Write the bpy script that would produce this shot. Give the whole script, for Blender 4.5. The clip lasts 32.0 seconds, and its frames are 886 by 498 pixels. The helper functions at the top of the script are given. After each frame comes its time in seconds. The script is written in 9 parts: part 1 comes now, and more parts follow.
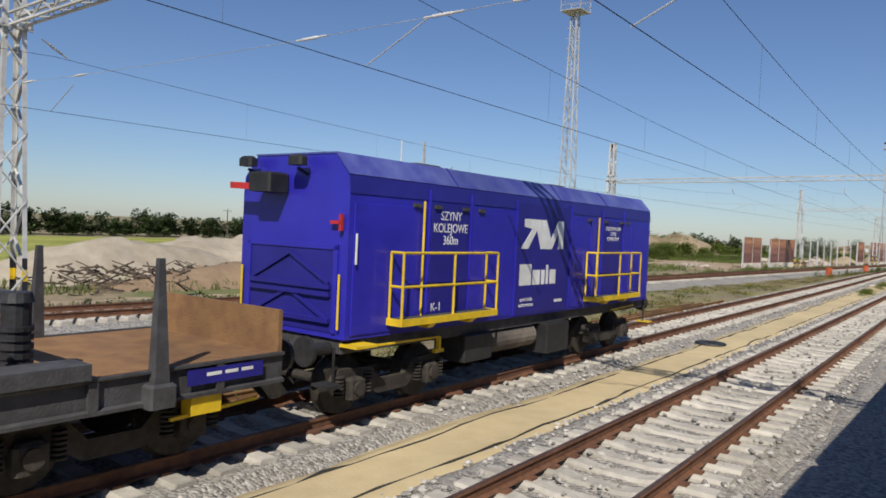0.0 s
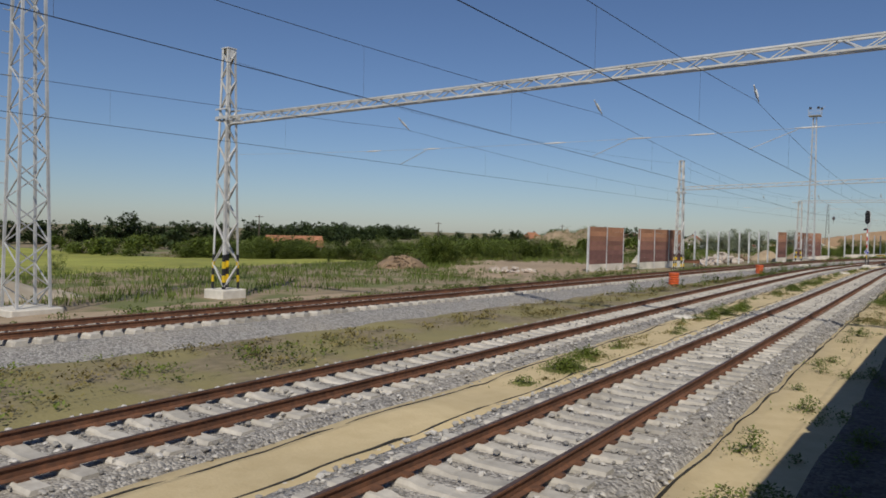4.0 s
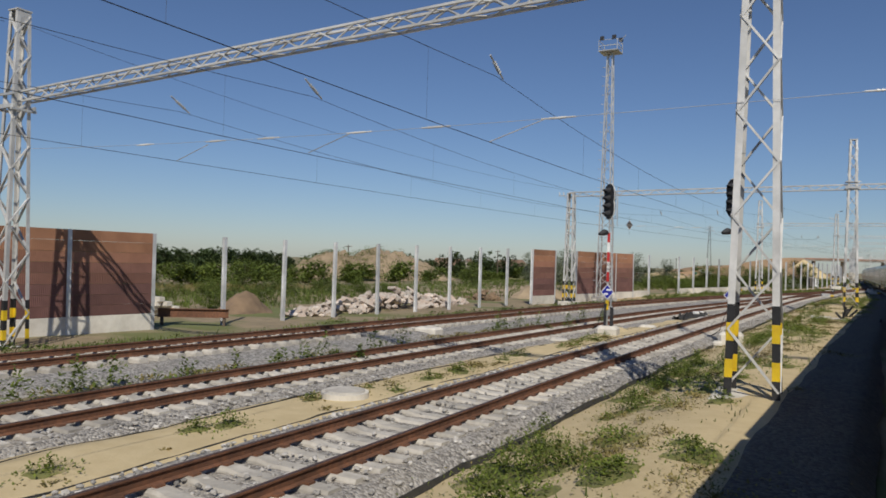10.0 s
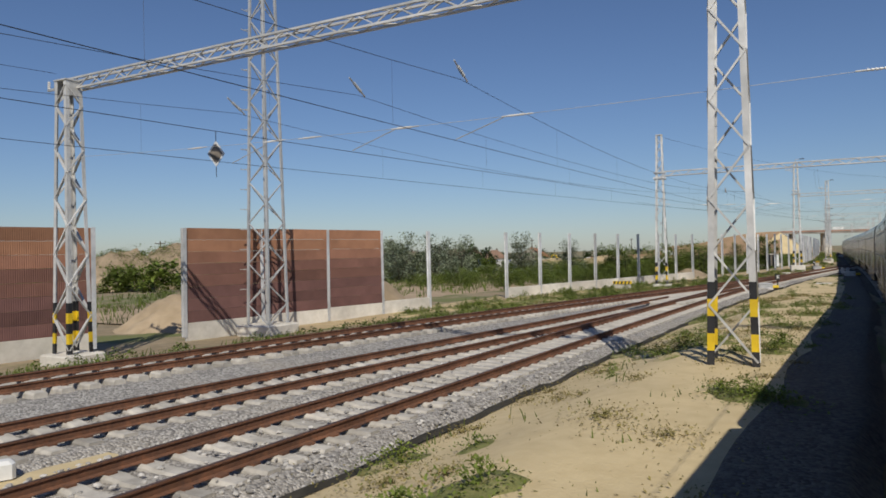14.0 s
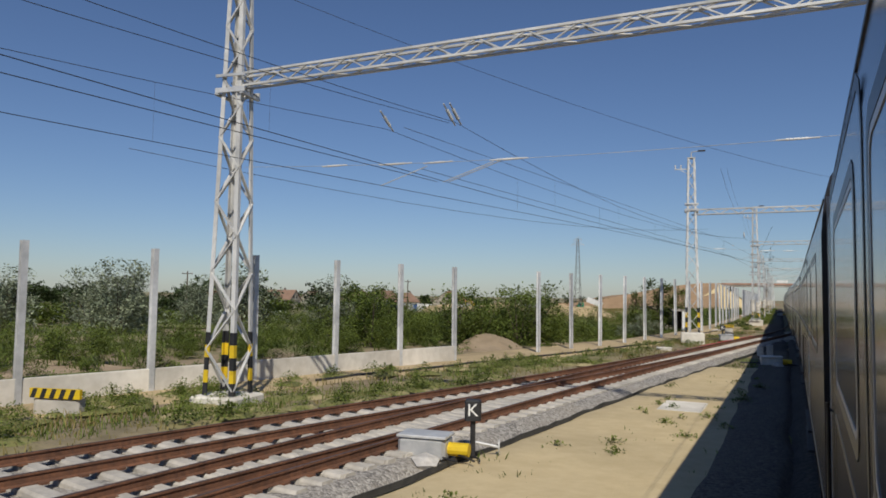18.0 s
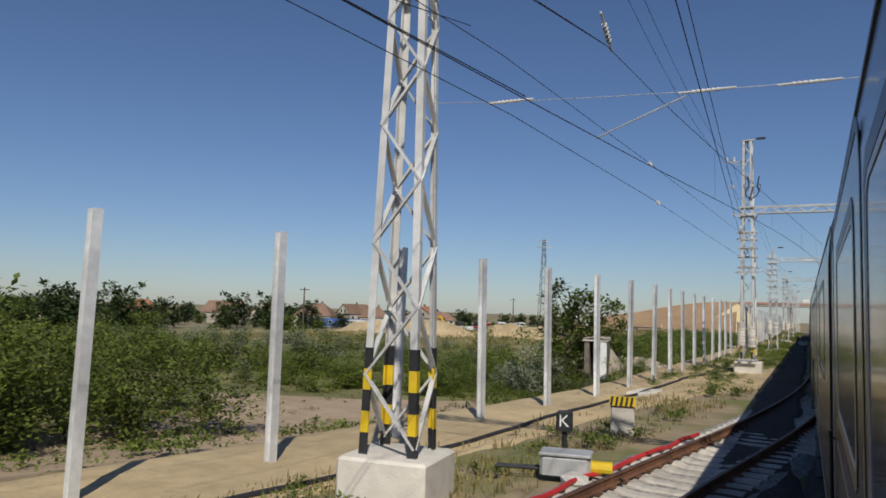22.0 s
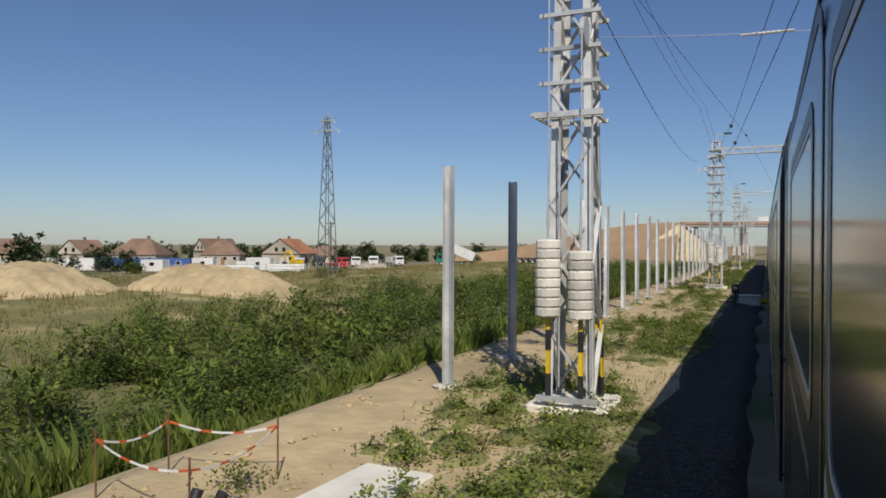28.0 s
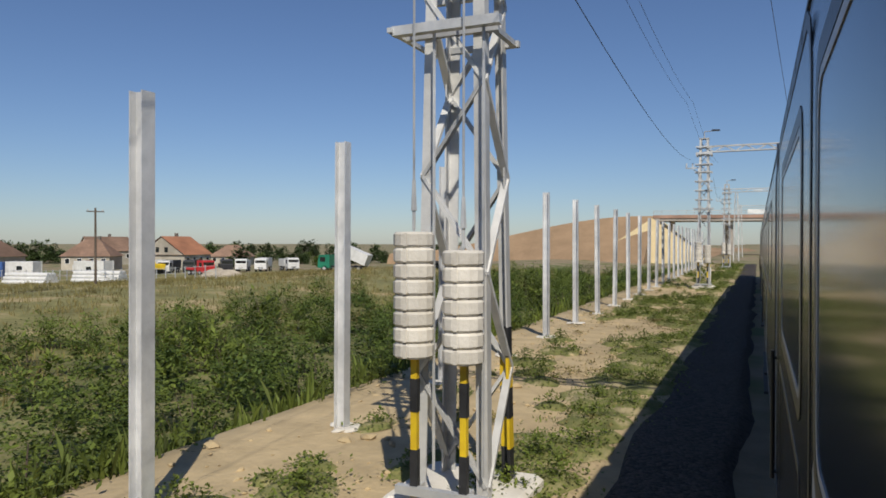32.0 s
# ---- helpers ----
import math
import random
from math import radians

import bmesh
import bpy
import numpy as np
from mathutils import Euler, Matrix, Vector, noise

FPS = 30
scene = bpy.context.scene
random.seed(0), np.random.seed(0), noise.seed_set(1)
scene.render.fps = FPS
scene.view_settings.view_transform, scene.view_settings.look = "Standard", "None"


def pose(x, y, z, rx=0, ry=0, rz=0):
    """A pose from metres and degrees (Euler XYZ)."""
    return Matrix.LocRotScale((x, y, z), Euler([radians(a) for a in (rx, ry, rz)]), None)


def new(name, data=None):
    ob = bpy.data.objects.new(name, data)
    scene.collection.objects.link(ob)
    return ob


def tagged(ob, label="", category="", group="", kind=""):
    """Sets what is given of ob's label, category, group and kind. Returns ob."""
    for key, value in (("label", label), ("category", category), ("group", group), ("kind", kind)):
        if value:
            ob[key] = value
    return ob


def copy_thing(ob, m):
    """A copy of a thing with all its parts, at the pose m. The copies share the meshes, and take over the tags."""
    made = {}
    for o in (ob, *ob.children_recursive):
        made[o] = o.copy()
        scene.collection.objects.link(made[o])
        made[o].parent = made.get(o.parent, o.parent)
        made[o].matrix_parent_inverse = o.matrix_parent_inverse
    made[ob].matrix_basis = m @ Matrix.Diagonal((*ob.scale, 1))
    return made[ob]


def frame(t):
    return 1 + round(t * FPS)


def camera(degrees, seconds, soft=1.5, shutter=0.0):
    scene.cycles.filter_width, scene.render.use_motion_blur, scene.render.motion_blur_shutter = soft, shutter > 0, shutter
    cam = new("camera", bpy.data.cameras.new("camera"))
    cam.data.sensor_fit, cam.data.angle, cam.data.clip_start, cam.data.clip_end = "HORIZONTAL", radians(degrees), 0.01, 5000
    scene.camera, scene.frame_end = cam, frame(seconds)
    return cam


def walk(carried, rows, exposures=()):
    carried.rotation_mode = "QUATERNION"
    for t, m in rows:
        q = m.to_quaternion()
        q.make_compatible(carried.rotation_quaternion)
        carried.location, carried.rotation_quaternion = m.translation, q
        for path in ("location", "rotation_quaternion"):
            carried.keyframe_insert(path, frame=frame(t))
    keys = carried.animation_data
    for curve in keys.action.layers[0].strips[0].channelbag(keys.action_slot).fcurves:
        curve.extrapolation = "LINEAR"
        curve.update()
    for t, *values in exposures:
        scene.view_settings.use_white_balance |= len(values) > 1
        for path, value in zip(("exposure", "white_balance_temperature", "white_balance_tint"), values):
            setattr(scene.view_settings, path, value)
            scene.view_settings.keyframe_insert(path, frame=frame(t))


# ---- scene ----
cam = camera(63.68, 32.0, soft=1.7)
PATH = [
    (0.0, pose(-5.84, 18.73, 2.87, 88.40, -2.59, 37.87)),
    (0.5, pose(-5.83, 23.90, 2.87, 88.40, -2.57, 37.66)),
    (1.0, pose(-5.81, 29.07, 2.86, 88.48, -2.62, 37.49)),
    (1.5, pose(-5.79, 34.25, 2.86, 88.52, -2.49, 37.26)),
    (2.0, pose(-5.77, 39.43, 2.86, 88.53, -2.67, 36.86)),
    (2.5, pose(-5.74, 44.62, 2.86, 88.68, -1.32, 36.38)),
    (4.5, pose(-5.49, 65.62, 2.87, 88.54, -1.17, 35.01)),
    (5.0, pose(-5.43, 71.09, 2.87, 88.50, 0.59, 35.31)),
    (5.5, pose(-5.40, 76.60, 2.87, 88.43, 0.85, 35.68)),
    (6.0, pose(-5.36, 82.13, 2.87, 88.59, 0.33, 35.54)),
    (6.5, pose(-5.29, 87.66, 2.88, 88.73, -0.34, 34.01)),
    (7.0, pose(-5.20, 93.19, 2.88, 89.40, -1.06, 31.83)),
    (7.5, pose(-5.06, 98.69, 2.87, 89.97, -1.58, 31.52)),
    (8.0, pose(-4.88, 104.20, 2.87, 90.30, -1.73, 31.13)),
    (8.5, pose(-4.68, 109.73, 2.87, 90.53, -1.74, 30.74)),
    (9.0, pose(-4.49, 115.24, 2.87, 90.72, -2.23, 30.02)),
    (9.5, pose(-4.30, 120.77, 2.86, 90.98, -1.46, 29.94)),
    (10.0, pose(-4.11, 126.32, 2.86, 90.90, -1.74, 29.62)),
    (10.5, pose(-3.93, 131.88, 2.86, 90.86, -0.46, 29.23)),
    (11.0, pose(-3.73, 137.45, 2.85, 90.46, -1.63, 28.89)),
    (11.5, pose(-3.51, 143.01, 2.85, 90.57, -1.44, 28.57)),
    (12.0, pose(-3.28, 148.56, 2.85, 90.42, -1.74, 28.27)),
    (12.5, pose(-3.03, 154.07, 2.84, 90.36, -1.77, 28.16)),
    (13.0, pose(-2.74, 159.54, 2.84, 90.36, -1.53, 28.14)),
    (13.5, pose(-2.43, 164.99, 2.84, 90.33, -1.58, 28.11)),
    (14.0, pose(-2.10, 170.50, 2.83, 90.29, 1.13, 28.74)),
    (14.5, pose(-1.80, 176.05, 2.83, 89.46, 1.89, 30.87)),
    (15.0, pose(-1.54, 181.61, 2.83, 88.97, -0.75, 27.22)),
    (15.5, pose(-1.29, 187.19, 2.83, 92.23, 0.09, 26.74)),
    (17.5, pose(-0.40, 209.10, 2.81, 93.11, -0.52, 24.92)),
    (18.0, pose(-0.26, 214.58, 2.81, 93.69, -0.87, 25.39)),
    (18.5, pose(-0.14, 220.06, 2.82, 94.19, -1.65, 25.75)),
    (19.0, pose(-0.06, 225.51, 2.82, 94.54, -1.33, 25.79)),
    (19.5, pose(0.00, 230.91, 2.83, 94.95, -1.47, 25.78)),
    (20.0, pose(0.05, 236.26, 2.83, 95.12, -2.12, 25.78)),
    (20.5, pose(0.10, 241.61, 2.84, 94.99, -2.13, 26.08)),
    (21.0, pose(0.15, 246.96, 2.84, 94.89, -2.16, 26.34)),
    (21.5, pose(0.18, 252.31, 2.85, 94.95, -1.67, 26.64)),
    (22.0, pose(0.20, 257.67, 2.85, 94.96, -1.85, 27.17)),
    (23.0, pose(0.17, 268.38, 2.84, 94.70, -1.67, 27.26)),
    (23.5, pose(0.14, 273.73, 2.84, 94.47, -1.40, 26.92)),
    (24.0, pose(0.10, 279.09, 2.84, 94.39, -1.51, 26.86)),
    (24.5, pose(0.06, 284.47, 2.83, 93.39, -1.84, 26.37)),
    (25.0, pose(0.02, 289.86, 2.83, 92.51, -1.30, 26.09)),
    (25.5, pose(0.00, 295.26, 2.83, 91.79, -0.83, 25.62)),
    (27.5, pose(0.04, 317.27, 2.84, 89.84, -0.37, 24.54)),
    (28.0, pose(0.02, 322.79, 2.84, 89.62, -0.20, 24.43)),
    (28.5, pose(-0.01, 328.26, 2.84, 89.37, -0.58, 24.22)),
    (29.0, pose(-0.03, 333.64, 2.84, 89.07, -1.29, 24.06)),
    (29.5, pose(-0.05, 339.04, 2.84, 89.02, -1.32, 24.13)),
    (30.0, pose(-0.08, 344.44, 2.85, 89.11, -1.19, 23.97)),
    (30.5, pose(-0.11, 349.83, 2.85, 89.09, -1.39, 23.92)),
    (31.0, pose(-0.14, 355.21, 2.85, 89.09, -1.53, 23.83)),
    (31.5, pose(-0.13, 360.59, 2.85, 89.30, -0.91, 23.84)),
    (32.0, pose(-0.07, 365.96, 2.85, 89.52, -0.10, 23.82)),
]
walk(cam, PATH, [(0.0, 0.18), (1.0, 0.07), (2.0, -0.15), (5.0, -0.2), (8.5, -0.18), (12.0, -0.1), (15.5, -0.1), (18.0, -0.12), (25.0, -0.1), (28.0, -0.01), (32.0, 0.02)])

# ---- light ----
SUN = Vector((0.53, -0.87, 1.0)).normalized()
world = bpy.data.worlds.new("world")
scene.world = world
world.use_nodes = True
wn = world.node_tree.nodes
sky = wn.new("ShaderNodeTexSky")
sky.sky_type = "NISHITA"
sky.sun_disc = False
sky.sun_elevation = math.asin(SUN.z)
sky.sun_rotation = math.atan2(SUN.x, SUN.y)
sky.air_density, sky.dust_density, sky.ozone_density = 1.0, 0.25, 2.2
wn["Background"].inputs[1].default_value = 0.064
tint = wn.new("ShaderNodeMix")
tint.data_type, tint.blend_type = "RGBA", "MULTIPLY"
tint.inputs[0].default_value = 1.0
tint.inputs[7].default_value = (0.87, 0.985, 1.23, 1)
world.node_tree.links.new(sky.outputs[0], tint.inputs[6])
world.node_tree.links.new(tint.outputs[2], wn["Background"].inputs[0])
sun = new("sun", bpy.data.lights.new("sun", "SUN"))
sun.data.energy, sun.data.angle, sun.data.color = 4.15, radians(0.53), (1.0, 0.94, 0.825)
sun.matrix_world = Matrix.Translation((0, 0, 60)) @ SUN.to_track_quat("Z", "Y").to_matrix().to_4x4()


# ---- materials ----
def mat(name, col, col2=None, scale=3.0, rough=0.75, metal=0.0, bump=0.25, bscale=30.0, big=0.25, rand=0.0, island=0.0,
        thin=0.0, spec=0.4, third=None, third_at=0.6, coat=0.0):
    """A surface with grain, stains and relief: two colours mixed by fine noise, a broad one over it, bump."""
    m = bpy.data.materials.new(name)
    m.use_nodes = True
    nt = m.node_tree
    n, l = nt.nodes, nt.links
    bs = n["Principled BSDF"]
    geo = n.new("ShaderNodeTexCoord")
    info = n.new("ShaderNodeObjectInfo")
    shift = n.new("ShaderNodeVectorMath")
    shift.operation = "MULTIPLY_ADD"
    shift.inputs[1].default_value = (1, 1, 1)
    l.new(geo.outputs["Object"], shift.inputs[0])
    sc = n.new("ShaderNodeMath")
    sc.operation = "MULTIPLY"
    sc.inputs[1].default_value = 37.0 if rand > 0 else 0.0
    l.new(info.outputs["Random"], sc.inputs[0])
    l.new(sc.outputs[0], shift.inputs[2])
    fine = n.new("ShaderNodeTexNoise")
    fine.inputs["Scale"].default_value, fine.inputs["Detail"].default_value, fine.inputs["Roughness"].default_value = scale, 7, 0.62
    l.new(shift.outputs[0], fine.inputs["Vector"])
    broad = n.new("ShaderNodeTexNoise")
    broad.inputs["Scale"].default_value, broad.inputs["Detail"].default_value = scale * 0.13, 4
    l.new(shift.outputs[0], broad.inputs["Vector"])
    ramp = n.new("ShaderNodeMapRange")
    ramp.inputs[1].default_value, ramp.inputs[2].default_value = 0.36, 0.64
    l.new(fine.outputs[0], ramp.inputs[0])
    mix = n.new("ShaderNodeMix")
    mix.data_type = "RGBA"
    c2 = col2 or tuple(c * 0.7 for c in col)
    mix.inputs[6].default_value, mix.inputs[7].default_value = (*col, 1), (*c2, 1)
    l.new(ramp.outputs[0], mix.inputs[0])
    out = mix.outputs[2]
    if third:
        r3 = n.new("ShaderNodeMapRange")
        r3.inputs[1].default_value, r3.inputs[2].default_value = third_at - 0.05, third_at + 0.05
        l.new(broad.outputs[0], r3.inputs[0])
        m3 = n.new("ShaderNodeMix")
        m3.data_type = "RGBA"
        m3.inputs[7].default_value = (*third, 1)
        l.new(r3.outputs[0], m3.inputs[0])
        l.new(out, m3.inputs[6])
        out = m3.outputs[2]
    hsv = n.new("ShaderNodeHueSaturation")
    l.new(out, hsv.inputs["Color"])
    val = n.new("ShaderNodeMapRange")
    val.inputs[1].default_value, val.inputs[2].default_value = 0.3, 0.7
    val.inputs[3].default_value, val.inputs[4].default_value = 1 - big, 1 + big
    l.new(broad.outputs[0], val.inputs[0])
    add = n.new("ShaderNodeMath")
    add.operation = "MULTIPLY_ADD"
    add.inputs[1].default_value = 2 * rand
    l.new(info.outputs["Random"], add.inputs[0])
    off = n.new("ShaderNodeMath")
    off.operation = "SUBTRACT"
    off.inputs[1].default_value = rand
    l.new(val.outputs[0], off.inputs[0])
    l.new(off.outputs[0], add.inputs[2])
    last = add.outputs[0]
    if island:
        g = n.new("ShaderNodeNewGeometry")
        a2 = n.new("ShaderNodeMath")
        a2.operation = "MULTIPLY_ADD"
        a2.inputs[1].default_value = 2 * island
        l.new(g.outputs["Random Per Island"], a2.inputs[0])
        o2 = n.new("ShaderNodeMath")
        o2.operation = "SUBTRACT"
        o2.inputs[1].default_value = island
        l.new(last, o2.inputs[0])
        l.new(o2.outputs[0], a2.inputs[2])
        last = a2.outputs[0]
    l.new(last, hsv.inputs["Value"])
    l.new(hsv.outputs[0], bs.inputs["Base Color"])
    bs.inputs["Roughness"].default_value = rough
    bs.inputs["Metallic"].default_value = metal
    bs.inputs["Specular IOR Level"].default_value = spec
    bs.inputs["Coat Weight"].default_value = coat
    if bump:
        bn = n.new("ShaderNodeTexNoise")
        bn.inputs["Scale"].default_value, bn.inputs["Detail"].default_value = bscale, 5
        l.new(shift.outputs[0], bn.inputs["Vector"])
        bp = n.new("ShaderNodeBump")
        bp.inputs["Strength"].default_value, bp.inputs["Distance"].default_value = bump, 0.03
        l.new(bn.outputs[0], bp.inputs["Height"])
        l.new(bp.outputs[0], bs.inputs["Normal"])
    if thin:
        tr = n.new("ShaderNodeBsdfTranslucent")
        l.new(hsv.outputs[0], tr.inputs["Color"])
        ms = n.new("ShaderNodeMixShader")
        ms.inputs[0].default_value = thin
        l.new(bs.outputs[0], ms.inputs[1])
        l.new(tr.outputs[0], ms.inputs[2])
        l.new(ms.outputs[0], n["Material Output"].inputs[0])
    return m


def glass(name, tint, rough=0.03):
    m = bpy.data.materials.new(name)
    m.use_nodes = True
    bs = m.node_tree.nodes["Principled BSDF"]
    bs.inputs["Base Color"].default_value = (*tint, 1)
    bs.inputs["Roughness"].default_value = rough
    bs.inputs["Specular IOR Level"].default_value = 0.9
    return m


def stones(name, light, dark, scale, rough=0.9, dusty=(0.42, 0.37, 0.3)):
    """Crushed stone: cells of their own grey, rounded by the relief, with broad dusty stretches."""
    m = bpy.data.materials.new(name)
    m.use_nodes = True
    n, l = m.node_tree.nodes, m.node_tree.links
    bs = n["Principled BSDF"]
    co = n.new("ShaderNodeTexCoord")
    warp = n.new("ShaderNodeTexNoise")
    warp.inputs["Scale"].default_value = scale * 0.8
    push = n.new("ShaderNodeVectorMath")
    push.operation = "MULTIPLY_ADD"
    push.inputs[1].default_value = (0.5 / scale,) * 3
    l.new(co.outputs["Object"], warp.inputs["Vector"])
    l.new(warp.outputs["Color"], push.inputs[0])
    l.new(co.outputs["Object"], push.inputs[2])
    cell = n.new("ShaderNodeTexVoronoi")
    cell.inputs["Scale"].default_value = scale
    l.new(push.outputs[0], cell.inputs["Vector"])
    grey = n.new("ShaderNodeSeparateColor")
    l.new(cell.outputs["Color"], grey.inputs[0])
    mix = n.new("ShaderNodeMix")
    mix.data_type = "RGBA"
    mix.inputs[6].default_value, mix.inputs[7].default_value = (*dark, 1), (*light, 1)
    l.new(grey.outputs[0], mix.inputs[0])
    broad = n.new("ShaderNodeTexNoise")
    broad.inputs["Scale"].default_value, broad.inputs["Detail"].default_value = 0.45, 5
    l.new(co.outputs["Object"], broad.inputs["Vector"])
    amount = n.new("ShaderNodeMapRange")
    amount.inputs[1].default_value, amount.inputs[2].default_value, amount.inputs[4].default_value = 0.48, 0.75, 0.5
    l.new(broad.outputs[0], amount.inputs[0])
    dust = n.new("ShaderNodeMix")
    dust.data_type = "RGBA"
    dust.inputs[7].default_value = (*dusty, 1)
    l.new(amount.outputs[0], dust.inputs[0])
    l.new(mix.outputs[2], dust.inputs[6])
    l.new(dust.outputs[2], bs.inputs["Base Color"])
    up = n.new("ShaderNodeMath")
    up.operation = "MULTIPLY_ADD"
    up.inputs[1].default_value = -1.0
    l.new(cell.outputs["Distance"], up.inputs[0])
    l.new(grey.outputs[1], up.inputs[2])
    bp = n.new("ShaderNodeBump")
    bp.inputs["Strength"].default_value, bp.inputs["Distance"].default_value = 1.0, 0.035
    l.new(up.outputs[0], bp.inputs["Height"])
    l.new(bp.outputs[0], bs.inputs["Normal"])
    bs.inputs["Roughness"].default_value = rough
    return m


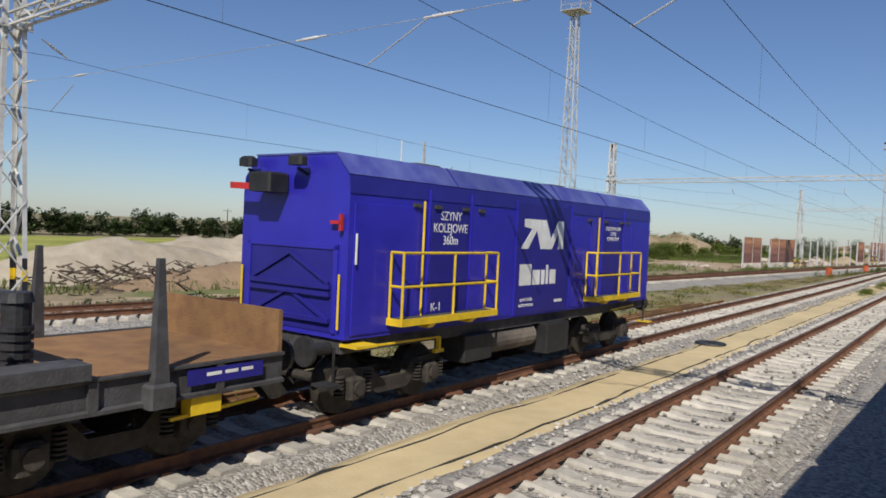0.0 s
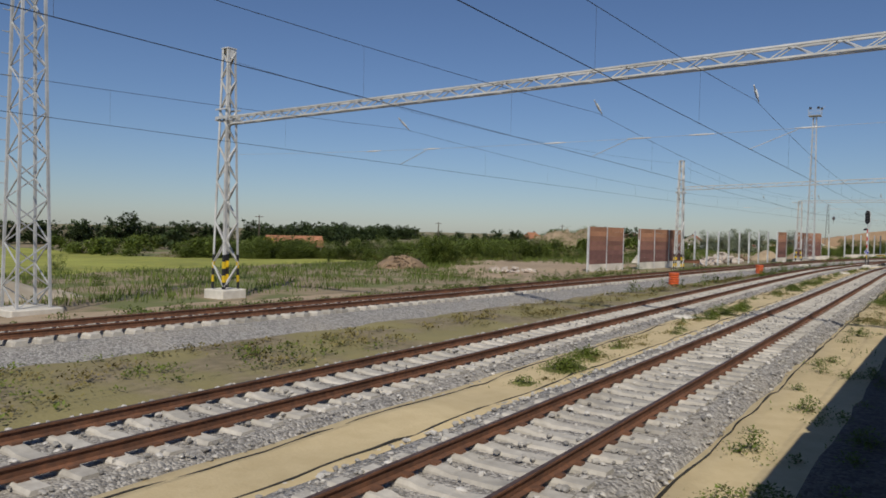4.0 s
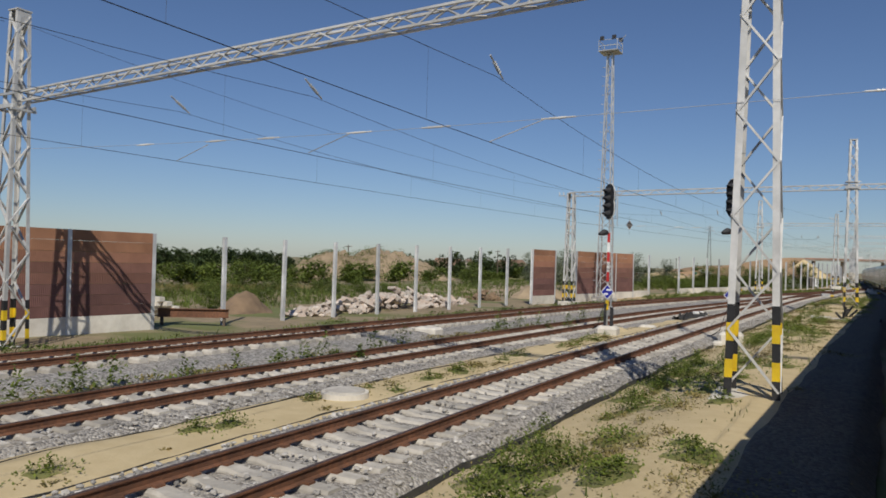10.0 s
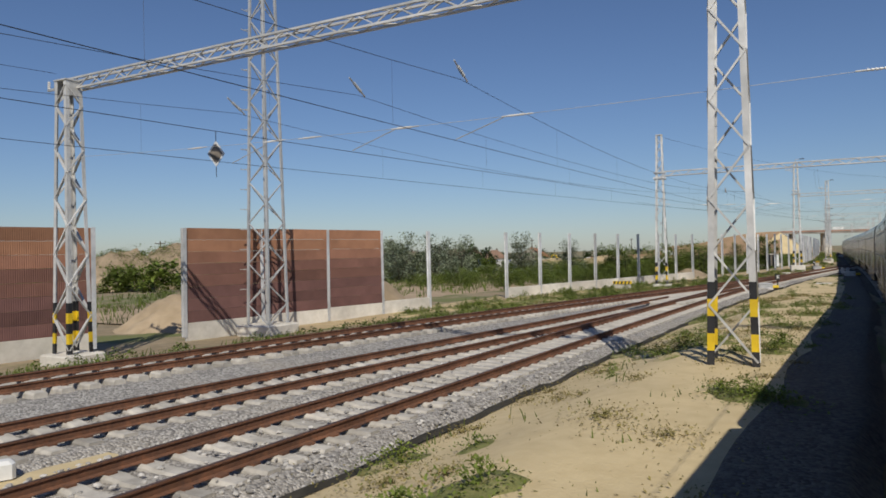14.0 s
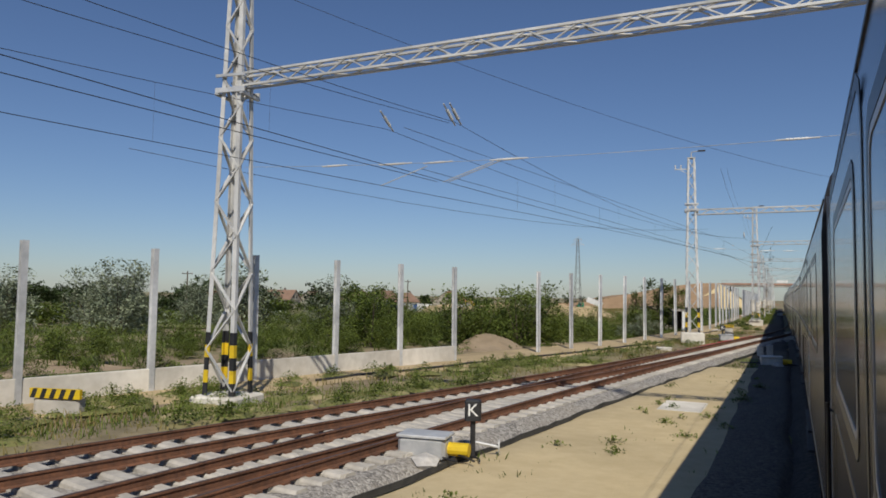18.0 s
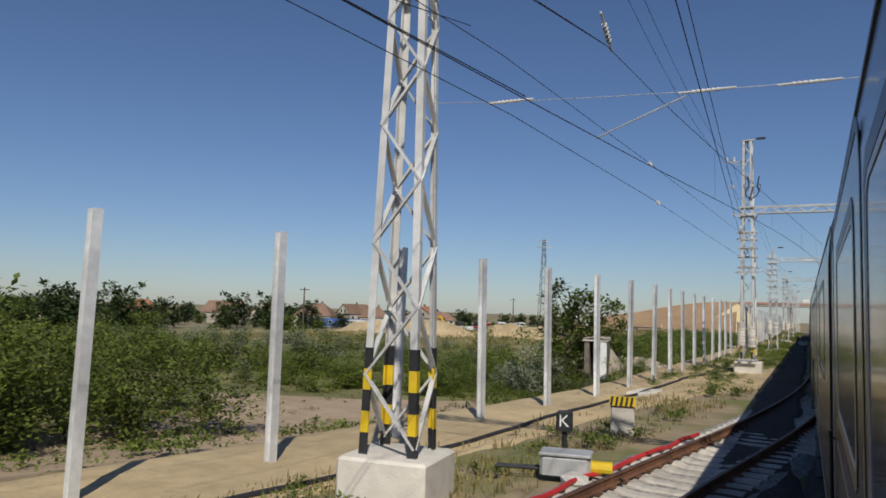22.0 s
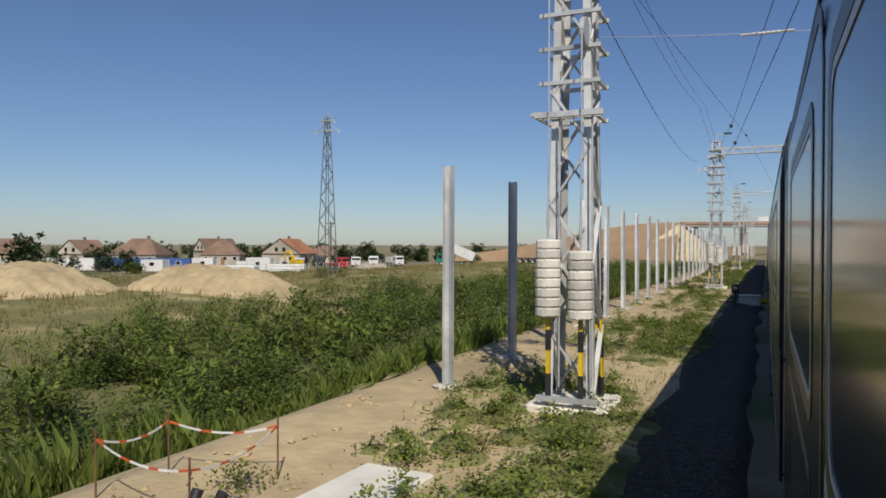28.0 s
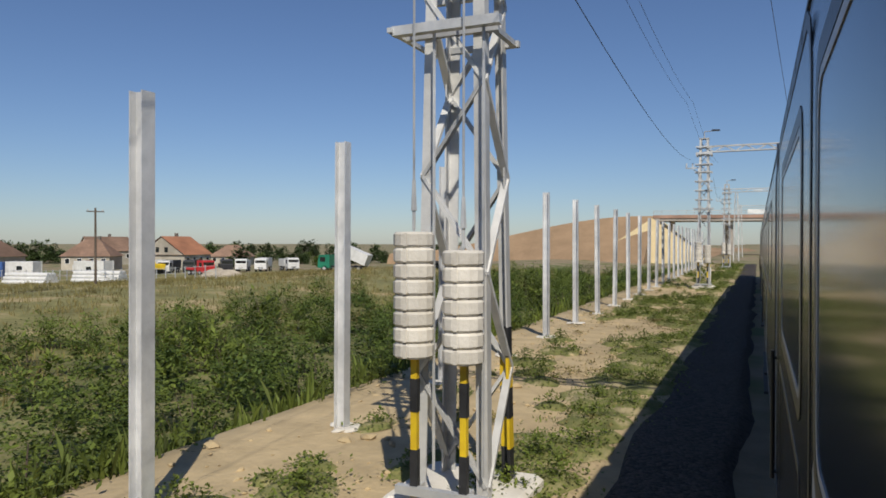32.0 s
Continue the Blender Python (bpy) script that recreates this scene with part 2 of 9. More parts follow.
M = {
    "earth": mat("earth", (0.33, 0.255, 0.16), (0.24, 0.19, 0.115), 1.4, 0.95, bump=0.6, bscale=9, big=0.22, third=(0.13, 0.14, 0.05), third_at=0.53),
    "meadow": mat("meadow", (0.29, 0.235, 0.145), (0.20, 0.165, 0.095), 2.6, 0.95, bump=0.7, bscale=12, big=0.25, third=(0.22, 0.19, 0.085), third_at=0.5),
    "dry_grass": mat("dry_grass", (0.25, 0.22, 0.085), (0.155, 0.155, 0.055), 1.6, 0.95, bump=0.8, bscale=9, big=0.3, third=(0.30, 0.235, 0.12), third_at=0.58),
    "field": mat("field", (0.33, 0.32, 0.06), (0.22, 0.245, 0.05), 0.8, 0.95, bump=0.8, bscale=4, big=0.25),
    "plough": mat("plough", (0.33, 0.22, 0.13), (0.27, 0.18, 0.105), 0.25, 0.95, bump=0.5, bscale=2, big=0.12),
    "sand": mat("sand", (0.56, 0.45, 0.265), (0.50, 0.395, 0.225), 2.5, 0.95, bump=0.35, bscale=18, big=0.1),
    "track_dirt": mat("track_dirt", (0.49, 0.375, 0.215), (0.385, 0.295, 0.168), 1.7, 0.95, bump=0.9, bscale=8, big=0.18),
    "dirt_road": mat("dirt_road", (0.40, 0.305, 0.205), (0.32, 0.238, 0.155), 1.2, 0.95, bump=0.4, bscale=8, big=0.15),
    "ballast": stones("ballast", (0.52, 0.485, 0.44), (0.15, 0.138, 0.125), 20),
    "old_ballast": stones("old_ballast", (0.46, 0.435, 0.40), (0.17, 0.158, 0.145), 18),
    "stone": mat("stone", (0.44, 0.42, 0.39), (0.32, 0.30, 0.275), 6, 0.9, bump=0.3, island=0.45),
    "concrete": mat("concrete", (0.56, 0.52, 0.46), (0.46, 0.425, 0.37), 5, 0.9, bump=0.3, rand=0.10),
    # two dark stone mixes with the train's shade put into their colour
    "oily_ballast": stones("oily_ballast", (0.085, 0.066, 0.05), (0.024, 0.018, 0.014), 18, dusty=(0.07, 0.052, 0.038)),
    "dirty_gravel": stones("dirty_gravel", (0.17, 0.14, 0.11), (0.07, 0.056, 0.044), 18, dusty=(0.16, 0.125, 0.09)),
    "weed_mat": mat("weed_mat", (0.235, 0.22, 0.08), (0.15, 0.17, 0.05), 9, 0.95, bump=0.9, bscale=40, big=0.35, third=(0.34, 0.28, 0.155), third_at=0.57),
    "grass_floor": mat("grass_floor", (0.12, 0.14, 0.045), (0.21, 0.18, 0.08), 2.2, 0.95, bump=0.7, bscale=12, big=0.3),
    "sleeper": mat("sleeper", (0.50, 0.465, 0.41), (0.39, 0.36, 0.315), 5, 0.9, bump=0.35, rand=0.12),
    "pale_concrete": mat("pale_concrete", (0.66, 0.62, 0.55), (0.57, 0.53, 0.46), 3, 0.9, bump=0.25, rand=0.06),
    "rust": mat("rust", (0.19, 0.085, 0.045), (0.11, 0.055, 0.035), 9, 0.85, bump=0.35, bscale=60, big=0.3),
    "railhead": mat("railhead", (0.16, 0.10, 0.075), (0.10, 0.065, 0.055), 12, 0.55, 0.5, bump=0.1),
    "galv": mat("galv", (0.56, 0.56, 0.55), (0.44, 0.445, 0.45), 4, 0.5, 0.35, bump=0.1, rand=0.08),
    "zinc": mat("zinc", (0.66, 0.66, 0.66), (0.53, 0.535, 0.54), 4, 0.42, 0.2, bump=0.1, rand=0.08),
    "mast_paint": mat("mast_paint", (0.60, 0.59, 0.57), (0.48, 0.475, 0.46), 3, 0.55, 0.2, bump=0.12, rand=0.05),
    "aged_steel": mat("aged_steel", (0.20, 0.195, 0.185), (0.14, 0.135, 0.13), 3, 0.6, 0.3, bump=0.1),
    "dark_steel": mat("dark_steel", (0.055, 0.055, 0.06), (0.03, 0.03, 0.032), 6, 0.6, 0.4, bump=0.2),
    "wire": mat("wire", (0.05, 0.048, 0.045), (0.03, 0.03, 0.03), 6, 0.6, 0.5, bump=0.0),
    "insulator": mat("insulator", (0.62, 0.60, 0.56), (0.5, 0.48, 0.45), 4, 0.3, bump=0.05),
    "black": mat("black", (0.018, 0.018, 0.02), (0.03, 0.03, 0.032), 6, 0.55, bump=0.15),
    "yellow": mat("yellow", (0.72, 0.50, 0.02), (0.6, 0.4, 0.02), 5, 0.5, bump=0.08),
    "red": mat("red", (0.55, 0.03, 0.03), (0.42, 0.03, 0.03), 5, 0.5, bump=0.08),
    "white": mat("white", (0.78, 0.78, 0.76), (0.68, 0.68, 0.66), 5, 0.5, bump=0.08),
    "sign_blue": mat("sign_blue", (0.02, 0.03, 0.34), (0.02, 0.025, 0.28), 5, 0.4, bump=0.0),
    "wagon_blue": mat("wagon_blue", (0.030, 0.026, 0.40), (0.024, 0.021, 0.335), 2.2, 0.42, bump=0.06, bscale=6, big=0.15, coat=0.25),
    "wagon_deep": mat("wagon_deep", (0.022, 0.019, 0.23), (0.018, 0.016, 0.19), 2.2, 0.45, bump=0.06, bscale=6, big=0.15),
    # faded blue, paler still for the sky reflection put into the colour
    "wagon_roof": mat("wagon_roof", (0.10, 0.12, 0.32), (0.045, 0.05, 0.24), 1.6, 0.45, bump=0.1, bscale=8, big=0.3),
    "wagon_grey": mat("wagon_grey", (0.07, 0.07, 0.075), (0.042, 0.04, 0.042), 4, 0.7, bump=0.3, big=0.3),
    "bogie": mat("bogie", (0.055, 0.047, 0.04), (0.028, 0.024, 0.021), 7, 0.8, bump=0.4),
    "rust_deck": mat("rust_deck", (0.27, 0.15, 0.065), (0.19, 0.10, 0.05), 3, 0.9, bump=0.3, big=0.3),
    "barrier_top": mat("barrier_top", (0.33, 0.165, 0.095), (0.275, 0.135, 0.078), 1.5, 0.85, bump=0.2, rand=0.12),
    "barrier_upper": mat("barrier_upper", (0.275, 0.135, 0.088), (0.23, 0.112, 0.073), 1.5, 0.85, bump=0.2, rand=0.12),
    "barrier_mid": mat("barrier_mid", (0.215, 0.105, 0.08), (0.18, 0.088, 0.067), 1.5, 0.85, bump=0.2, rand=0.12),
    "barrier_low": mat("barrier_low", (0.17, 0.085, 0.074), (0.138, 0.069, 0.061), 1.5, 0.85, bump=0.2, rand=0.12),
    "orange": mat("orange", (0.68, 0.13, 0.035), (0.55, 0.1, 0.03), 4, 0.55, bump=0.1),
    "coach": mat("coach", (0.03, 0.028, 0.031), (0.023, 0.021, 0.024), 1.5, 0.18, 0.0, bump=0.02, bscale=1.5, big=0.15, coat=0.12),
    "coach_roof": mat("coach_roof", (0.10, 0.105, 0.12), (0.075, 0.08, 0.09), 3, 0.5, bump=0.1),
    "coach_trim": mat("coach_trim", (0.012, 0.012, 0.014), (0.02, 0.02, 0.022), 6, 0.35, bump=0.05),
    "coach_pale": mat("coach_pale", (0.45, 0.46, 0.48), (0.4, 0.41, 0.43), 6, 0.35, bump=0.02),
    "leaf": mat("leaf", (0.150, 0.190, 0.036), (0.095, 0.130, 0.024), 0.9, 0.6, bump=0, island=0.4, thin=0.35, rand=0.15),
    "leaf_fresh": mat("leaf_fresh", (0.185, 0.228, 0.040), (0.120, 0.158, 0.028), 0.9, 0.6, bump=0, island=0.4, thin=0.38, rand=0.15),
    "leaf_deep": mat("leaf_deep", (0.112, 0.160, 0.030), (0.075, 0.112, 0.021), 0.9, 0.6, bump=0, island=0.4, thin=0.32, rand=0.15),
    "leaf_grey": mat("leaf_grey", (0.27, 0.30, 0.20), (0.19, 0.22, 0.135), 0.9, 0.7, bump=0, island=0.4, thin=0.2, rand=0.12),
    "leaf_dark": mat("leaf_dark", (0.07, 0.10, 0.03), (0.045, 0.07, 0.022), 0.5, 0.7, bump=0, island=0.4, thin=0.2, rand=0.2),
    "leaf_dry": mat("leaf_dry", (0.25, 0.20, 0.075), (0.17, 0.15, 0.05), 0.9, 0.8, bump=0, island=0.35, thin=0.2),
    "bark": mat("bark", (0.13, 0.10, 0.075), (0.08, 0.06, 0.045), 8, 0.9, bump=0.5),
    "rubble": mat("rubble", (0.50, 0.455, 0.40), (0.40, 0.31, 0.25), 2, 0.9, bump=0.4, island=0.3),
    "pale_soil": mat("pale_soil", (0.43, 0.375, 0.295), (0.34, 0.285, 0.215), 0.9, 0.95, bump=0.7, bscale=5, big=0.2),
    "brown_soil": mat("brown_soil", (0.29, 0.20, 0.125), (0.20, 0.14, 0.09), 0.9, 0.95, bump=0.7, bscale=5, big=0.3),
    "rust_earth": mat("rust_earth", (0.36, 0.19, 0.09), (0.27, 0.145, 0.075), 0.9, 0.95, bump=0.7, bscale=5, big=0.25),
    "grey_soil": mat("grey_soil", (0.37, 0.285, 0.19), (0.29, 0.22, 0.14), 0.9, 0.95, bump=0.7, bscale=5, big=0.2),
    "roof_tile": mat("roof_tile", (0.38, 0.17, 0.09), (0.30, 0.135, 0.075), 1.5, 0.85, bump=0.5, bscale=8, rand=0.2),
    "roof_old": mat("roof_old", (0.25, 0.155, 0.105), (0.19, 0.12, 0.085), 1.5, 0.85, bump=0.5, bscale=8, rand=0.2),
    "plaster": mat("plaster", (0.50, 0.45, 0.37), (0.42, 0.375, 0.30), 1.0, 0.9, bump=0.1, rand=0.12),
    "container_blue": mat("container_blue", (0.06, 0.13, 0.34), (0.05, 0.1, 0.28), 2, 0.5, bump=0.1, rand=0.1),
    "green_paint": mat("green_paint", (0.02, 0.22, 0.13), (0.02, 0.17, 0.1), 3, 0.45, bump=0.05),
    "dirty_white": mat("dirty_white", (0.72, 0.71, 0.69), (0.6, 0.59, 0.56), 1.5, 0.5, bump=0.05, big=0.12),
    "bridge": mat("bridge", (0.40, 0.36, 0.32), (0.34, 0.30, 0.26), 1.5, 0.85, bump=0.15),
    "bridge_edge": mat("bridge_edge", (0.36, 0.22, 0.16), (0.3, 0.19, 0.14), 1.5, 0.8, bump=0.1),
    "membrane": mat("membrane", (0.05, 0.048, 0.045), (0.03, 0.03, 0.03), 5, 0.8, bump=0.3),
    "old_wall": mat("old_wall", (0.25, 0.215, 0.18), (0.115, 0.098, 0.082), 1.8, 0.95, bump=0.5, big=0.35, third=(0.07, 0.06, 0.052), third_at=0.56),
    "glass": glass("window_glass", (0.015, 0.018, 0.02), 0.12),
    "lens": glass("lamp_lens", (0.02, 0.02, 0.022), 0.15),
}


# ---- builders ----
class Shape:
    """Collects vertices and faces of one mesh."""

    def __init__(self):
        self.v, self.f = [], []

    def add(self, vs, fs):
        o = len(self.v)
        self.v.extend(tuple(p) for p in vs)
        self.f.extend(tuple(i + o for i in q) for q in fs)
        return self

    def box(self, x0, y0, z0, x1, y1, z1):
        vs = [(x, y, z) for z in (z0, z1) for y in (y0, y1) for x in (x0, x1)]
        return self.add(vs, [(0, 2, 3, 1), (4, 5, 7, 6), (0, 1, 5, 4), (2, 6, 7, 3), (0, 4, 6, 2), (1, 3, 7, 5)])

    def chamfered(self, x0, y0, z0, x1, y1, z1, c=0.03):
        """A box with its upright and top edges broken."""
        ring = lambda a: [(x0 + a + c, y0 + a), (x1 - a - c, y0 + a), (x1 - a, y0 + a + c), (x1 - a, y1 - a - c),
                          (x1 - a - c, y1 - a), (x0 + a + c, y1 - a), (x0 + a, y1 - a - c), (x0 + a, y0 + a + c)]
        vs = [(x, y, z0) for x, y in ring(0)] + [(x, y, z1 - c) for x, y in ring(0)] + [(x, y, z1) for x, y in ring(c)]
        fs = [tuple(range(7, -1, -1)), tuple(range(16, 24))]
        for k in (0, 8):
            fs += [(k + i, k + (i + 1) % 8, k + 8 + (i + 1) % 8, k + 8 + i) for i in range(8)]
        return self.add(vs, fs)

    def beam(self, p, q, w, h=None):
        """A bar of w by h from p to q."""
        p, q, h = Vector(p), Vector(q), h or w
        d = (q - p).normalized()
        s = d.cross(Vector((0, 0, 1)) if abs(d.z) < 0.99 else Vector((0, 1, 0))).normalized()
        u = s.cross(d)
        vs = [e + s * a * w / 2 + u * b * h / 2 for e in (p, q) for a, b in ((-1, -1), (1, -1), (1, 1), (-1, 1))]
        return self.add(vs, [(3, 2, 1, 0), (4, 5, 6, 7), (0, 1, 5, 4), (1, 2, 6, 5), (2, 3, 7, 6), (3, 0, 4, 7)])

    def angle(self, p, q, w, t, sx, sy):
        """An upright L section with its flanges towards sx and sy."""
        p, q = Vector(p), Vector(q)
        out = [(0, 0), (w * sx, 0), (w * sx, t * sy), (t * sx, t * sy), (t * sx, w * sy), (0, w * sy)]
        if sx * sy < 0:
            out.reverse()
        vs = [e + Vector((a, b, 0)) for e in (p, q) for a, b in out]
        return self.add(vs, [tuple(range(5, -1, -1)), tuple(range(6, 12))] + [(i, (i + 1) % 6, 6 + (i + 1) % 6, 6 + i) for i in range(6)])

    def cyl(self, p, q, r, r2=None, n=8):
        p, q, r2 = Vector(p), Vector(q), r if r2 is None else r2
        d = (q - p).normalized()
        s = d.cross(Vector((0, 0, 1)) if abs(d.z) < 0.99 else Vector((0, 1, 0))).normalized()
        u = s.cross(d)
        vs = []
        for e, rr in ((p, r), (q, r2)):
            vs += [e + (s * math.cos(a) + u * math.sin(a)) * rr for a in (2 * math.pi * i / n for i in range(n))]
        return self.add(vs, [tuple(range(n)), tuple(range(2 * n - 1, n - 1, -1))] + [(i, n + i, n + (i + 1) % n, (i + 1) % n) for i in range(n)])

    def prism(self, outline, a, b, axis="y"):
        """An outline drawn out along an axis from a to b."""
        put = {"x": lambda u, w, t: (t, u, w), "y": lambda u, w, t: (u, t, w), "z": lambda u, w, t: (u, w, t)}[axis]
        n = len(outline)
        vs = [put(u, w, t) for t in (a, b) for u, w in outline]
        return self.add(vs, [tuple(range(n)), tuple(range(2 * n - 1, n - 1, -1))] + [(i, n + i, n + (i + 1) % n, (i + 1) % n) for i in range(n)])

    def sweep(self, outline, points, closed=True):
        """An outline (across, up) carried along points that run ahead."""
        n, pts = len(outline), [Vector(p) for p in points]
        for k, p in enumerate(pts):
            d = (pts[min(k + 1, len(pts) - 1)] - pts[max(k - 1, 0)]).normalized()
            s = Vector((d.y, -d.x, 0)).normalized()
            self.v.extend(tuple(p + s * a + Vector((0, 0, b))) for a, b in outline)
        o = len(self.v) - n * len(pts)
        m = n if closed else n - 1
        for k in range(len(pts) - 1):
            for i in range(m):
                j = (i + 1) % n
                self.f.append((o + k * n + i, o + k * n + j, o + (k + 1) * n + j, o + (k + 1) * n + i))
        if closed:
            self.f += [tuple(o + i for i in range(n - 1, -1, -1)), tuple(o + (len(pts) - 1) * n + i for i in range(n))]
        return self

    def tube(self, points, r, n=5):
        return self.sweep([(math.cos(2 * math.pi * i / n) * r, math.sin(2 * math.pi * i / n) * r) for i in range(n)], points)

    def rock(self, c, r, rnd, flat=0.7):
        """A rough stone of 20 faces."""
        g = (1 + 5 ** 0.5) / 2
        raw = [(-1, g, 0), (1, g, 0), (-1, -g, 0), (1, -g, 0), (0, -1, g), (0, 1, g), (0, -1, -g), (0, 1, -g), (g, 0, -1), (g, 0, 1), (-g, 0, -1), (-g, 0, 1)]
        sx, sy = rnd.uniform(0.7, 1.3), rnd.uniform(0.7, 1.3)
        a = rnd.uniform(0, 6.28)
        vs = []
        for x, y, z in raw:
            k = r / 1.9 * rnd.uniform(0.72, 1.2)
            x, y = x * sx, y * sy
            vs.append((c[0] + (x * math.cos(a) - y * math.sin(a)) * k, c[1] + (x * math.sin(a) + y * math.cos(a)) * k, c[2] + z * k * flat))
        fs = [(0, 11, 5), (0, 5, 1), (0, 1, 7), (0, 7, 10), (0, 10, 11), (1, 5, 9), (5, 11, 4), (11, 10, 2), (10, 7, 6), (7, 1, 8),
              (3, 9, 4), (3, 4, 2), (3, 2, 6), (3, 6, 8), (3, 8, 9), (4, 9, 5), (2, 4, 11), (6, 2, 10), (8, 6, 7), (9, 8, 1)]
        return self.add(vs, fs)

    def leaf(self, c, size, rnd, droop=0.3, wide=0.55):
        """One leaf, folded along its rib."""
        a, t = rnd.uniform(0, 6.283), rnd.uniform(-droop, 0.9)
        d = Vector((math.cos(a) * math.cos(t), math.sin(a) * math.cos(t), math.sin(t)))
        s = Vector((-math.sin(a), math.cos(a), rnd.uniform(-0.5, 0.5))).normalized() * size * wide * 0.5
        c = Vector(c)
        return self.add([c, c + d * size * 0.5 + s, c + d * size, c + d * size * 0.5 - s], [(0, 1, 2, 3)])


def mesh_of(name, shape, material, smooth=False):
    me = bpy.data.meshes.new(name)
    me.from_pydata(shape.v, [], shape.f)
    me.materials.append(material)
    if smooth:
        me.polygons.foreach_set("use_smooth", [True] * len(me.polygons))
    me.update()
    return me


def part(name, shape, material, parent=None, label="", smooth=False, at=None):
    """Links a shape as one mesh object under a thing or a part."""
    me = shape if isinstance(shape, bpy.types.Mesh) else mesh_of(name, shape, material, smooth)
    ob = new(name, me)
    if parent:
        ob.parent = parent
    if at is not None:
        ob.matrix_basis = at
    if label:
        ob["label"] = label
    return ob


def thing(name, label, category, group="", kind="", at=None):
    ob = new(name)
    ob.empty_display_size = 0.3
    if at is not None:
        ob.matrix_basis = at
    return tagged(ob, label, category, group, kind)


def solid(name, shape, material, label, category="", group="", kind="", smooth=False):
    return tagged(part(name, shape, material, smooth=smooth), label, category, group, kind)


def curve(*knots):
    """A smooth line: x as a function of y through the knots (y, x)."""
    ky, kx = np.array([k[0] for k in knots], float), np.array([k[1] for k in knots], float)
    slope = np.gradient(kx, ky)

    def value(y):
        i = int(np.clip(np.searchsorted(ky, y) - 1, 0, len(ky) - 2))
        h = ky[i + 1] - ky[i]
        u = (y - ky[i]) / h
        if u < 0:
            return kx[0] + slope[0] * (y - ky[0])
        if u > 1:
            return kx[-1] + slope[-1] * (y - ky[-1])
        return ((2 * u**3 - 3 * u**2 + 1) * kx[i] + (u**3 - 2 * u**2 + u) * h * slope[i]
                + (3 * u**2 - 2 * u**3) * kx[i + 1] + (u**3 - u**2) * h * slope[i + 1])
    return value


def lettering(name, words, size, material, m, parent=None, wide=1.0):
    """Words as a mesh, from the built-in font."""
    cu = bpy.data.curves.new(name, "FONT")
    cu.body, cu.size, cu.align_x, cu.align_y, cu.extrude = words, size, "CENTER", "CENTER", 0.002
    cu.space_line = 0.95
    tmp = new(name + "_tmp", cu)
    me = bpy.data.meshes.new_from_object(tmp.evaluated_get(bpy.context.evaluated_depsgraph_get()))
    bpy.data.objects.remove(tmp)
    me.materials.clear()
    me.materials.append(material)
    ob = new(name, me)
    ob.parent = parent
    ob.matrix_basis = m @ Matrix.Diagonal((wide, 1, 1, 1))
    return ob


# ---- plan ----
T1 = curve((0, -9.1), (40, -9.85), (80, -10.5), (120, -11.0), (140, -11.2), (160, -10.85), (180, -10.3), (200, -9.6), (220, -8.5),
           (240, -6.5), (260, -3.8), (270, -2.4), (280, -0.85), (290, 0.25), (304, 0.95), (325, 1.6))
T2 = curve((0, -13.95), (40, -14.65), (80, -15.6), (120, -16.55), (140, -16.6), (160, -15.65), (180, -13.95), (200, -11.5), (215, -9.9), (232, -7.5))
T3 = curve((0, -27.3), (20, -26.7), (60, -25.3), (100, -23.6), (140, -21.8), (160, -20.55), (180, -18.5), (200, -15.4), (220, -11.75),
           (240, -7.5), (260, -3.9), (268, -2.7))
SIDE = curve((-60, -5.7), (18, -5.64), (40, -5.57), (66, -5.29), (82, -5.16), (104, -4.68), (126, -3.91), (148, -3.08), (165, -2.23),
             (187, -1.09), (209, -0.2), (225, 0.14), (247, 0.35), (258, 0.40), (274, 0.34), (290, 0.22), (317, 0.24), (344, 0.12), (366, 0.13), (520, 0.1))
T0 = lambda y: SIDE(y) + 1.45
WALL = curve((100, -34.8), (125.3, -34.4), (137, -33.6), (149, -32.4), (184.6, -28.2), (204, -24.6), (216, -22.0), (223.5, -20.1), (239, -16.6),
             (254, -12.9), (269, -9.55), (277, -8.3), (284.6, -7.0), (292.4, -6.4), (300, -6.24), (312, -6.03), (324, -5.93), (344, -5.89), (356, -5.93), (368, -6.01), (380, -6.05), (520, -7.5))


def smooth(a, b, v):
    u = min(max((v - a) / (b - a), 0.0), 1.0)
    return u * u * (3 - 2 * u)


def ground_z(x, y):
    """The lie of the land."""
    z = -0.42
    left = smooth(3.0, 9.0, T3(y) - x) if y < 262 else 0.0
    z -= 0.38 * left * (1 - smooth(190, 225, y))
    z += 0.72 * smooth(2.4, 5.2, x - T1(y)) * smooth(92, 128, y) * (1 - smooth(196, 232, y)) * (1 - smooth(-0.3, 1.0, x - SIDE(y)))
    far = smooth(40, 130, -x)
    z -= 2.3 * far * (1 - smooth(280, 330, y) * 0.2)
    z -= 0.75 * smooth(45, 80, -x) * smooth(400, 440, y)
    if y > 255:
        k = smooth(255, 300, y)
        z += 0.28 * k * (1 - smooth(1.5, 3.5, WALL(y) - x))
        z -= 1.7 * k * smooth(1.2, 5.5, WALL(y) - x) * (1 - 0.55 * smooth(20, 45, -x))
    return z


def ahead(y, f, d=0.5):
    """The heading of a line there, in degrees to the left."""
    return math.degrees(math.atan2(-(f(y + d) - f(y - d)), 2 * d))


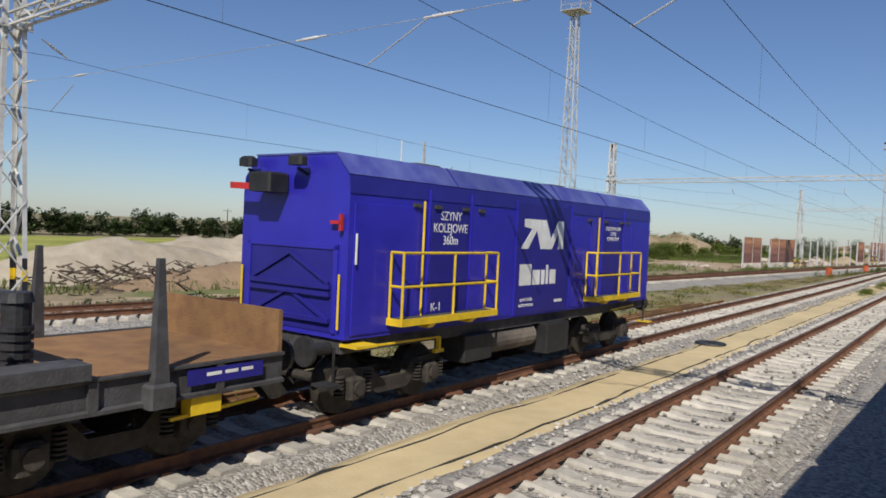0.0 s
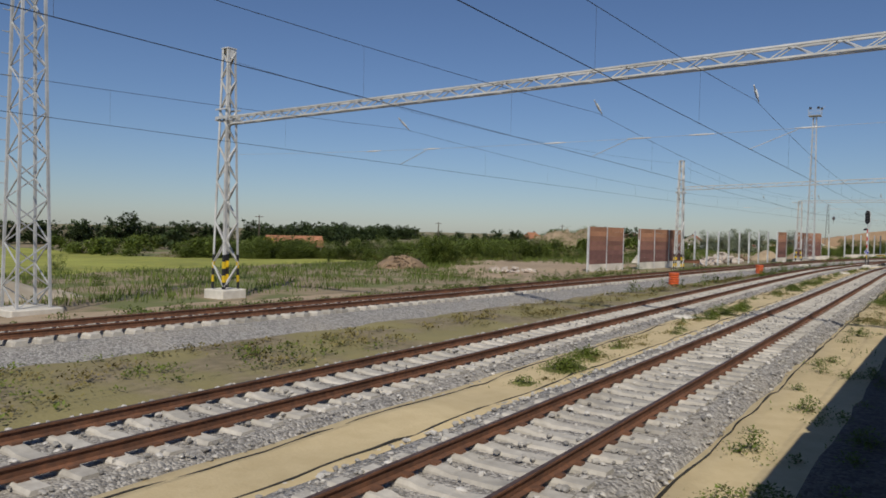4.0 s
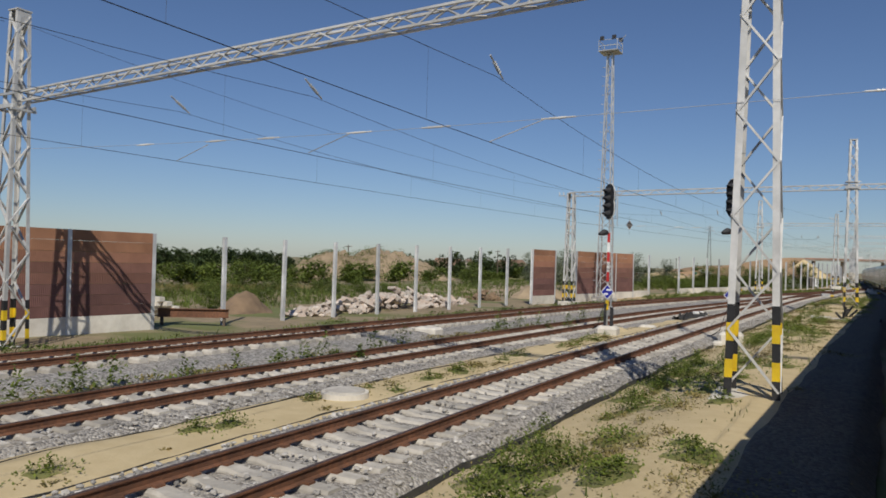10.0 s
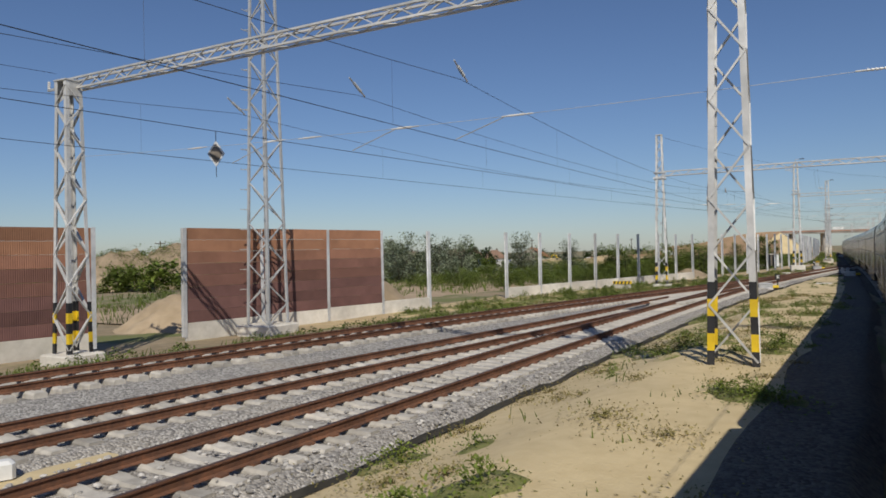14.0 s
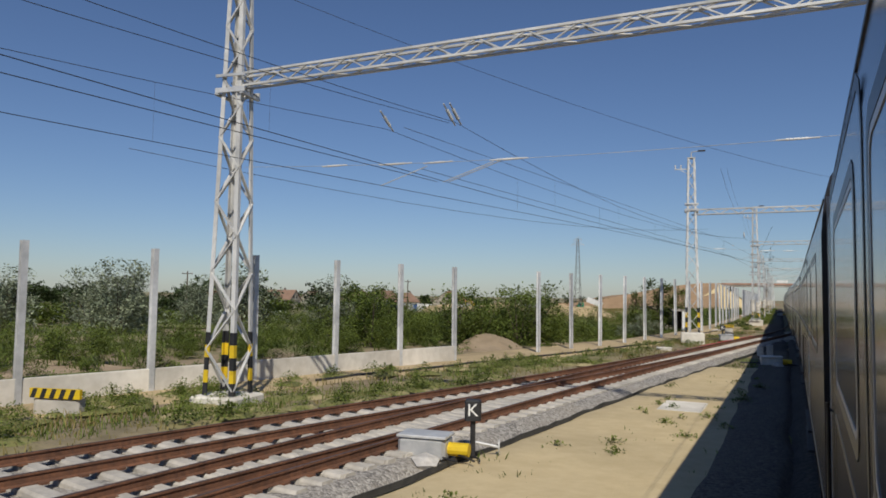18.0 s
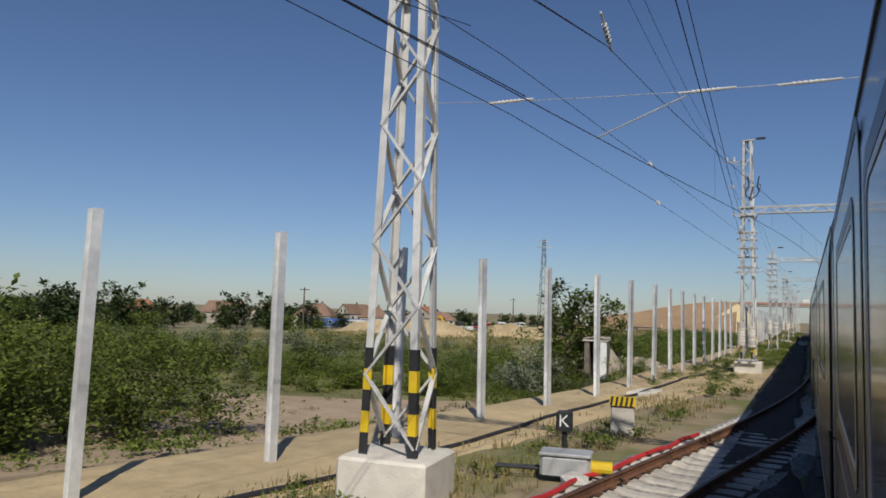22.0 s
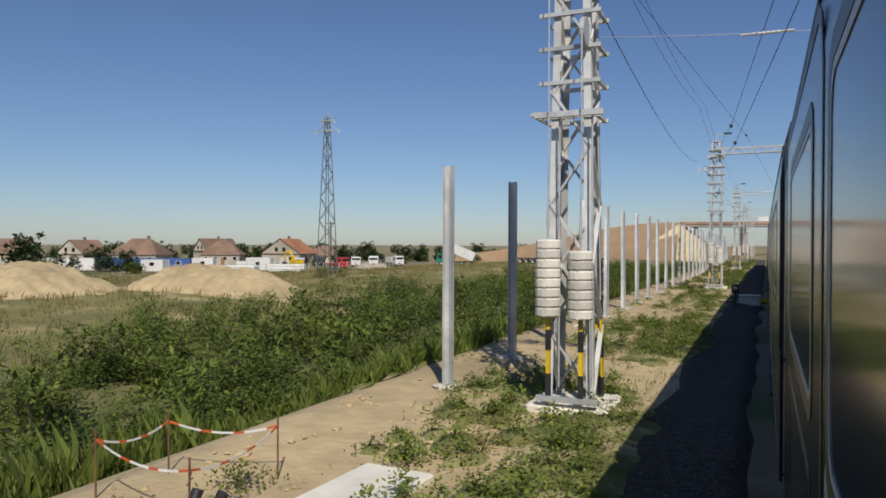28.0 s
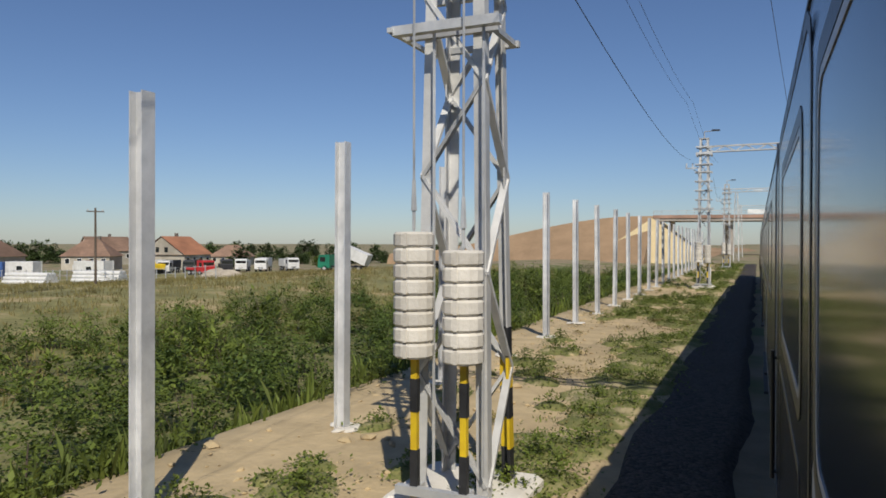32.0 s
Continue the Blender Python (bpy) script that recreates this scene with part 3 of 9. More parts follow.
# ---- ground and beds ----
def grid(name, xs, ys, zf, material, label, category, smooth_shade=True):
    s = Shape()
    s.v = [(x, y, zf(x, y)) for y in ys for x in xs]
    n = len(xs)
    s.f = [(j * n + i, j * n + i + 1, (j + 1) * n + i + 1, (j + 1) * n + i) for j in range(len(ys) - 1) for i in range(n - 1)]
    return solid(name, s, material, label, category, kind="structure", smooth=smooth_shade)


def rough_ground(x, y):
    near = max(0.0, 1 - max(abs(x + 15) - 60, 0) / 60)
    return ground_z(x, y) + near * (0.05 * noise.noise((x * 0.5, y * 0.5, 0)) + 0.03 * noise.noise((x * 1.7, y * 1.7, 3)))


gx = [-2500, -1200, -700, -450, -330, -260, -210, -180, -150, -125, -105, -90, -78, -68, -60, -54] + [-50 + i for i in range(56)] + [8, 12, 20, 40, 90, 200, 500, 2500]
gy = [-1500, -500, -200, -100, -60, -40, -25] + [-15 + 1.5 * i for i in range(310)] + [460, 475, 495, 520, 550, 590, 640, 720, 850, 1100, 1600, 3500]
ground = grid("ground", gx, gy, rough_ground, M["earth"], "bare sandy earth with patches of dry grass beside the tracks", "ground")


def strip(name, left, right, y0, y1, lift, material, label, category, step=1.0, wob=0.25, across=6, kind="structure", seed=0.0):
    """A sheet between two lines, with uneven edges, laid on the ground."""
    s = Shape()
    rows = int((y1 - y0) / step) + 1
    for j in range(rows):
        y = y0 + (y1 - y0) * j / (rows - 1)
        a = left(y) + wob * noise.noise((y * 0.33, seed, 1.0)) + 0.4 * wob * noise.noise((y * 1.3, seed, 5.0))
        b = right(y) + wob * noise.noise((y * 0.31, seed, 9.0)) + 0.4 * wob * noise.noise((y * 1.4, seed, 7.0))
        for i in range(across + 1):
            x = a + (b - a) * i / across
            edge = 0.0 if 0 < i < across else -0.09 - lift
            s.v.append((x, y, rough_ground(x, y) + lift + edge + 0.02 * noise.noise((x * 0.9, y * 0.9, 2))))
    n = across + 1
    s.f = [(j * n + i, j * n + i + 1, (j + 1) * n + i + 1, (j + 1) * n + i) for j in range(rows - 1) for i in range(across)]
    return solid(name, s, material, label, category, kind=kind, smooth=True)


strip("pavement_sand", lambda y: T2(y) + 1.5, lambda y: T1(y) - 1.5, -20, 178, 0.13, M["sand"], "smooth yellow sand strip between two tracks", "sand", wob=0.12, across=8, seed=1)
strip("pavement_sand_near", lambda y: T1(y) + 1.6, lambda y: SIDE(y) - 0.6, 40, 250, 0.12, M["sand"], "yellow sand with scattered weeds beside the track", "sand", across=8, seed=2)
strip("ground_gravel_bank", lambda y: T1(y) + 1.5, lambda y: SIDE(y) - 0.6 - 1.6 * smooth(30, 44, y), -20, 47, 0.17, M["ballast"], "crushed stone spread beside the nearest track", "gravel", across=8, seed=3)
strip("ground_dirt_track", lambda y: WALL(y) - 1.2 - 1.2 * smooth(205, 225, y), lambda y: WALL(y) + 2.6 + smooth(284, 300, y) * (SIDE(y) - 0.45 - WALL(y) - 2.6), 196, 474, 0.07, M["track_dirt"], "bare trodden dirt along the line of posts", "dirt", across=14, wob=0.5, seed=4)
strip("ground_meadow", lambda y: T3(y) + 2.3, lambda y: T2(y) - 1.7, -20, 165, 0.06, M["meadow"], "thin grass and gravel between the tracks", "grass", across=10, wob=0.4, seed=5)
strip("ground_verge", lambda y: T3(y) - 5.0, lambda y: T3(y) - 2.5, 60, 262, 0.06, M["meadow"], "grassy verge beside the far track", "grass", wob=0.6, seed=6)
strip("road_dirt", lambda y: T3(y) - 10 - 8 * smooth(108, 122, y), lambda y: T3(y) - 5.4, -10, 135, 0.06, M["dirt_road"], "dusty beige dirt road beyond the far track", "road", wob=0.9, seed=7)
strip("ground_field", lambda y: -178 - 0.1 * y, lambda y: -48 - 0.12 * y - 3 * smooth(85, 110, y), -60, 132, 0.25, M["field"], "yellow-green flowering crop field", "field", step=6, wob=3, across=14, seed=8)
strip("road_site", lambda y: -46 + 0.0 * y, lambda y: WALL(y) - 5.5, 196, 236, 0.08, M["dirt_road"], "trampled pale dirt yard behind the posts", "dirt", wob=1.5, across=8, seed=9)
strip("road_yard", lambda y: -34 + 0.02 * y + 14 * smooth(316, 324, y), lambda y: WALL(y) - 2.0, 262, 338, 0.09, M["dirt_road"], "bare dirt yard beside the ruined wall", "dirt", wob=1.2, across=8, seed=10)
strip("ground_meadow_far", lambda y: -120, lambda y: -24, 318, 480, 0.12, M["dry_grass"], "dry grass meadow behind the bushes", "grass", step=2, wob=2.5, across=40, seed=11)
strip("ground_thicket", lambda y: WALL(y) - 24, lambda y: WALL(y) - 2.6 - 6 * (1 - smooth(330, 342, y)), 330, 474, 0.06, M["grass_floor"], "green weedy ground under the bushes", "grass", wob=0.4, across=24, seed=12)

strip("ground_scrub", lambda y: -70, lambda y: -16.5 - 0.85 * max(0.0, min(y, 283) - 274) + 1.1 * max(0.0, y - 284) - 1.4 * max(0.0, y - 294) - 0.3 * max(0.0, y - 303), 262, 322, 0.13, M["grass_floor"],
      "green weedy ground under the scrub behind the dirt yard", "grass", step=1.5, wob=1.5, across=30, seed=14)
# strips kept within the train's shadow; their dark colour deepens it
strip("ground_shoulder_old", lambda y: SIDE(y) - 2.0, lambda y: SIDE(y) - 0.2, -20, 262, 0.15, M["dirty_gravel"], "gravel strip beside the train, coloured dark to deepen its shadow", "gravel", wob=0.2, across=6, seed=22)
strip("ground_shoulder", lambda y: SIDE(y) - 2.1, lambda y: SIDE(y) - 0.2, 258, 475, 0.11, M["oily_ballast"], "gravel shoulder beside the train, coloured dark to deepen its shadow", "gravel", wob=0.3, across=6, seed=21)
strip("road_behind_barrier", lambda y: -43 - 16 * smooth(112, 134, y), lambda y: WALL(y) - 1.0, 108, 146, 0.07, M["dirt_road"], "pale trampled dirt behind the noise barrier", "dirt", wob=2.0, across=10, seed=13)


def bed(name, f, y0, y1, lift, material, label, half=1.52, drop=0.2, toe=0.45):
    """A ballast bed with rough shoulders."""
    s = Shape()
    prof = [(-half - toe, -drop - 0.1), (-half - toe * 0.5, -drop * 0.45), (-half, -0.03), (-1.45, 0.0), (-1.1, -0.025), (-0.8, -0.045), (-0.4, -0.045), (0, -0.04),
            (0.4, -0.045), (0.8, -0.045), (1.1, -0.025), (1.45, 0.0), (half, -0.03), (half + toe * 0.5, -drop * 0.45), (half + toe, -drop - 0.1)]
    n, rows = len(prof), int((y1 - y0) / 0.45) + 1
    for j in range(rows):
        y = y0 + (y1 - y0) * j / (rows - 1)
        for i, (a, b) in enumerate(prof):
            x = f(y) + a + (0.12 * noise.noise((y * 0.8, a, 4)) if abs(a) > 1.6 else 0)
            s.v.append((x, y, -0.215 + (lift(y) if callable(lift) else lift) + b + 0.03 * noise.noise((x * 5, y * 5, 1))))
    s.f = [(j * n + i, j * n + i + 1, (j + 1) * n + i + 1, (j + 1) * n + i) for j in range(rows - 1) for i in range(n - 1)]
    return solid(name, s, material, label, "ballast", kind="structure", smooth=True)


T3_LIFT = 0.16
rise = lambda y: T3_LIFT * (1 - smooth(190, 235, y))
bed("ground_ballast_near", T1, -20, 306, 0.0, M["ballast"], "fresh grey crushed stone ballast bed")
bed("ground_ballast_middle", T2, -20, 196, -0.004, M["ballast"], "fresh grey crushed stone ballast bed")
bed("ground_ballast_far", T3, -20, 246, lambda y: 0.08 - 0.10 * smooth(185, 230, y), M["old_ballast"], "grey crushed stone bank under the far track", half=1.75, drop=0.5, toe=2.3)
# the bed's dark colour adds to the shade under the train
bed("ground_ballast_own", T0, -60, 540, -0.02, M["oily_ballast"], "ballast bed under the passenger train, with shade put into its colour")


def scatter_stones(name, f, y0, y1, count, seed, lift=0.0, size=0.045):
    rnd = random.Random(seed)
    s = Shape()
    for _ in range(count):
        y = rnd.uniform(y0, y1)
        a = rnd.choice((-1, 1)) * rnd.uniform(0.9, 1.9) if rnd.random() < 0.75 else rnd.uniform(-0.65, 0.65)
        z = -0.2 + lift - max(0, abs(a) - 1.5) * 0.3
        s.rock((f(y) + a, y, z), rnd.uniform(0.6, 1.3) * size, rnd)
    return solid(name, s, M["stone"], "loose grey ballast stones lying on the bed", "stones", kind="stuff")


scatter_stones("ballast_stones", T1, 20, 190, 9000, 5)
scatter_stones("ballast_stones", T2, 28, 150, 4500, 6)

# edges of the black ground sheet that lies under the ballast
for f, off, y0, y1, sd in ((T1, -1.93, -10, 176, 1), (T2, 1.93, -10, 165, 2), (T1, 2.0, 40, 262, 3)):
    s = Shape()
    pts = []
    y = y0
    while y < y1:
        x = f(y) + off + 0.10 * noise.noise((y * 0.5, sd, 3)) + 0.05 * noise.noise((y * 2.1, sd, 6))
        pts.append((x, y, rough_ground(x, y) + 0.13 + 0.03 * noise.noise((y * 1.7, sd, 8))))
        y += 0.5
    s.sweep([(-0.035, -0.08), (0.0, 0.02), (0.012, 0.016), (0.03, -0.09)], pts)
    solid("ground_sheet_edge", s, M["membrane"], "ragged edge of black ground sheet under the ballast", "sheet", kind="structure")

# ---- rails ----
RAIL = [(-0.07, -0.172), (0.07, -0.172), (0.07, -0.16), (0.012, -0.14), (0.01, -0.045), (0.036, -0.03), (0.036, -0.006), (0.026, 0.0),
        (-0.026, 0.0), (-0.036, -0.006), (-0.036, -0.03), (-0.01, -0.045), (-0.012, -0.14), (-0.07, -0.16)]


def track(name, f, y0, y1, lift, label, ends=(0, 0), top="railhead"):
    t = thing(name, label, "railway track", group="railway tracks")
    for side, dy in ((-1, ends[0]), (1, ends[1])):
        s = Shape()
        ys = np.arange(y0, y1 + dy + 0.01, 2.0)
        s.sweep(RAIL, [(f(y) + side * 0.753, y, lift(y)) for y in ys])
        part("rail", s, M["rust"], t, smooth=False)
        h = Shape()
        h.sweep([(-0.03, 0.0005), (0.03, 0.0005), (0.03, 0.003), (-0.03, 0.003)], [(f(y) + side * 0.753, y, lift(y)) for y in ys])
        part("running_surface", h, M[top], t)
    return t


flat = lambda y: 0.0
track_near = track("railway_track", T1, -20, 318, flat, "rusty rails on pale concrete sleepers")
track_mid = track("railway_track", T2, -20, 214, lambda y: -0.006, "rusty rails on pale concrete sleepers, beside the sand strip", ends=(0, 14))
track_far = track("railway_track", T3, -20, 262, lambda y: rise(y) - 0.011, "brown rusty rails of the far track on a gravel bank")
track_own = track("railway_track", T0, -60, 540, lambda y: -0.016, "rails under the standing passenger train in shade", top="galv")

# long rails lying ready beside the middle track
spare = thing("spare_rails", "long rusty rails lying beside the middle track", "rails")
for k, off in enumerate((-2.15, -2.4, -2.62)):
    s = Shape()
    s.sweep([(a, b + 0.17) for a, b in RAIL], [(T2(y) + off + 0.02 * k * (y - 40) / 20, y, -0.40 + 0.01 * k) for y in np.arange(14 + 3 * k, 58.5 - 2 * k, 2)])
    part("rail", s, M["rust_deck"], spare)

# ---- lattice masts ----


def lattice_mast(height=12.2, base=0.98, top=0.5, bays=13, bands=((-1, -1), (1, -1), (-1, 1), (1, 1)), block=(0.75, 0.35), label="", joined=False):
    """A square lattice mast of four angle legs with zigzag bracing, on a concrete block."""
    m = thing("catenary_mast", label or "grey lattice catenary mast with black and yellow bands at its foot", "mast", group="catenary masts")
    half = lambda z: (base + (top - base) * z / height) / 2
    for sx in (-1, 1):
        for sy in (-1, 1):
            a, b = half(0), half(height)
            leg = part("leg", Shape().angle((sx * a, sy * a, 0), (sx * b, sy * b, height), 0.13, 0.02, -sx, -sy), M["mast_paint"], m)
            if (sx, sy) in bands:
                for i in range(5):
                    z0 = 0.02 + i * 0.35
                    z1 = z0 + 0.347
                    g = 0.006
                    p, q = half(z0) + g, half(z1) + g
                    part("band", Shape().angle((sx * p, sy * p, z0), (sx * q, sy * q, z1), 0.142, 0.034, -sx, -sy), M["black" if i % 2 == 0 else "yellow"], leg)
    for face in range(4):
        z, web = 0.15, Shape()
        for k in range(bays):
            dz = (height - 0.3) / bays * (1.25 - 0.5 * k / (bays - 1))
            z1 = min(z + dz, height - 0.1)
            u0, u1 = half(z) - 0.02, half(z1) - 0.02
            sgn = 1 if (k + face) % 2 else -1
            c, d = math.cos(face * math.pi / 2), math.sin(face * math.pi / 2)
            p = (sgn * u0 * c - u0 * d, sgn * u0 * d + u0 * c, z)
            q = (-sgn * u1 * c - u1 * d, -sgn * u1 * d + u1 * c, z1)
            if joined:
                web.beam(p, q, 0.085, 0.04)
            else:
                part("brace", Shape().beam(p, q, 0.085, 0.04), M["mast_paint"], m)
            z = z1
        if joined:
            part("lattice_web", web, M["mast_paint"], m)
    part("cap_plate", Shape().box(-top / 2 - 0.03, -top / 2 - 0.03, height, top / 2 + 0.03, top / 2 + 0.03, height + 0.05).box(
        -top / 2, -top / 2, height - 0.5, -top / 2 + 0.02, top / 2, height).box(top / 2 - 0.02, -top / 2, height - 0.5, top / 2, top / 2, height), M["mast_paint"], m)
    w, h = block
    part("footing", Shape().chamfered(-w, -w, -h - 0.7, w, w, 0.0, 0.05), M["pale_concrete"], m, "pale concrete footing")
    return m


def clamp_frame(m, z, w):
    """The bracket by which a cross-beam is held."""
    for sy in (-1, 1):
        part("beam_bracket", Shape().box(-w - 0.12, sy * (w + 0.03) - 0.03, z - 0.12, w + 0.12, sy * (w + 0.03) + 0.03, z + 0.02), M["galv"], m, "bolted steel bracket")
        part("beam_clamp", Shape().box(-w - 0.12, sy * (w + 0.03) - 0.025, z + 0.34, w + 0.12, sy * (w + 0.03) + 0.025, z + 0.42), M["galv"], m)
    for sx in (-1, 1):
        part("beam_rest", Shape().box(sx * (w + 0.05) - 0.05, -w - 0.1, z - 0.2, sx * (w + 0.05) + 0.05, w + 0.1, z - 0.12), M["galv"], m)


def cross_beam(x0, x1, y, z, rise_by=0.0, label="galvanised lattice cross-beam spanning the tracks"):
    """A square truss across the tracks."""
    b = thing("cross_beam", label, "beam", group="catenary cross-beams", at=pose(x0, y, z, 0, -math.degrees(math.atan2(rise_by, x1 - x0)), 0))
    n, d, w = x1 - x0, 0.36, 0.32
    for a, c in ((-1, 0), (1, 0), (-1, 1), (1, 1)):
        part("chord", Shape().beam((0, a * w / 2, c * d), (n, a * w / 2, c * d), 0.08, 0.06), M["mast_paint"], b)
    k = max(int(n / 0.62), 2)
    for side in (-1, 1):
        s = Shape()
        for i in range(k):
            p, q = n * i / k, n * (i + 1) / k
            s.beam((p, side * w / 2, 0 if i % 2 else d), (q, side * w / 2, d if i % 2 else 0), 0.045, 0.03)
        part("lattice_web", s, M["mast_paint"], b)
    for c in (0, 1):
        s = Shape()
        for i in range(k):
            p, q = n * i / k, n * (i + 1) / k
            s.beam((p, -w / 2 if i % 2 else w / 2, c * d), (q, w / 2 if i % 2 else -w / 2, c * d), 0.04, 0.02)
        part("lattice_web", s, M["mast_paint"], b)
    return b


def weight_stacks(m, left, right, tops, count=8, w=0.5):
    """Two hanging columns of concrete tension weights with their cables, wheels and guide."""
    for k, (x, y) in enumerate((left, right)):
        z = tops[k]
        for i in range(count - k):
            s = Shape()
            r = 0.215
            prof = [(r - 0.02, -0.082), (r, -0.06), (r, 0.05), (r - 0.025, 0.076)]
            for (r0, z0), (r1, z1) in zip(prof, prof[1:]):
                s.cyl((x, y, z - 0.165 * i + z0), (x, y, z - 0.165 * i + z1), r0, r1, 14)
            s.box(x - 0.02, y - r - 0.004, z - 0.165 * i - 0.07, x + 0.02, y - r + 0.1, z - 0.165 * i + 0.06)
            part("tension_weight", s, M["pale_concrete"], m, "pale concrete disc")
        part("weight_cable", Shape().cyl((x, y, z + 0.08), (x, y, 7.4 - 1.0 * k), 0.014, n=6), M["galv"], m)
        part("cable_clamp", Shape().cyl((x, y, z + 0.3), (x, y, z + 0.62), 0.035, 0.02, 6).cyl((x, y, z + 0.1), (x, y, z + 0.3), 0.02, n=6), M["galv"], m)
        s = Shape()
        s.cyl((x - 0.04, y + 0.22, 7.4 - 1.0 * k), (x + 0.04, y + 0.22, 7.4 - 1.0 * k), 0.24, n=16)
        part("tension_wheel", s, M["galv"], m)
        part("guide_post", Shape().beam((x, y + 0.03, 0.05), (x, y + 0.03, z - 0.165 * (count - k) + 0.1), 0.07), M["yellow"], m, "yellow and black guide post")
        for z0, z1 in ((0.15, 0.55), (0.95, 1.3)):
            if z1 < z - 0.165 * (count - k):
                part("guide_band", Shape().box(x - 0.041, y - 0.011, z0, x + 0.041, y + 0.071, z1), M["black"], m)
        part("guide_rod", Shape().cyl((x + 0.14, y + 0.2, 0.3), (x + 0.14, y + 0.2, 5.0), 0.018, n=6), M["galv"], m)
    part("guide_crossbar", Shape().beam((left[0] - 0.3, -w - 0.12, 5.0), (right[0] + 0.35, -w - 0.12, 5.0), 0.1).beam((left[0] - 0.3, left[1], 5.0), (left[0] - 0.3, w, 5.0), 0.05), M["galv"], m)
    part("foot_frame", Shape().beam((left[0] - 0.2, left[1], 0.12), (right[0] + 0.3, right[1], 0.12), 0.09).beam((left[0], left[1], 0.12), (left[0], -w, 0.12), 0.06).beam(
        (right[0], right[1], 0.12), (right[0], -w, 0.12), 0.06), M["galv"], m)


def brackets(m, heights, w=0.37):
    for z in heights:
        s = Shape()
        s.beam((-w - 0.2, -w + 0.02, z), (w + 0.14, -w + 0.02, z), 0.07).beam((-w - 0.2, w - 0.02, z), (w + 0.14, w - 0.02, z), 0.07)
        s.beam((w + 0.08, -w, z), (w + 0.08, w, z), 0.06)
        part("cable_bracket", s, M["galv"], m)


def top_gear(m, h, lamp=True, arm=0.0):
    """A side arm with insulators and a small lamp on top."""
    a = h - arm
    part("side_arm", Shape().beam((-0.2, 0, a - 0.75), (-1.15, 0, a - 0.75), 0.07).beam((-0.25, 0, a - 1.1), (-0.8, 0, a - 0.77), 0.04), M["galv"], m)
    for x in (-1.1, -0.72):
        s = Shape()
        for i in range(4):
            s.cyl((x, 0, a - 0.7 + 0.07 * i), (x, 0, a - 0.65 + 0.07 * i), 0.06, 0.035, 8)
        part("insulator", s, M["insulator"], m)
    if lamp:
        part("lamp_arm", Shape().cyl((0, 0, h), (0, 0, h + 0.5), 0.035, n=6).cyl((0, 0, h + 0.48), (0.75, 0, h + 0.55), 0.03, n=6), M["galv"], m)
        part("lamp_head", Shape().chamfered(0.45, -0.09, h + 0.5, 0.95, 0.09, h + 0.6, 0.02), M["dark_steel"], m)


GROUND_AT = lambda x, y: ground_z(x, y)
MASTS = []


def put_mast(m, x, y, z=None, turn=0.0):
    z = GROUND_AT(x, y) + 0.12 if z is None else z
    m.matrix_basis = pose(x, y, z, 0, 0, turn)
    MASTS.append((x, y))
    return m


plain = lattice_mast()
clamp_frame(plain, 8.75, 0.36)
put_mast(plain, -35.8, 83.6, -0.35)
for x, y, z, turn in ((-29.4, 27.6, -0.35, 0), (-5.68, 141.45, 0.42, 2), (-3.96, 186.37, 0.36, 4), (-14.55, 230.5, -0.1, 8)):
    copy_thing(plain, pose(x, y, z, 0, 0, turn))
beyond = lattice_mast(joined=True, bands=(), label="grey lattice catenary mast on the far side of the train")
put_mast(beyond, 5.4, 27.6, -0.3)
copy_thing(plain, pose(-30.4, 141.0, -0.8, 0, 0, 2))
for x, y in ((5.4, 83.6), (8.0, 141.1), (8.5, 186.3), (9.5, 230.5)):
    copy_thing(beyond, pose(x, y, -0.3))
low = lattice_mast(height=9.4, base=0.9, top=0.6, bays=10, label="shorter lattice mast carrying the end of a cross-beam")
top_gear(low, 10.0, lamp=False)
put_mast(low, -25.3, 186.0, -0.4)
tall = lattice_mast(height=12.5, base=1.0, top=0.5, block=(0.78, 0.5), label="lattice catenary mast with a lamp, on a concrete block")
clamp_frame(tall, 8.8, 0.36)
top_gear(tall, 12.5)
put_mast(tall, -6.08, 268.4, 0.43, 8)
heavy = lattice_mast(height=12.6, base=0.86, top=0.5, bands=((1, -1), (1, 1)), block=(0.72, 0.5), label="lattice catenary mast with two columns of concrete weights")
clamp_frame(heavy, 8.35, 0.36)
top_gear(heavy, 12.2)
brackets(heavy, (5.3, 5.9, 6.4, 6.9, 7.3))
weight_stacks(heavy, (-0.30, -1.0), (0.24, -1.0), (2.12, 1.88))
put_mast(heavy, -2.95, 301.75, 0.58)
short = lattice_mast(height=9.55, base=0.86, top=0.55, bays=10, bands=((1, 1),), block=(0.72, 0.5), label="shorter lattice catenary mast with two columns of concrete weights")
clamp_frame(short, 8.65, 0.38)
top_gear(short, 9.55, arm=1.1)
brackets(short, (5.0, 5.6, 6.2, 6.8, 7.4, 7.9))
weight_stacks(short, (-0.30, -0.72), (0.27, -0.74), (2.77, 2.58))
put_mast(short, -3.1, 335.4, 0.08)
for x, y, z in ((-3.08, 373.42, 0.12), (-3.3, 415.5, 0.1), (-3.4, 455.0, 0.1)):
    copy_thing(short, pose(x, y, z))


def mast_number(m, digits, half, z):
    """A black plate with white digits on a leg's side."""
    plate = part("number_plate", Shape().box(half + 0.012, half - 0.14, z, half + 0.02, half + 0.01, z + 0.75), M["black"], m, "black plate with white digits")
    for k, d in enumerate(digits):
        lettering("digit", d, 0.15, M["white"], pose(half + 0.023, half - 0.065, z + 0.66 - 0.135 * k, 90, 0, 90), plate)


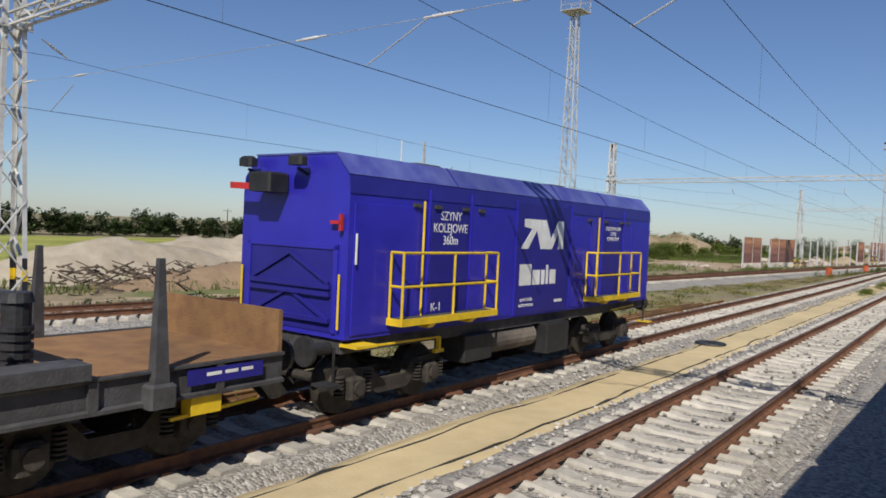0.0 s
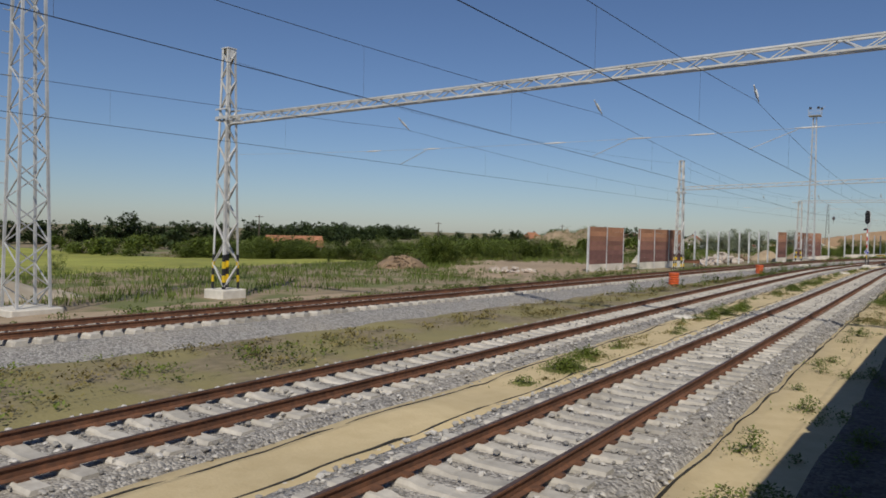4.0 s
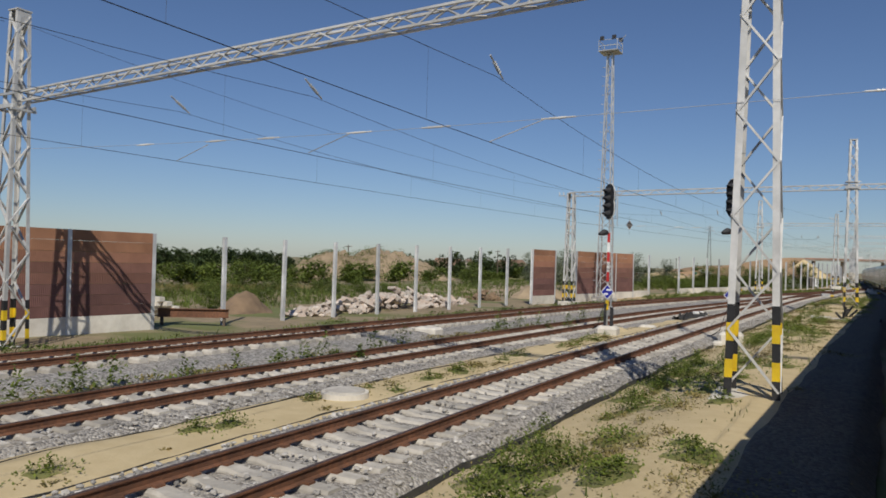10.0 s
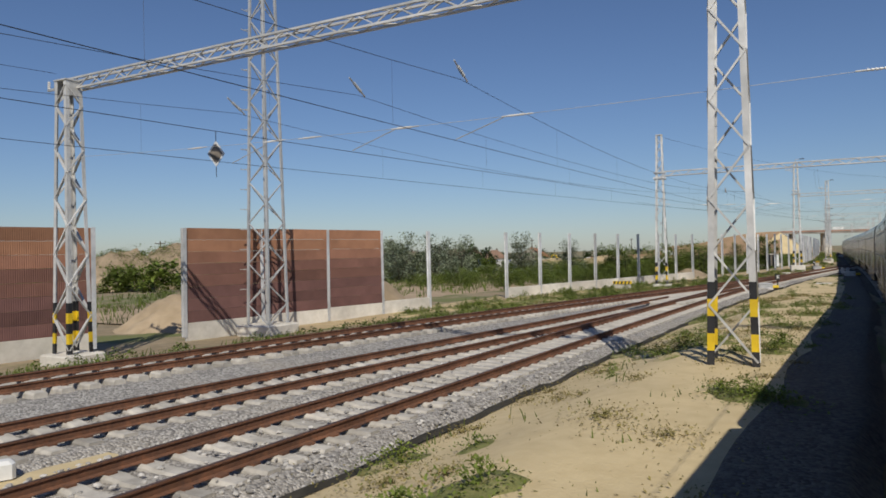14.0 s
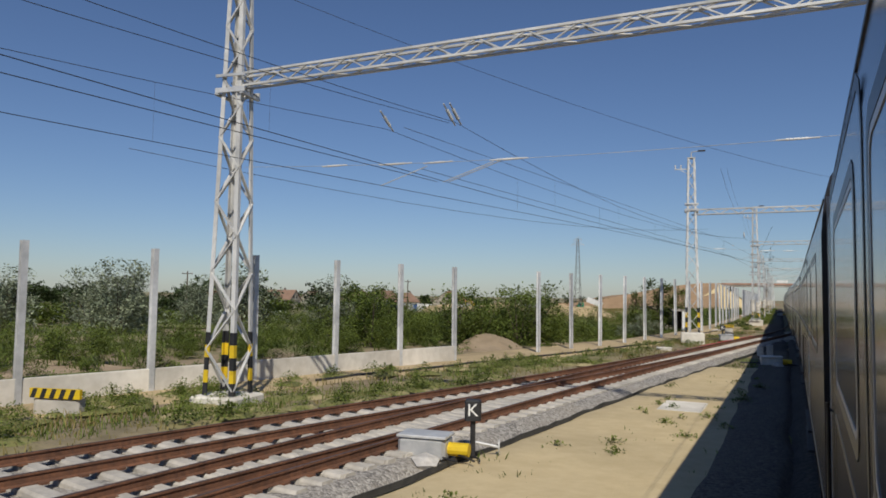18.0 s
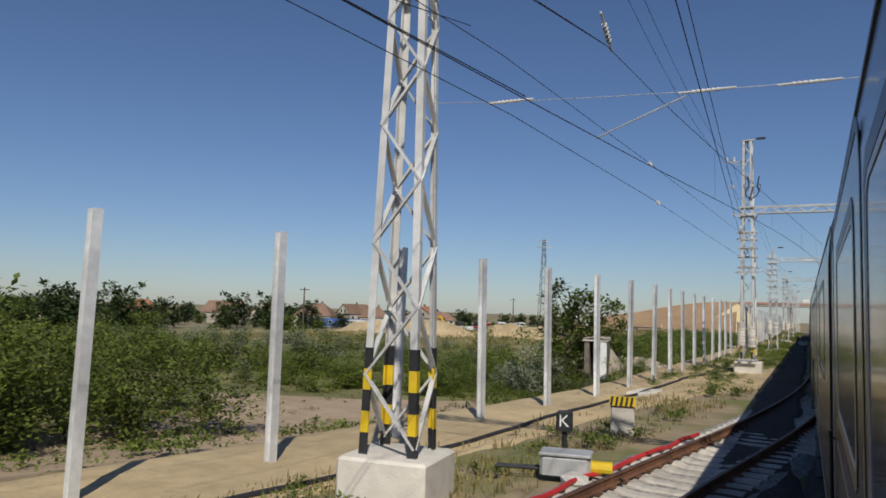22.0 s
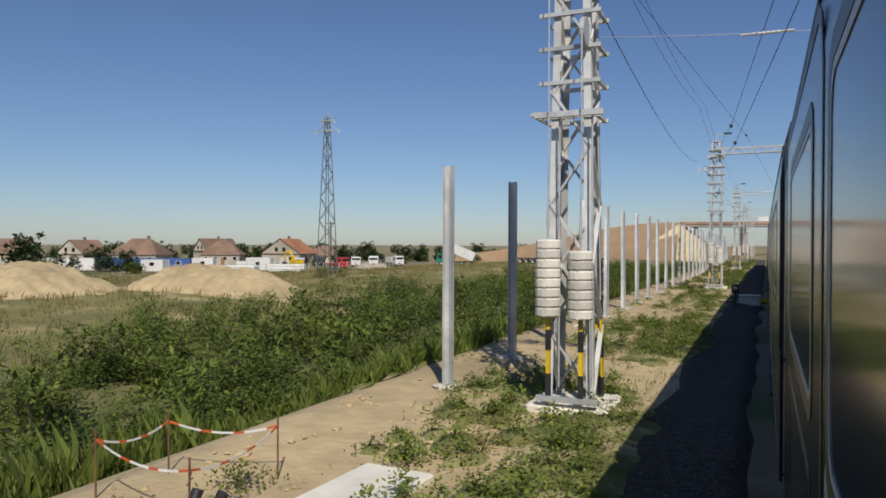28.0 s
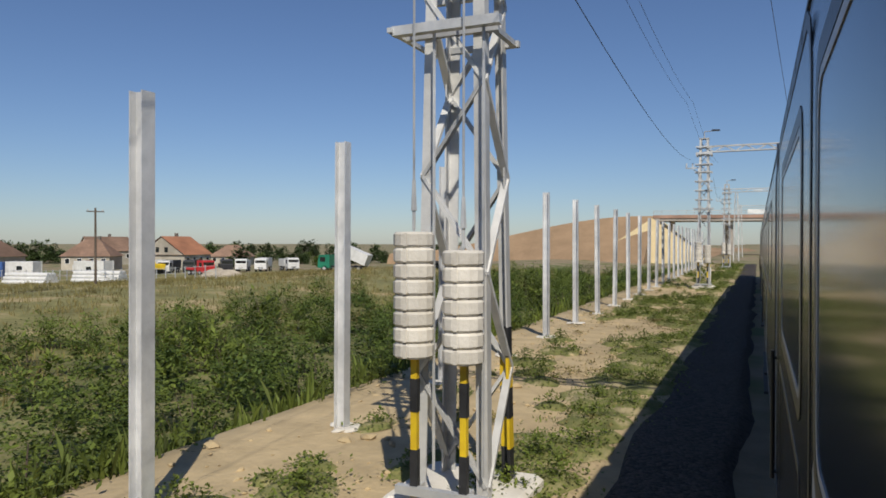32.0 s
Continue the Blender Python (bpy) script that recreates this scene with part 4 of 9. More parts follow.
mast_number(short, "10120", 0.40, 1.77)
for y in (268.5, 301.6, 335.4, 372.9, 415.5, 455.0, 495.0):
    copy_thing(beyond, pose(9.8, y, -0.2))
far_masts = lattice_mast(height=11.5, bays=9, joined=True, bands=(), label="distant lattice catenary mast near the road bridge")
put_mast(far_masts, -3.4, 495, -0.2)
copy_thing(far_masts, pose(-3.6, 535, -0.2))
copy_thing(far_masts, pose(4.8, 520, -0.2))

cross_beam(-29.4, 5.4, 27.6, 8.3)
cross_beam(-35.8, 5.4, 83.6, 8.05, 0.35)
cross_beam(-30.4, 8.0, 141.2, 8.14, 1.05)
cross_beam(-25.6, 8.5, 186.3, 8.8, 0.2)
for x0, x1, y, z in ((-14.5, 9.5, 230.5, 8.75), (-6.1, 9.8, 268.5, 8.85), (-3.1, 9.8, 301.6, 8.95), (-3.2, 9.8, 335.4, 8.75),
                     (-3.05, 9.8, 372.9, 8.8), (-3.3, 9.8, 415.5, 8.8), (-3.4, 9.8, 455.0, 8.8), (-3.4, 9.8, 495.0, 8.8)):
    cross_beam(x0, x1, y, z)

# ---- floodlight towers ----


def light_tower(height, label):
    m = thing("floodlight_tower", label, "light tower", group="floodlight towers")
    half = lambda z: (1.25 + (0.5 - 1.25) * z / height) / 2
    for sx in (-1, 1):
        for sy in (-1, 1):
            part("leg", Shape().beam((sx * half(0), sy * half(0), 0), (sx * half(height), sy * half(height), height), 0.1), M["galv"], m)
    n = 26
    for face in range(4):
        c, d = math.cos(face * math.pi / 2), math.sin(face * math.pi / 2)
        for k in range(n):
            z, z1 = height * k / n, height * (k + 1) / n
            u0, u1 = half(z), half(z1)
            sg = 1 if (k + face) % 2 else -1
            part("brace", Shape().beam((sg * u0 * c - u0 * d, sg * u0 * d + u0 * c, z), (-sg * u1 * c - u1 * d, -sg * u1 * d + u1 * c, z1), 0.045), M["galv"], m)
    s = Shape()
    for i in range(int(height / 0.9)):
        z = 1.5 + i * 0.85
        if z < height - 1:
            u = half(z)
            s.beam((-u - 0.32, -u, z), (-u, -u, z), 0.03).beam((-u - 0.32, -u - 0.2, z), (-u - 0.32, -u + 0.2, z), 0.03)
    part("ladder_hoops", s, M["galv"], m)
    part("platform", Shape().box(-0.95, -0.95, height, 0.95, 0.95, height + 0.09), M["galv"], m)
    s = Shape()
    for sx, sy in ((-1, -1), (1, -1), (1, 1), (-1, 1)):
        s.beam((sx * 0.92, sy * 0.92, height), (sx * 0.92, sy * 0.92, height + 1.0), 0.05)
    for z in (0.5, 1.0):
        for a, b in (((-1, -1), (1, -1)), ((1, -1), (1, 1)), ((1, 1), (-1, 1)), ((-1, 1), (-1, -1))):
            s.beam((a[0] * 0.92, a[1] * 0.92, height + z), (b[0] * 0.92, b[1] * 0.92, height + z), 0.04)
    part("guard_rail", s, M["galv"], m)
    for x, y in ((-0.6, -0.95), (0.6, -0.95), (0.95, 0.2)):
        part("floodlight", Shape().chamfered(x - 0.2, y - 0.1, height + 1.0, x + 0.2, y + 0.1, height + 1.35, 0.04), M["dark_steel"], m)
    part("floodlight_arm", Shape().cyl((0.9, 0, height + 0.9), (1.5, 0, height + 1.5), 0.03, n=6), M["galv"], m)
    part("footing", Shape().chamfered(-1.0, -1.0, -0.6, 1.0, 1.0, 0.02, 0.05), M["pale_concrete"], m)
    return m


tower = light_tower(22.4, "slender galvanised lattice floodlight tower with a platform")
tower.matrix_basis = pose(-35.3, 73.7, -0.55)
copy_thing(tower, pose(-25.0, 195.4, -0.3) @ Matrix.Diagonal((1, 1, 1.08, 1)))

# old catenary pole
pole = thing("catenary_pole", "slim tapered steel pole with a hinged catenary arm", "pole", at=pose(-34.3, 53.07, -0.55))
part("shaft", Shape().beam((0, -0.12, 0), (0, -0.06, 8.8), 0.09, 0.05).beam((0, 0.12, 0), (0, 0.06, 8.8), 0.09, 0.05), M["galv"], pole)
for i in range(15):
    part("batten", Shape().box(-0.04, -0.12, 0.4 + i * 0.56, 0.04, 0.12, 0.5 + i * 0.56), M["galv"], pole)
part("catenary_arm", Shape().cyl((0, 0, 5.3), (2.3, 0, 7.2), 0.035, n=6).cyl((0, 0, 7.1), (0.5, 0, 7.1), 0.03, n=6).cyl((0.2, 0, 5.45), (2.2, 0, 5.5), 0.025, n=6), M["galv"], pole)
part("insulator", Shape().cyl((0.1, 0, 5.4), (0.45, 0, 5.68), 0.06, n=8), M["insulator"], pole)
part("footing", Shape().chamfered(-0.35, -0.35, -0.3, 0.35, 0.35, 0.25, 0.05), M["pale_concrete"], pole)

# ---- wires ----


def span_wire(name, pts, r, label, group="overhead wires"):
    return tagged(part(name, Shape().tube(pts, r, 5), M["wire"], smooth=True), label, "wire", group)


def catenary(f, supports, contact=5.55, carrier=7.1, sag=0.75, f_end=None, label="contact wire and carrier wire with droppers over a track"):
    """A contact wire, the carrier above it and the droppers between, from support to support."""
    w = thing("overhead_line", label, "overhead wire", group="overhead lines")
    y0, y1 = supports[0], supports[-1]
    part("contact_wire", Shape().tube([(f(y), y, contact) for y in np.arange(y0, y1 + 1, 4.0)], 0.0075, 5), M["wire"], w)
    pts, drops = [], Shape()
    for a, b in zip(supports, supports[1:]):
        n = max(int((b - a) / 3), 2)
        for i in range(n + 1):
            u = i / n
            y = a + (b - a) * u
            z = carrier - sag * 4 * u * (1 - u)
            if i < n or b == y1:
                pts.append((f(y), y, z))
            if 0 < i < n and i % 2 == 0:
                drops.cyl((f(y), y, contact), (f(y), y, z), 0.0025, n=4)
    part("carrier_wire", Shape().tube(pts, 0.0065, 5), M["wire"], w)
    tagged(part("droppers", drops, M["wire"], w), kind="stuff")
    return w


ROWS = [-30, 27.6, 83.6, 141.0, 186.2, 230.5, 268.5, 301.6, 335.4, 372.9, 415.5, 455, 495, 540]
catenary(T1, [r for r in ROWS if r < 310])
catenary(T2, [r for r in ROWS if r < 231])
catenary(T3, [r for r in ROWS if r < 270], contact=5.6)
catenary(T0, ROWS, contact=5.7, carrier=7.3)

# anchored wires before the mast of the seventh beam, each with a pale insulator
for pts, at in (([(-3.15, 301.6, 6.35), (-3.62, 278.3, 6.11), (-4.2, 268.5, 6.14), (-8.5, 230.5, 6.0)], (-3.62, 278.3, 6.11)),
                ([(-3.15, 301.6, 7.7), (-3.9, 278.55, 7.3), (-4.4, 268.5, 7.2), (-9.0, 230.5, 7.1)], (-3.9, 278.55, 7.3)),
                ([(-3.0, 301.6, 6.2), (-1.83, 280.9, 6.05), (-0.6, 258.0, 6.0)], (-1.83, 280.9, 6.05)),
                ([(-3.0, 301.6, 7.5), (-1.9, 281.0, 6.94), (-0.7, 258.0, 6.9)], (-1.9, 281.0, 6.94))):
    span_wire("anchor_wire", pts, 0.007, "dark anchored wire running to a lattice mast")
    i_s = Shape().cyl((at[0], at[1] - 0.2, at[2]), (at[0], at[1] + 0.2, at[2]), 0.02, n=6)
    for k in range(4):
        i_s.cyl((at[0], at[1] - 0.12 + 0.07 * k, at[2]), (at[0], at[1] - 0.08 + 0.07 * k, at[2]), 0.048, 0.03, 8)
    tagged(part("wire_insulator", i_s, M["insulator"]), "pale ribbed insulator strung in an anchored wire", "insulator", "wire insulators")
sect = thing("section_insulator", "dark section insulator with bent runners hung in the contact wire", "insulator", at=pose(-1.06, 276.6, 6.0, 0, 0, 6))
for sx in (-1, 1):
    part("runner", Shape().tube([(0.0, 0.95, 0), (sx * 0.12, 0.4, -0.02), (sx * 0.15, -0.3, -0.02), (sx * 0.09, -0.8, 0.04), (sx * 0.12, -0.95, 0.22)], 0.014, 6), M["dark_steel"], sect)
    part("arcing_horn", Shape().tube([(sx * 0.15, -0.2, 0), (sx * 0.2, -0.1, 0.16), (sx * 0.14, 0.02, 0.24)], 0.009, 6), M["dark_steel"], sect)
part("rod", Shape().cyl((0, -0.9, 0.03), (0, 0.9, 0.03), 0.025, n=8), M["insulator"], sect, "pale insulating rod")
part("clamp", Shape().chamfered(-0.04, 0.82, -0.05, 0.04, 1.0, 0.08, 0.01), M["galv"], sect)
part("hanger", Shape().cyl((0, 0.5, 0.03), (0, 0.2, 0.95), 0.006, n=5).cyl((0, -0.5, 0.03), (0, -0.2, 0.95), 0.006, n=5), M["wire"], sect)

# grey insulators where the carriers hang below the beams
for f, last in ((T1, 300), (T2, 231), (T3, 262)):
    for y in ROWS[1:]:
        if y < last:
            i_s = Shape()
            i_s.cyl((f(y), y - 0.35, 7.5), (f(y), y + 0.35, 7.12), 0.022, n=6)
            for k in range(5):
                u = 0.3 + 0.1 * k
                i_s.cyl((f(y), y - 0.35 + 0.7 * u, 7.5 - 0.38 * u), (f(y), y - 0.31 + 0.7 * u, 7.48 - 0.38 * u), 0.05, 0.032, 8)
            tagged(part("line_insulator", i_s, M["galv"]), "ribbed grey insulator holding a carrier wire below a beam", "insulator", "line insulators")
sign = thing("hanging_line_sign", "grey diamond-shaped sign hung in the overhead wires", "sign", at=pose(-20.8, 188.4, 6.41, 0, 0, 30))
part("plate", Shape().prism([(-0.3, 0), (0, -0.45), (0.3, 0), (0, 0.45)], -0.012, 0.012), M["old_wall"], sign)
for q in ([(-0.3, 0), (0, 0.45), (0, 0.36), (-0.24, 0)], [(0.3, 0), (0.24, 0), (0, 0.36), (0, 0.45)], [(-0.3, 0), (-0.24, 0), (0, -0.36), (0, -0.45)], [(0.3, 0), (0, -0.45), (0, -0.36), (0.24, 0)]):
    part("rim", Shape().prism(q, -0.02, 0.02), M["galv"], sign)
part("hanger", Shape().cyl((0, 0, 0.4), (0, 0, 0.8), 0.012, n=6).cyl((0, 0, -0.42), (0, 0, -0.8), 0.012, n=6), M["wire"], sign)

# feeder wires along the mast tops
for off, zz, ys in ((-1.1, 12.1, [(-3.0, 268.5), (-3.1, 301.6), (-3.2, 335.4), (-3.05, 372.9), (-3.3, 415.5), (-3.4, 455.0)]),
                    (-0.7, 12.1, [(-3.0, 268.5), (-3.1, 301.6), (-3.2, 335.4), (-3.05, 372.9), (-3.3, 415.5), (-3.4, 455.0)])):
    pts = []
    for (xa, ya), (xb, yb) in zip(ys, ys[1:]):
        for i in range(10):
            u = i / 10
            pts.append((xa + (xb - xa) * u + off, ya + (yb - ya) * u, zz - 0.9 * 4 * u * (1 - u)))
    span_wire("feeder_wire", pts, 0.008, "sagging feeder wire along the mast tops")
for (xa, ya, za), (xb, yb, zb) in (((-14.5, 230.5, 12.0), (5, 268.5, 10.5)), ((-35.8, 83.6, 11.3), (-31.4, 141, 11.2)), ((-31.0, 141, 11.2), (-26, 186, 9.4)),
                                   ((-5, 268.5, 7.8), (-16, 228, 6.6))):
    span_wire("feeder_wire", [(xa + (xb - xa) * i / 12, ya + (yb - ya) * i / 12, za + (zb - za) * i / 12 - 0.8 * 4 * (i / 12) * (1 - i / 12)) for i in range(13)], 0.008,
              "thin dark overhead wire between masts")

# feeders let down from mast to mast, and anchored wires with insulators before the tenth beam
for ya, yb in ((301.8, 335.4), (335.6, 372.9), (373.1, 415.5), (415.7, 455.0)):
    span_wire("feeder_wire", [(-2.75 - 1.4 * i / 16, ya + (yb - ya) * i / 16, 7.1 + 1.25 * i / 16 - 0.7 * 4 * (i / 16) * (1 - i / 16)) for i in range(17)], 0.009, "dark feeder wire hung between two masts")
for pts, at in (([(1.4, 322.0, 7.0), (-1.14, 349.5, 6.98), (-3.05, 372.8, 8.9)], (-1.14, 349.5, 6.98)), ([(1.4, 322.0, 5.95), (-1.02, 349.8, 6.42), (-2.75, 372.8, 8.2)], (-1.02, 349.8, 6.42)),
                ([(-3.1, 335.5, 8.6), (-1.03, 364.4, 8.75), (1.3, 400.0, 7.2)], (-1.03, 364.4, 8.75))):
    span_wire("anchor_wire", pts, 0.007, "dark anchored wire running to a lattice mast")
    i_s = Shape().cyl((at[0], at[1] - 0.2, at[2]), (at[0], at[1] + 0.2, at[2]), 0.02, n=6)
    for k in range(4):
        i_s.cyl((at[0], at[1] - 0.12 + 0.07 * k, at[2]), (at[0], at[1] - 0.08 + 0.07 * k, at[2]), 0.055, 0.035, 8)
    tagged(part("wire_insulator", i_s, M["dark_steel"]), "dark ribbed insulator strung in an anchored wire", "insulator", "wire insulators")

# cross-span wires with insulators under each beam, and steady arms
for x0, x1, y, z in ((-29.0, 5, 27.6, 6.6), (-35.4, 5, 83.6, 6.5), (-30.0, 8, 141.05, 6.4), (-25, 8.5, 186.15, 6.4), (-14.2, 9, 230.5, 6.4),
                     (-5.8, 9.5, 268.5, 6.5), (-2.6, 9.5, 301.6, 6.5), (-2.7, 9.5, 335.4, 6.5), (-2.6, 9.5, 372.9, 6.5), (-2.9, 9.5, 415.5, 6.5)):
    c = thing("cross_span", "cross-span wire with white rod insulators below a beam", "wire", group="cross-span wires")
    part("span_wire", Shape().tube([(x0 + (x1 - x0) * i / 14, y, z - 0.35 * 4 * (i / 14) * (1 - i / 14)) for i in range(15)], 0.006, 5), M["galv"], c)
    lines = [f(y) for f, lim in ((T1, 300), (T2, 231), (T3, 262)) if y < lim] + [T0(y)]
    for i, tx in enumerate(lines):
        for dx in (-1.6, 1.5):
            if x0 + 0.6 < tx + dx < x1 - 0.6:
                u = (tx + dx - x0) / (x1 - x0)
                zz = z - 0.35 * 4 * u * (1 - u)
                s = Shape()
                for k in range(6):
                    s.cyl((tx + dx + 0.07 * k - 0.21, y, zz), (tx + dx + 0.07 * k - 0.16, y, zz), 0.032, 0.02, 8)
                s.cyl((tx + dx - 0.4, y, zz), (tx + dx + 0.4, y, zz), 0.018, n=6)
                part("insulator", s, M["insulator"], c, "pale ribbed insulator")
        part("steady_arm", Shape().cyl((tx + 1.2, y, z - 0.35), (tx - 0.15, y, 5.62), 0.012, n=6), M["galv"], c)

# ---- noise barrier ----
POSTS = [float(np.interp(k, (0, 6, 13, 15, 17, 19, 21, 24, 27, 29, 34, 36, 42, 43, 46, 55, 58, 62, 64, 91),
                         (125.3, 148.7, 176.74, 184.5, 192.24, 200.28, 208.15, 219.8, 231.2, 238.95, 257.78, 265.35, 288.41, 292.41, 303.95, 340.08, 351.83, 367.57, 375.55, 483.6))) for k in range(91)]
MISSING = {22, 32, 52, 53}


def wall_top(y):
    return 3.7 + 0.45 * smooth(150, 200, y) + 0.28 * smooth(235, 283, y)


def post_mesh(h):
    """An H section, as rolled."""
    s = Shape()
    o = [(-0.09, -0.09), (0.09, -0.09), (0.09, -0.076), (0.006, -0.076), (0.006, 0.076), (0.09, 0.076), (0.09, 0.09), (-0.09, 0.09),
         (-0.09, 0.076), (-0.006, 0.076), (-0.006, -0.076), (-0.09, -0.076)]
    s.v = [(b, a, z) for z in (0, h) for a, b in o]
    n = len(o)
    s.f = [tuple(range(n)), tuple(range(2 * n - 1, n - 1, -1))] + [(i, n + i, n + (i + 1) % n, (i + 1) % n) for i in range(n)]
    return s


post_mat = M["zinc"]
posts_xy = []
post_data = mesh_of("barrier_post", post_mesh(4.75), post_mat)
foot_rnd = random.Random(3)
for k, y in enumerate(POSTS):
    if k in MISSING or y > 470:
        continue
    x = WALL(y)
    posts_xy.append((k, x, y))
    p = thing("barrier_post", "galvanised steel H post for a noise barrier", "post", group="noise barrier posts",
              at=pose(x, y, wall_top(y) - 4.75, foot_rnd.uniform(-0.6, 0.6), foot_rnd.uniform(-0.6, 0.6), ahead(y, WALL)))
    part("steel_section", post_data, post_mat, p)
    if y > 325:
        s = Shape()
        for _ in range(9):
            a = foot_rnd.uniform(0, 6.28)
            s.rock((0.2 * math.cos(a), 0.2 * math.sin(a), 4.75 - wall_top(y) + rough_ground(x, y) + 0.09), foot_rnd.uniform(0.1, 0.19), foot_rnd, 0.3)
        part("concrete_collar", s, M["pale_concrete"], p, "spilled pale concrete round the foot")


def bay(k, boards, base_h=0.72):
    """One bay between two posts: a concrete plinth and, where they stand, ribbed boards."""
    y0, y1 = POSTS[k], POSTS[k + 1]
    x0, x1 = WALL(y0), WALL(y1)
    length = math.hypot(x1 - x0, y1 - y0) - 0.06
    turn = math.degrees(math.atan2(-(x1 - x0), y1 - y0))
    zt = wall_top((y0 + y1) / 2)
    zb = ground_z((x0 + x1) / 2, (y0 + y1) / 2) + 0.05
    w = thing("noise_barrier_bay" if boards else "plinth_panel", "bay of reddish-brown ribbed barrier boards on a concrete plinth" if boards else "low pale concrete plinth panel between two posts",
              "noise barrier", group="noise barrier bays", at=pose((x0 + x1) / 2, (y0 + y1) / 2, zb, 0, 0, turn))
    part("plinth", Shape().chamfered(-0.06, -length / 2, -0.1, 0.06, length / 2, base_h, 0.015), M["pale_concrete"], w, "pale concrete plinth")
    if boards:
        n = 8
        h = (zt - zb - base_h) / n
        for i in range(n):
            z0 = base_h + i * h + 0.004
            m = int(length / 0.075)
            front = []
            for j in range(m):
                y = -length / 2 + (j + 0.5) * length / m
                front += [(0.05, y - 0.026), (0.058, y - 0.016), (0.058, y + 0.016), (0.05, y + 0.026)]
            s = Shape().prism([(-0.05, -length / 2), (0.05, -length / 2)] + front + [(0.05, length / 2), (-0.05, length / 2)], z0, z0 + h - 0.01, "z")
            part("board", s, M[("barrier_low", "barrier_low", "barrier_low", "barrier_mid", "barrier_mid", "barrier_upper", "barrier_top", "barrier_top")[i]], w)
    return w


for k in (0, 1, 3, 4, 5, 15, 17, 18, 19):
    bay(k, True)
for k in (20, 23, 24, 25, 26, 27, 28, 29, 30):
    bay(k, False)

# ---- signals ----


def signal(x, y, z0, ident, label, tall):
    g = thing("signal", label, "railway signal", group="railway signals", at=pose(x, y, z0, 0, 0, 4) @ Matrix.Diagonal((1.0, 1.0, tall, 1)))
    part("footing", Shape().chamfered(-0.5, -0.45, -0.7, 0.45, 0.5, 0.1, 0.12), M["pale_concrete"], g, "rough pale concrete footing")
    part("socket", Shape().box(-0.2, -0.11, 0.1, -0.08, 0.11, 1.05).box(0.08, -0.11, 0.1, 0.2, 0.11, 0.9), M["dark_steel"], g)
    m = part("mast_tube", Shape().beam((-0.06, 0.0, 0.1), (-0.06, 0.0, 4.6), 0.05, 0.1).beam((0.09, 0.02, 0.1), (0.09, 0.02, 4.6), 0.05, 0.1), M["galv"], g)
    for i in range(13):
        part("rung", Shape().box(-0.06, -0.02, 0.9 + i * 0.29, 0.16, 0.05, 0.94 + i * 0.29), M["galv"], g)
    for i in range(5):
        part("mast_stripe", Shape().box(-0.12, -0.075, 2.0 + i * 0.42, 0.0, -0.052, 2.0 + i * 0.42 + 0.415), M["red" if i % 2 == 0 else "white"], g)
    lettering("ident", "\n".join(ident), 0.2, M["black"], pose(-0.06, -0.08, 2.63, 90, 0, 0), g)
    # lamp head, turned towards the curve
    aim = pose(-0.02, 0.02, 0, 0, 0, -34)
    right = [(0.1, -0.76), (0.27, -0.56), (0.3, -0.4), (0.3, -0.1), (0.24, 0.0), (0.3, 0.1), (0.3, 0.42), (0.22, 0.62), (0.1, 0.74)]
    o = right + [(-a, b) for a, b in right[::-1]]
    part("back_plate", Shape().prism([(a * 1.13, 5.45 + b * 1.05) for a, b in o], -0.10, -0.075), M["white"], g, "white-edged plate", at=aim)
    board = part("lamp_board", Shape().prism([(a, 5.45 + b) for a, b in o], -0.15, -0.101), M["black"], g, at=aim)
    part("lamp_case", Shape().prism([(a * 0.7, 5.45 + b * 0.85) for a, b in o], -0.0745, 0.08), M["black"], g, at=aim)
    for i in range(4):
        z = 4.93 + i * 0.33
        r, n = 0.135, 11
        arc = [(math.cos(math.pi * (-0.15 + 1.3 * j / (n - 1))), math.sin(math.pi * (-0.15 + 1.3 * j / (n - 1)))) for j in range(n)]
        vs = []
        for k in (1.0, 0.93):
            vs += [(a * r * k, -0.15, z + b * r * k) for a, b in arc] + [(a * r * 0.8 * k, -0.15 - 0.14 - 0.24 * max(b, 0), z + b * r * 0.75 * k - 0.09) for a, b in arc]
        fs = []
        for k, turn in ((0, 1), (2 * n, -1)):
            fs += [tuple((k + j, k + j + 1, k + n + j + 1, k + n + j)[::turn]) for j in range(n - 1)]
        fs += [(n + j, n + j + 1, 3 * n + j + 1, 3 * n + j) for j in range(n - 1)]
        part("hood", Shape().add(vs, fs), M["black"], board)
        part("lens", Shape().cyl((0, -0.151, z), (0, -0.165, z), 0.1, n=14), M["lens"], board)
    low = part("low_lamp", Shape().cyl((-0.02, -0.06, 4.1), (-0.02, -0.22, 4.1), 0.11, 0.14, 12).cyl((-0.02, -0.22, 4.1), (-0.02, -0.5, 4.02), 0.14, 0.06, 12), M["black"], g, at=pose(-0.1, -0.05, 0, 0, 0, -40))
    part("lamp_bracket", Shape().beam((-0.06, 0.0, 4.08), (-0.12, -0.12, 4.08), 0.05), M["dark_steel"], g)
    s = Shape()
    for z in (4.75, 5.85):
        ring = [(0.45 * math.cos(a) * 0.55, 0.12 + 0.5 * (1 - abs(math.cos(a))) * 1.2, z) for a in np.linspace(0, math.pi, 9)]
        for p, q in zip(ring, ring[1:]):
            s.cyl(p, q, 0.016, n=5)
    s.cyl((0.1, 0.6, 4.75), (0.1, 0.6, 5.85), 0.014, n=5)
    part("safety_hoop", s, M["galv"], g)
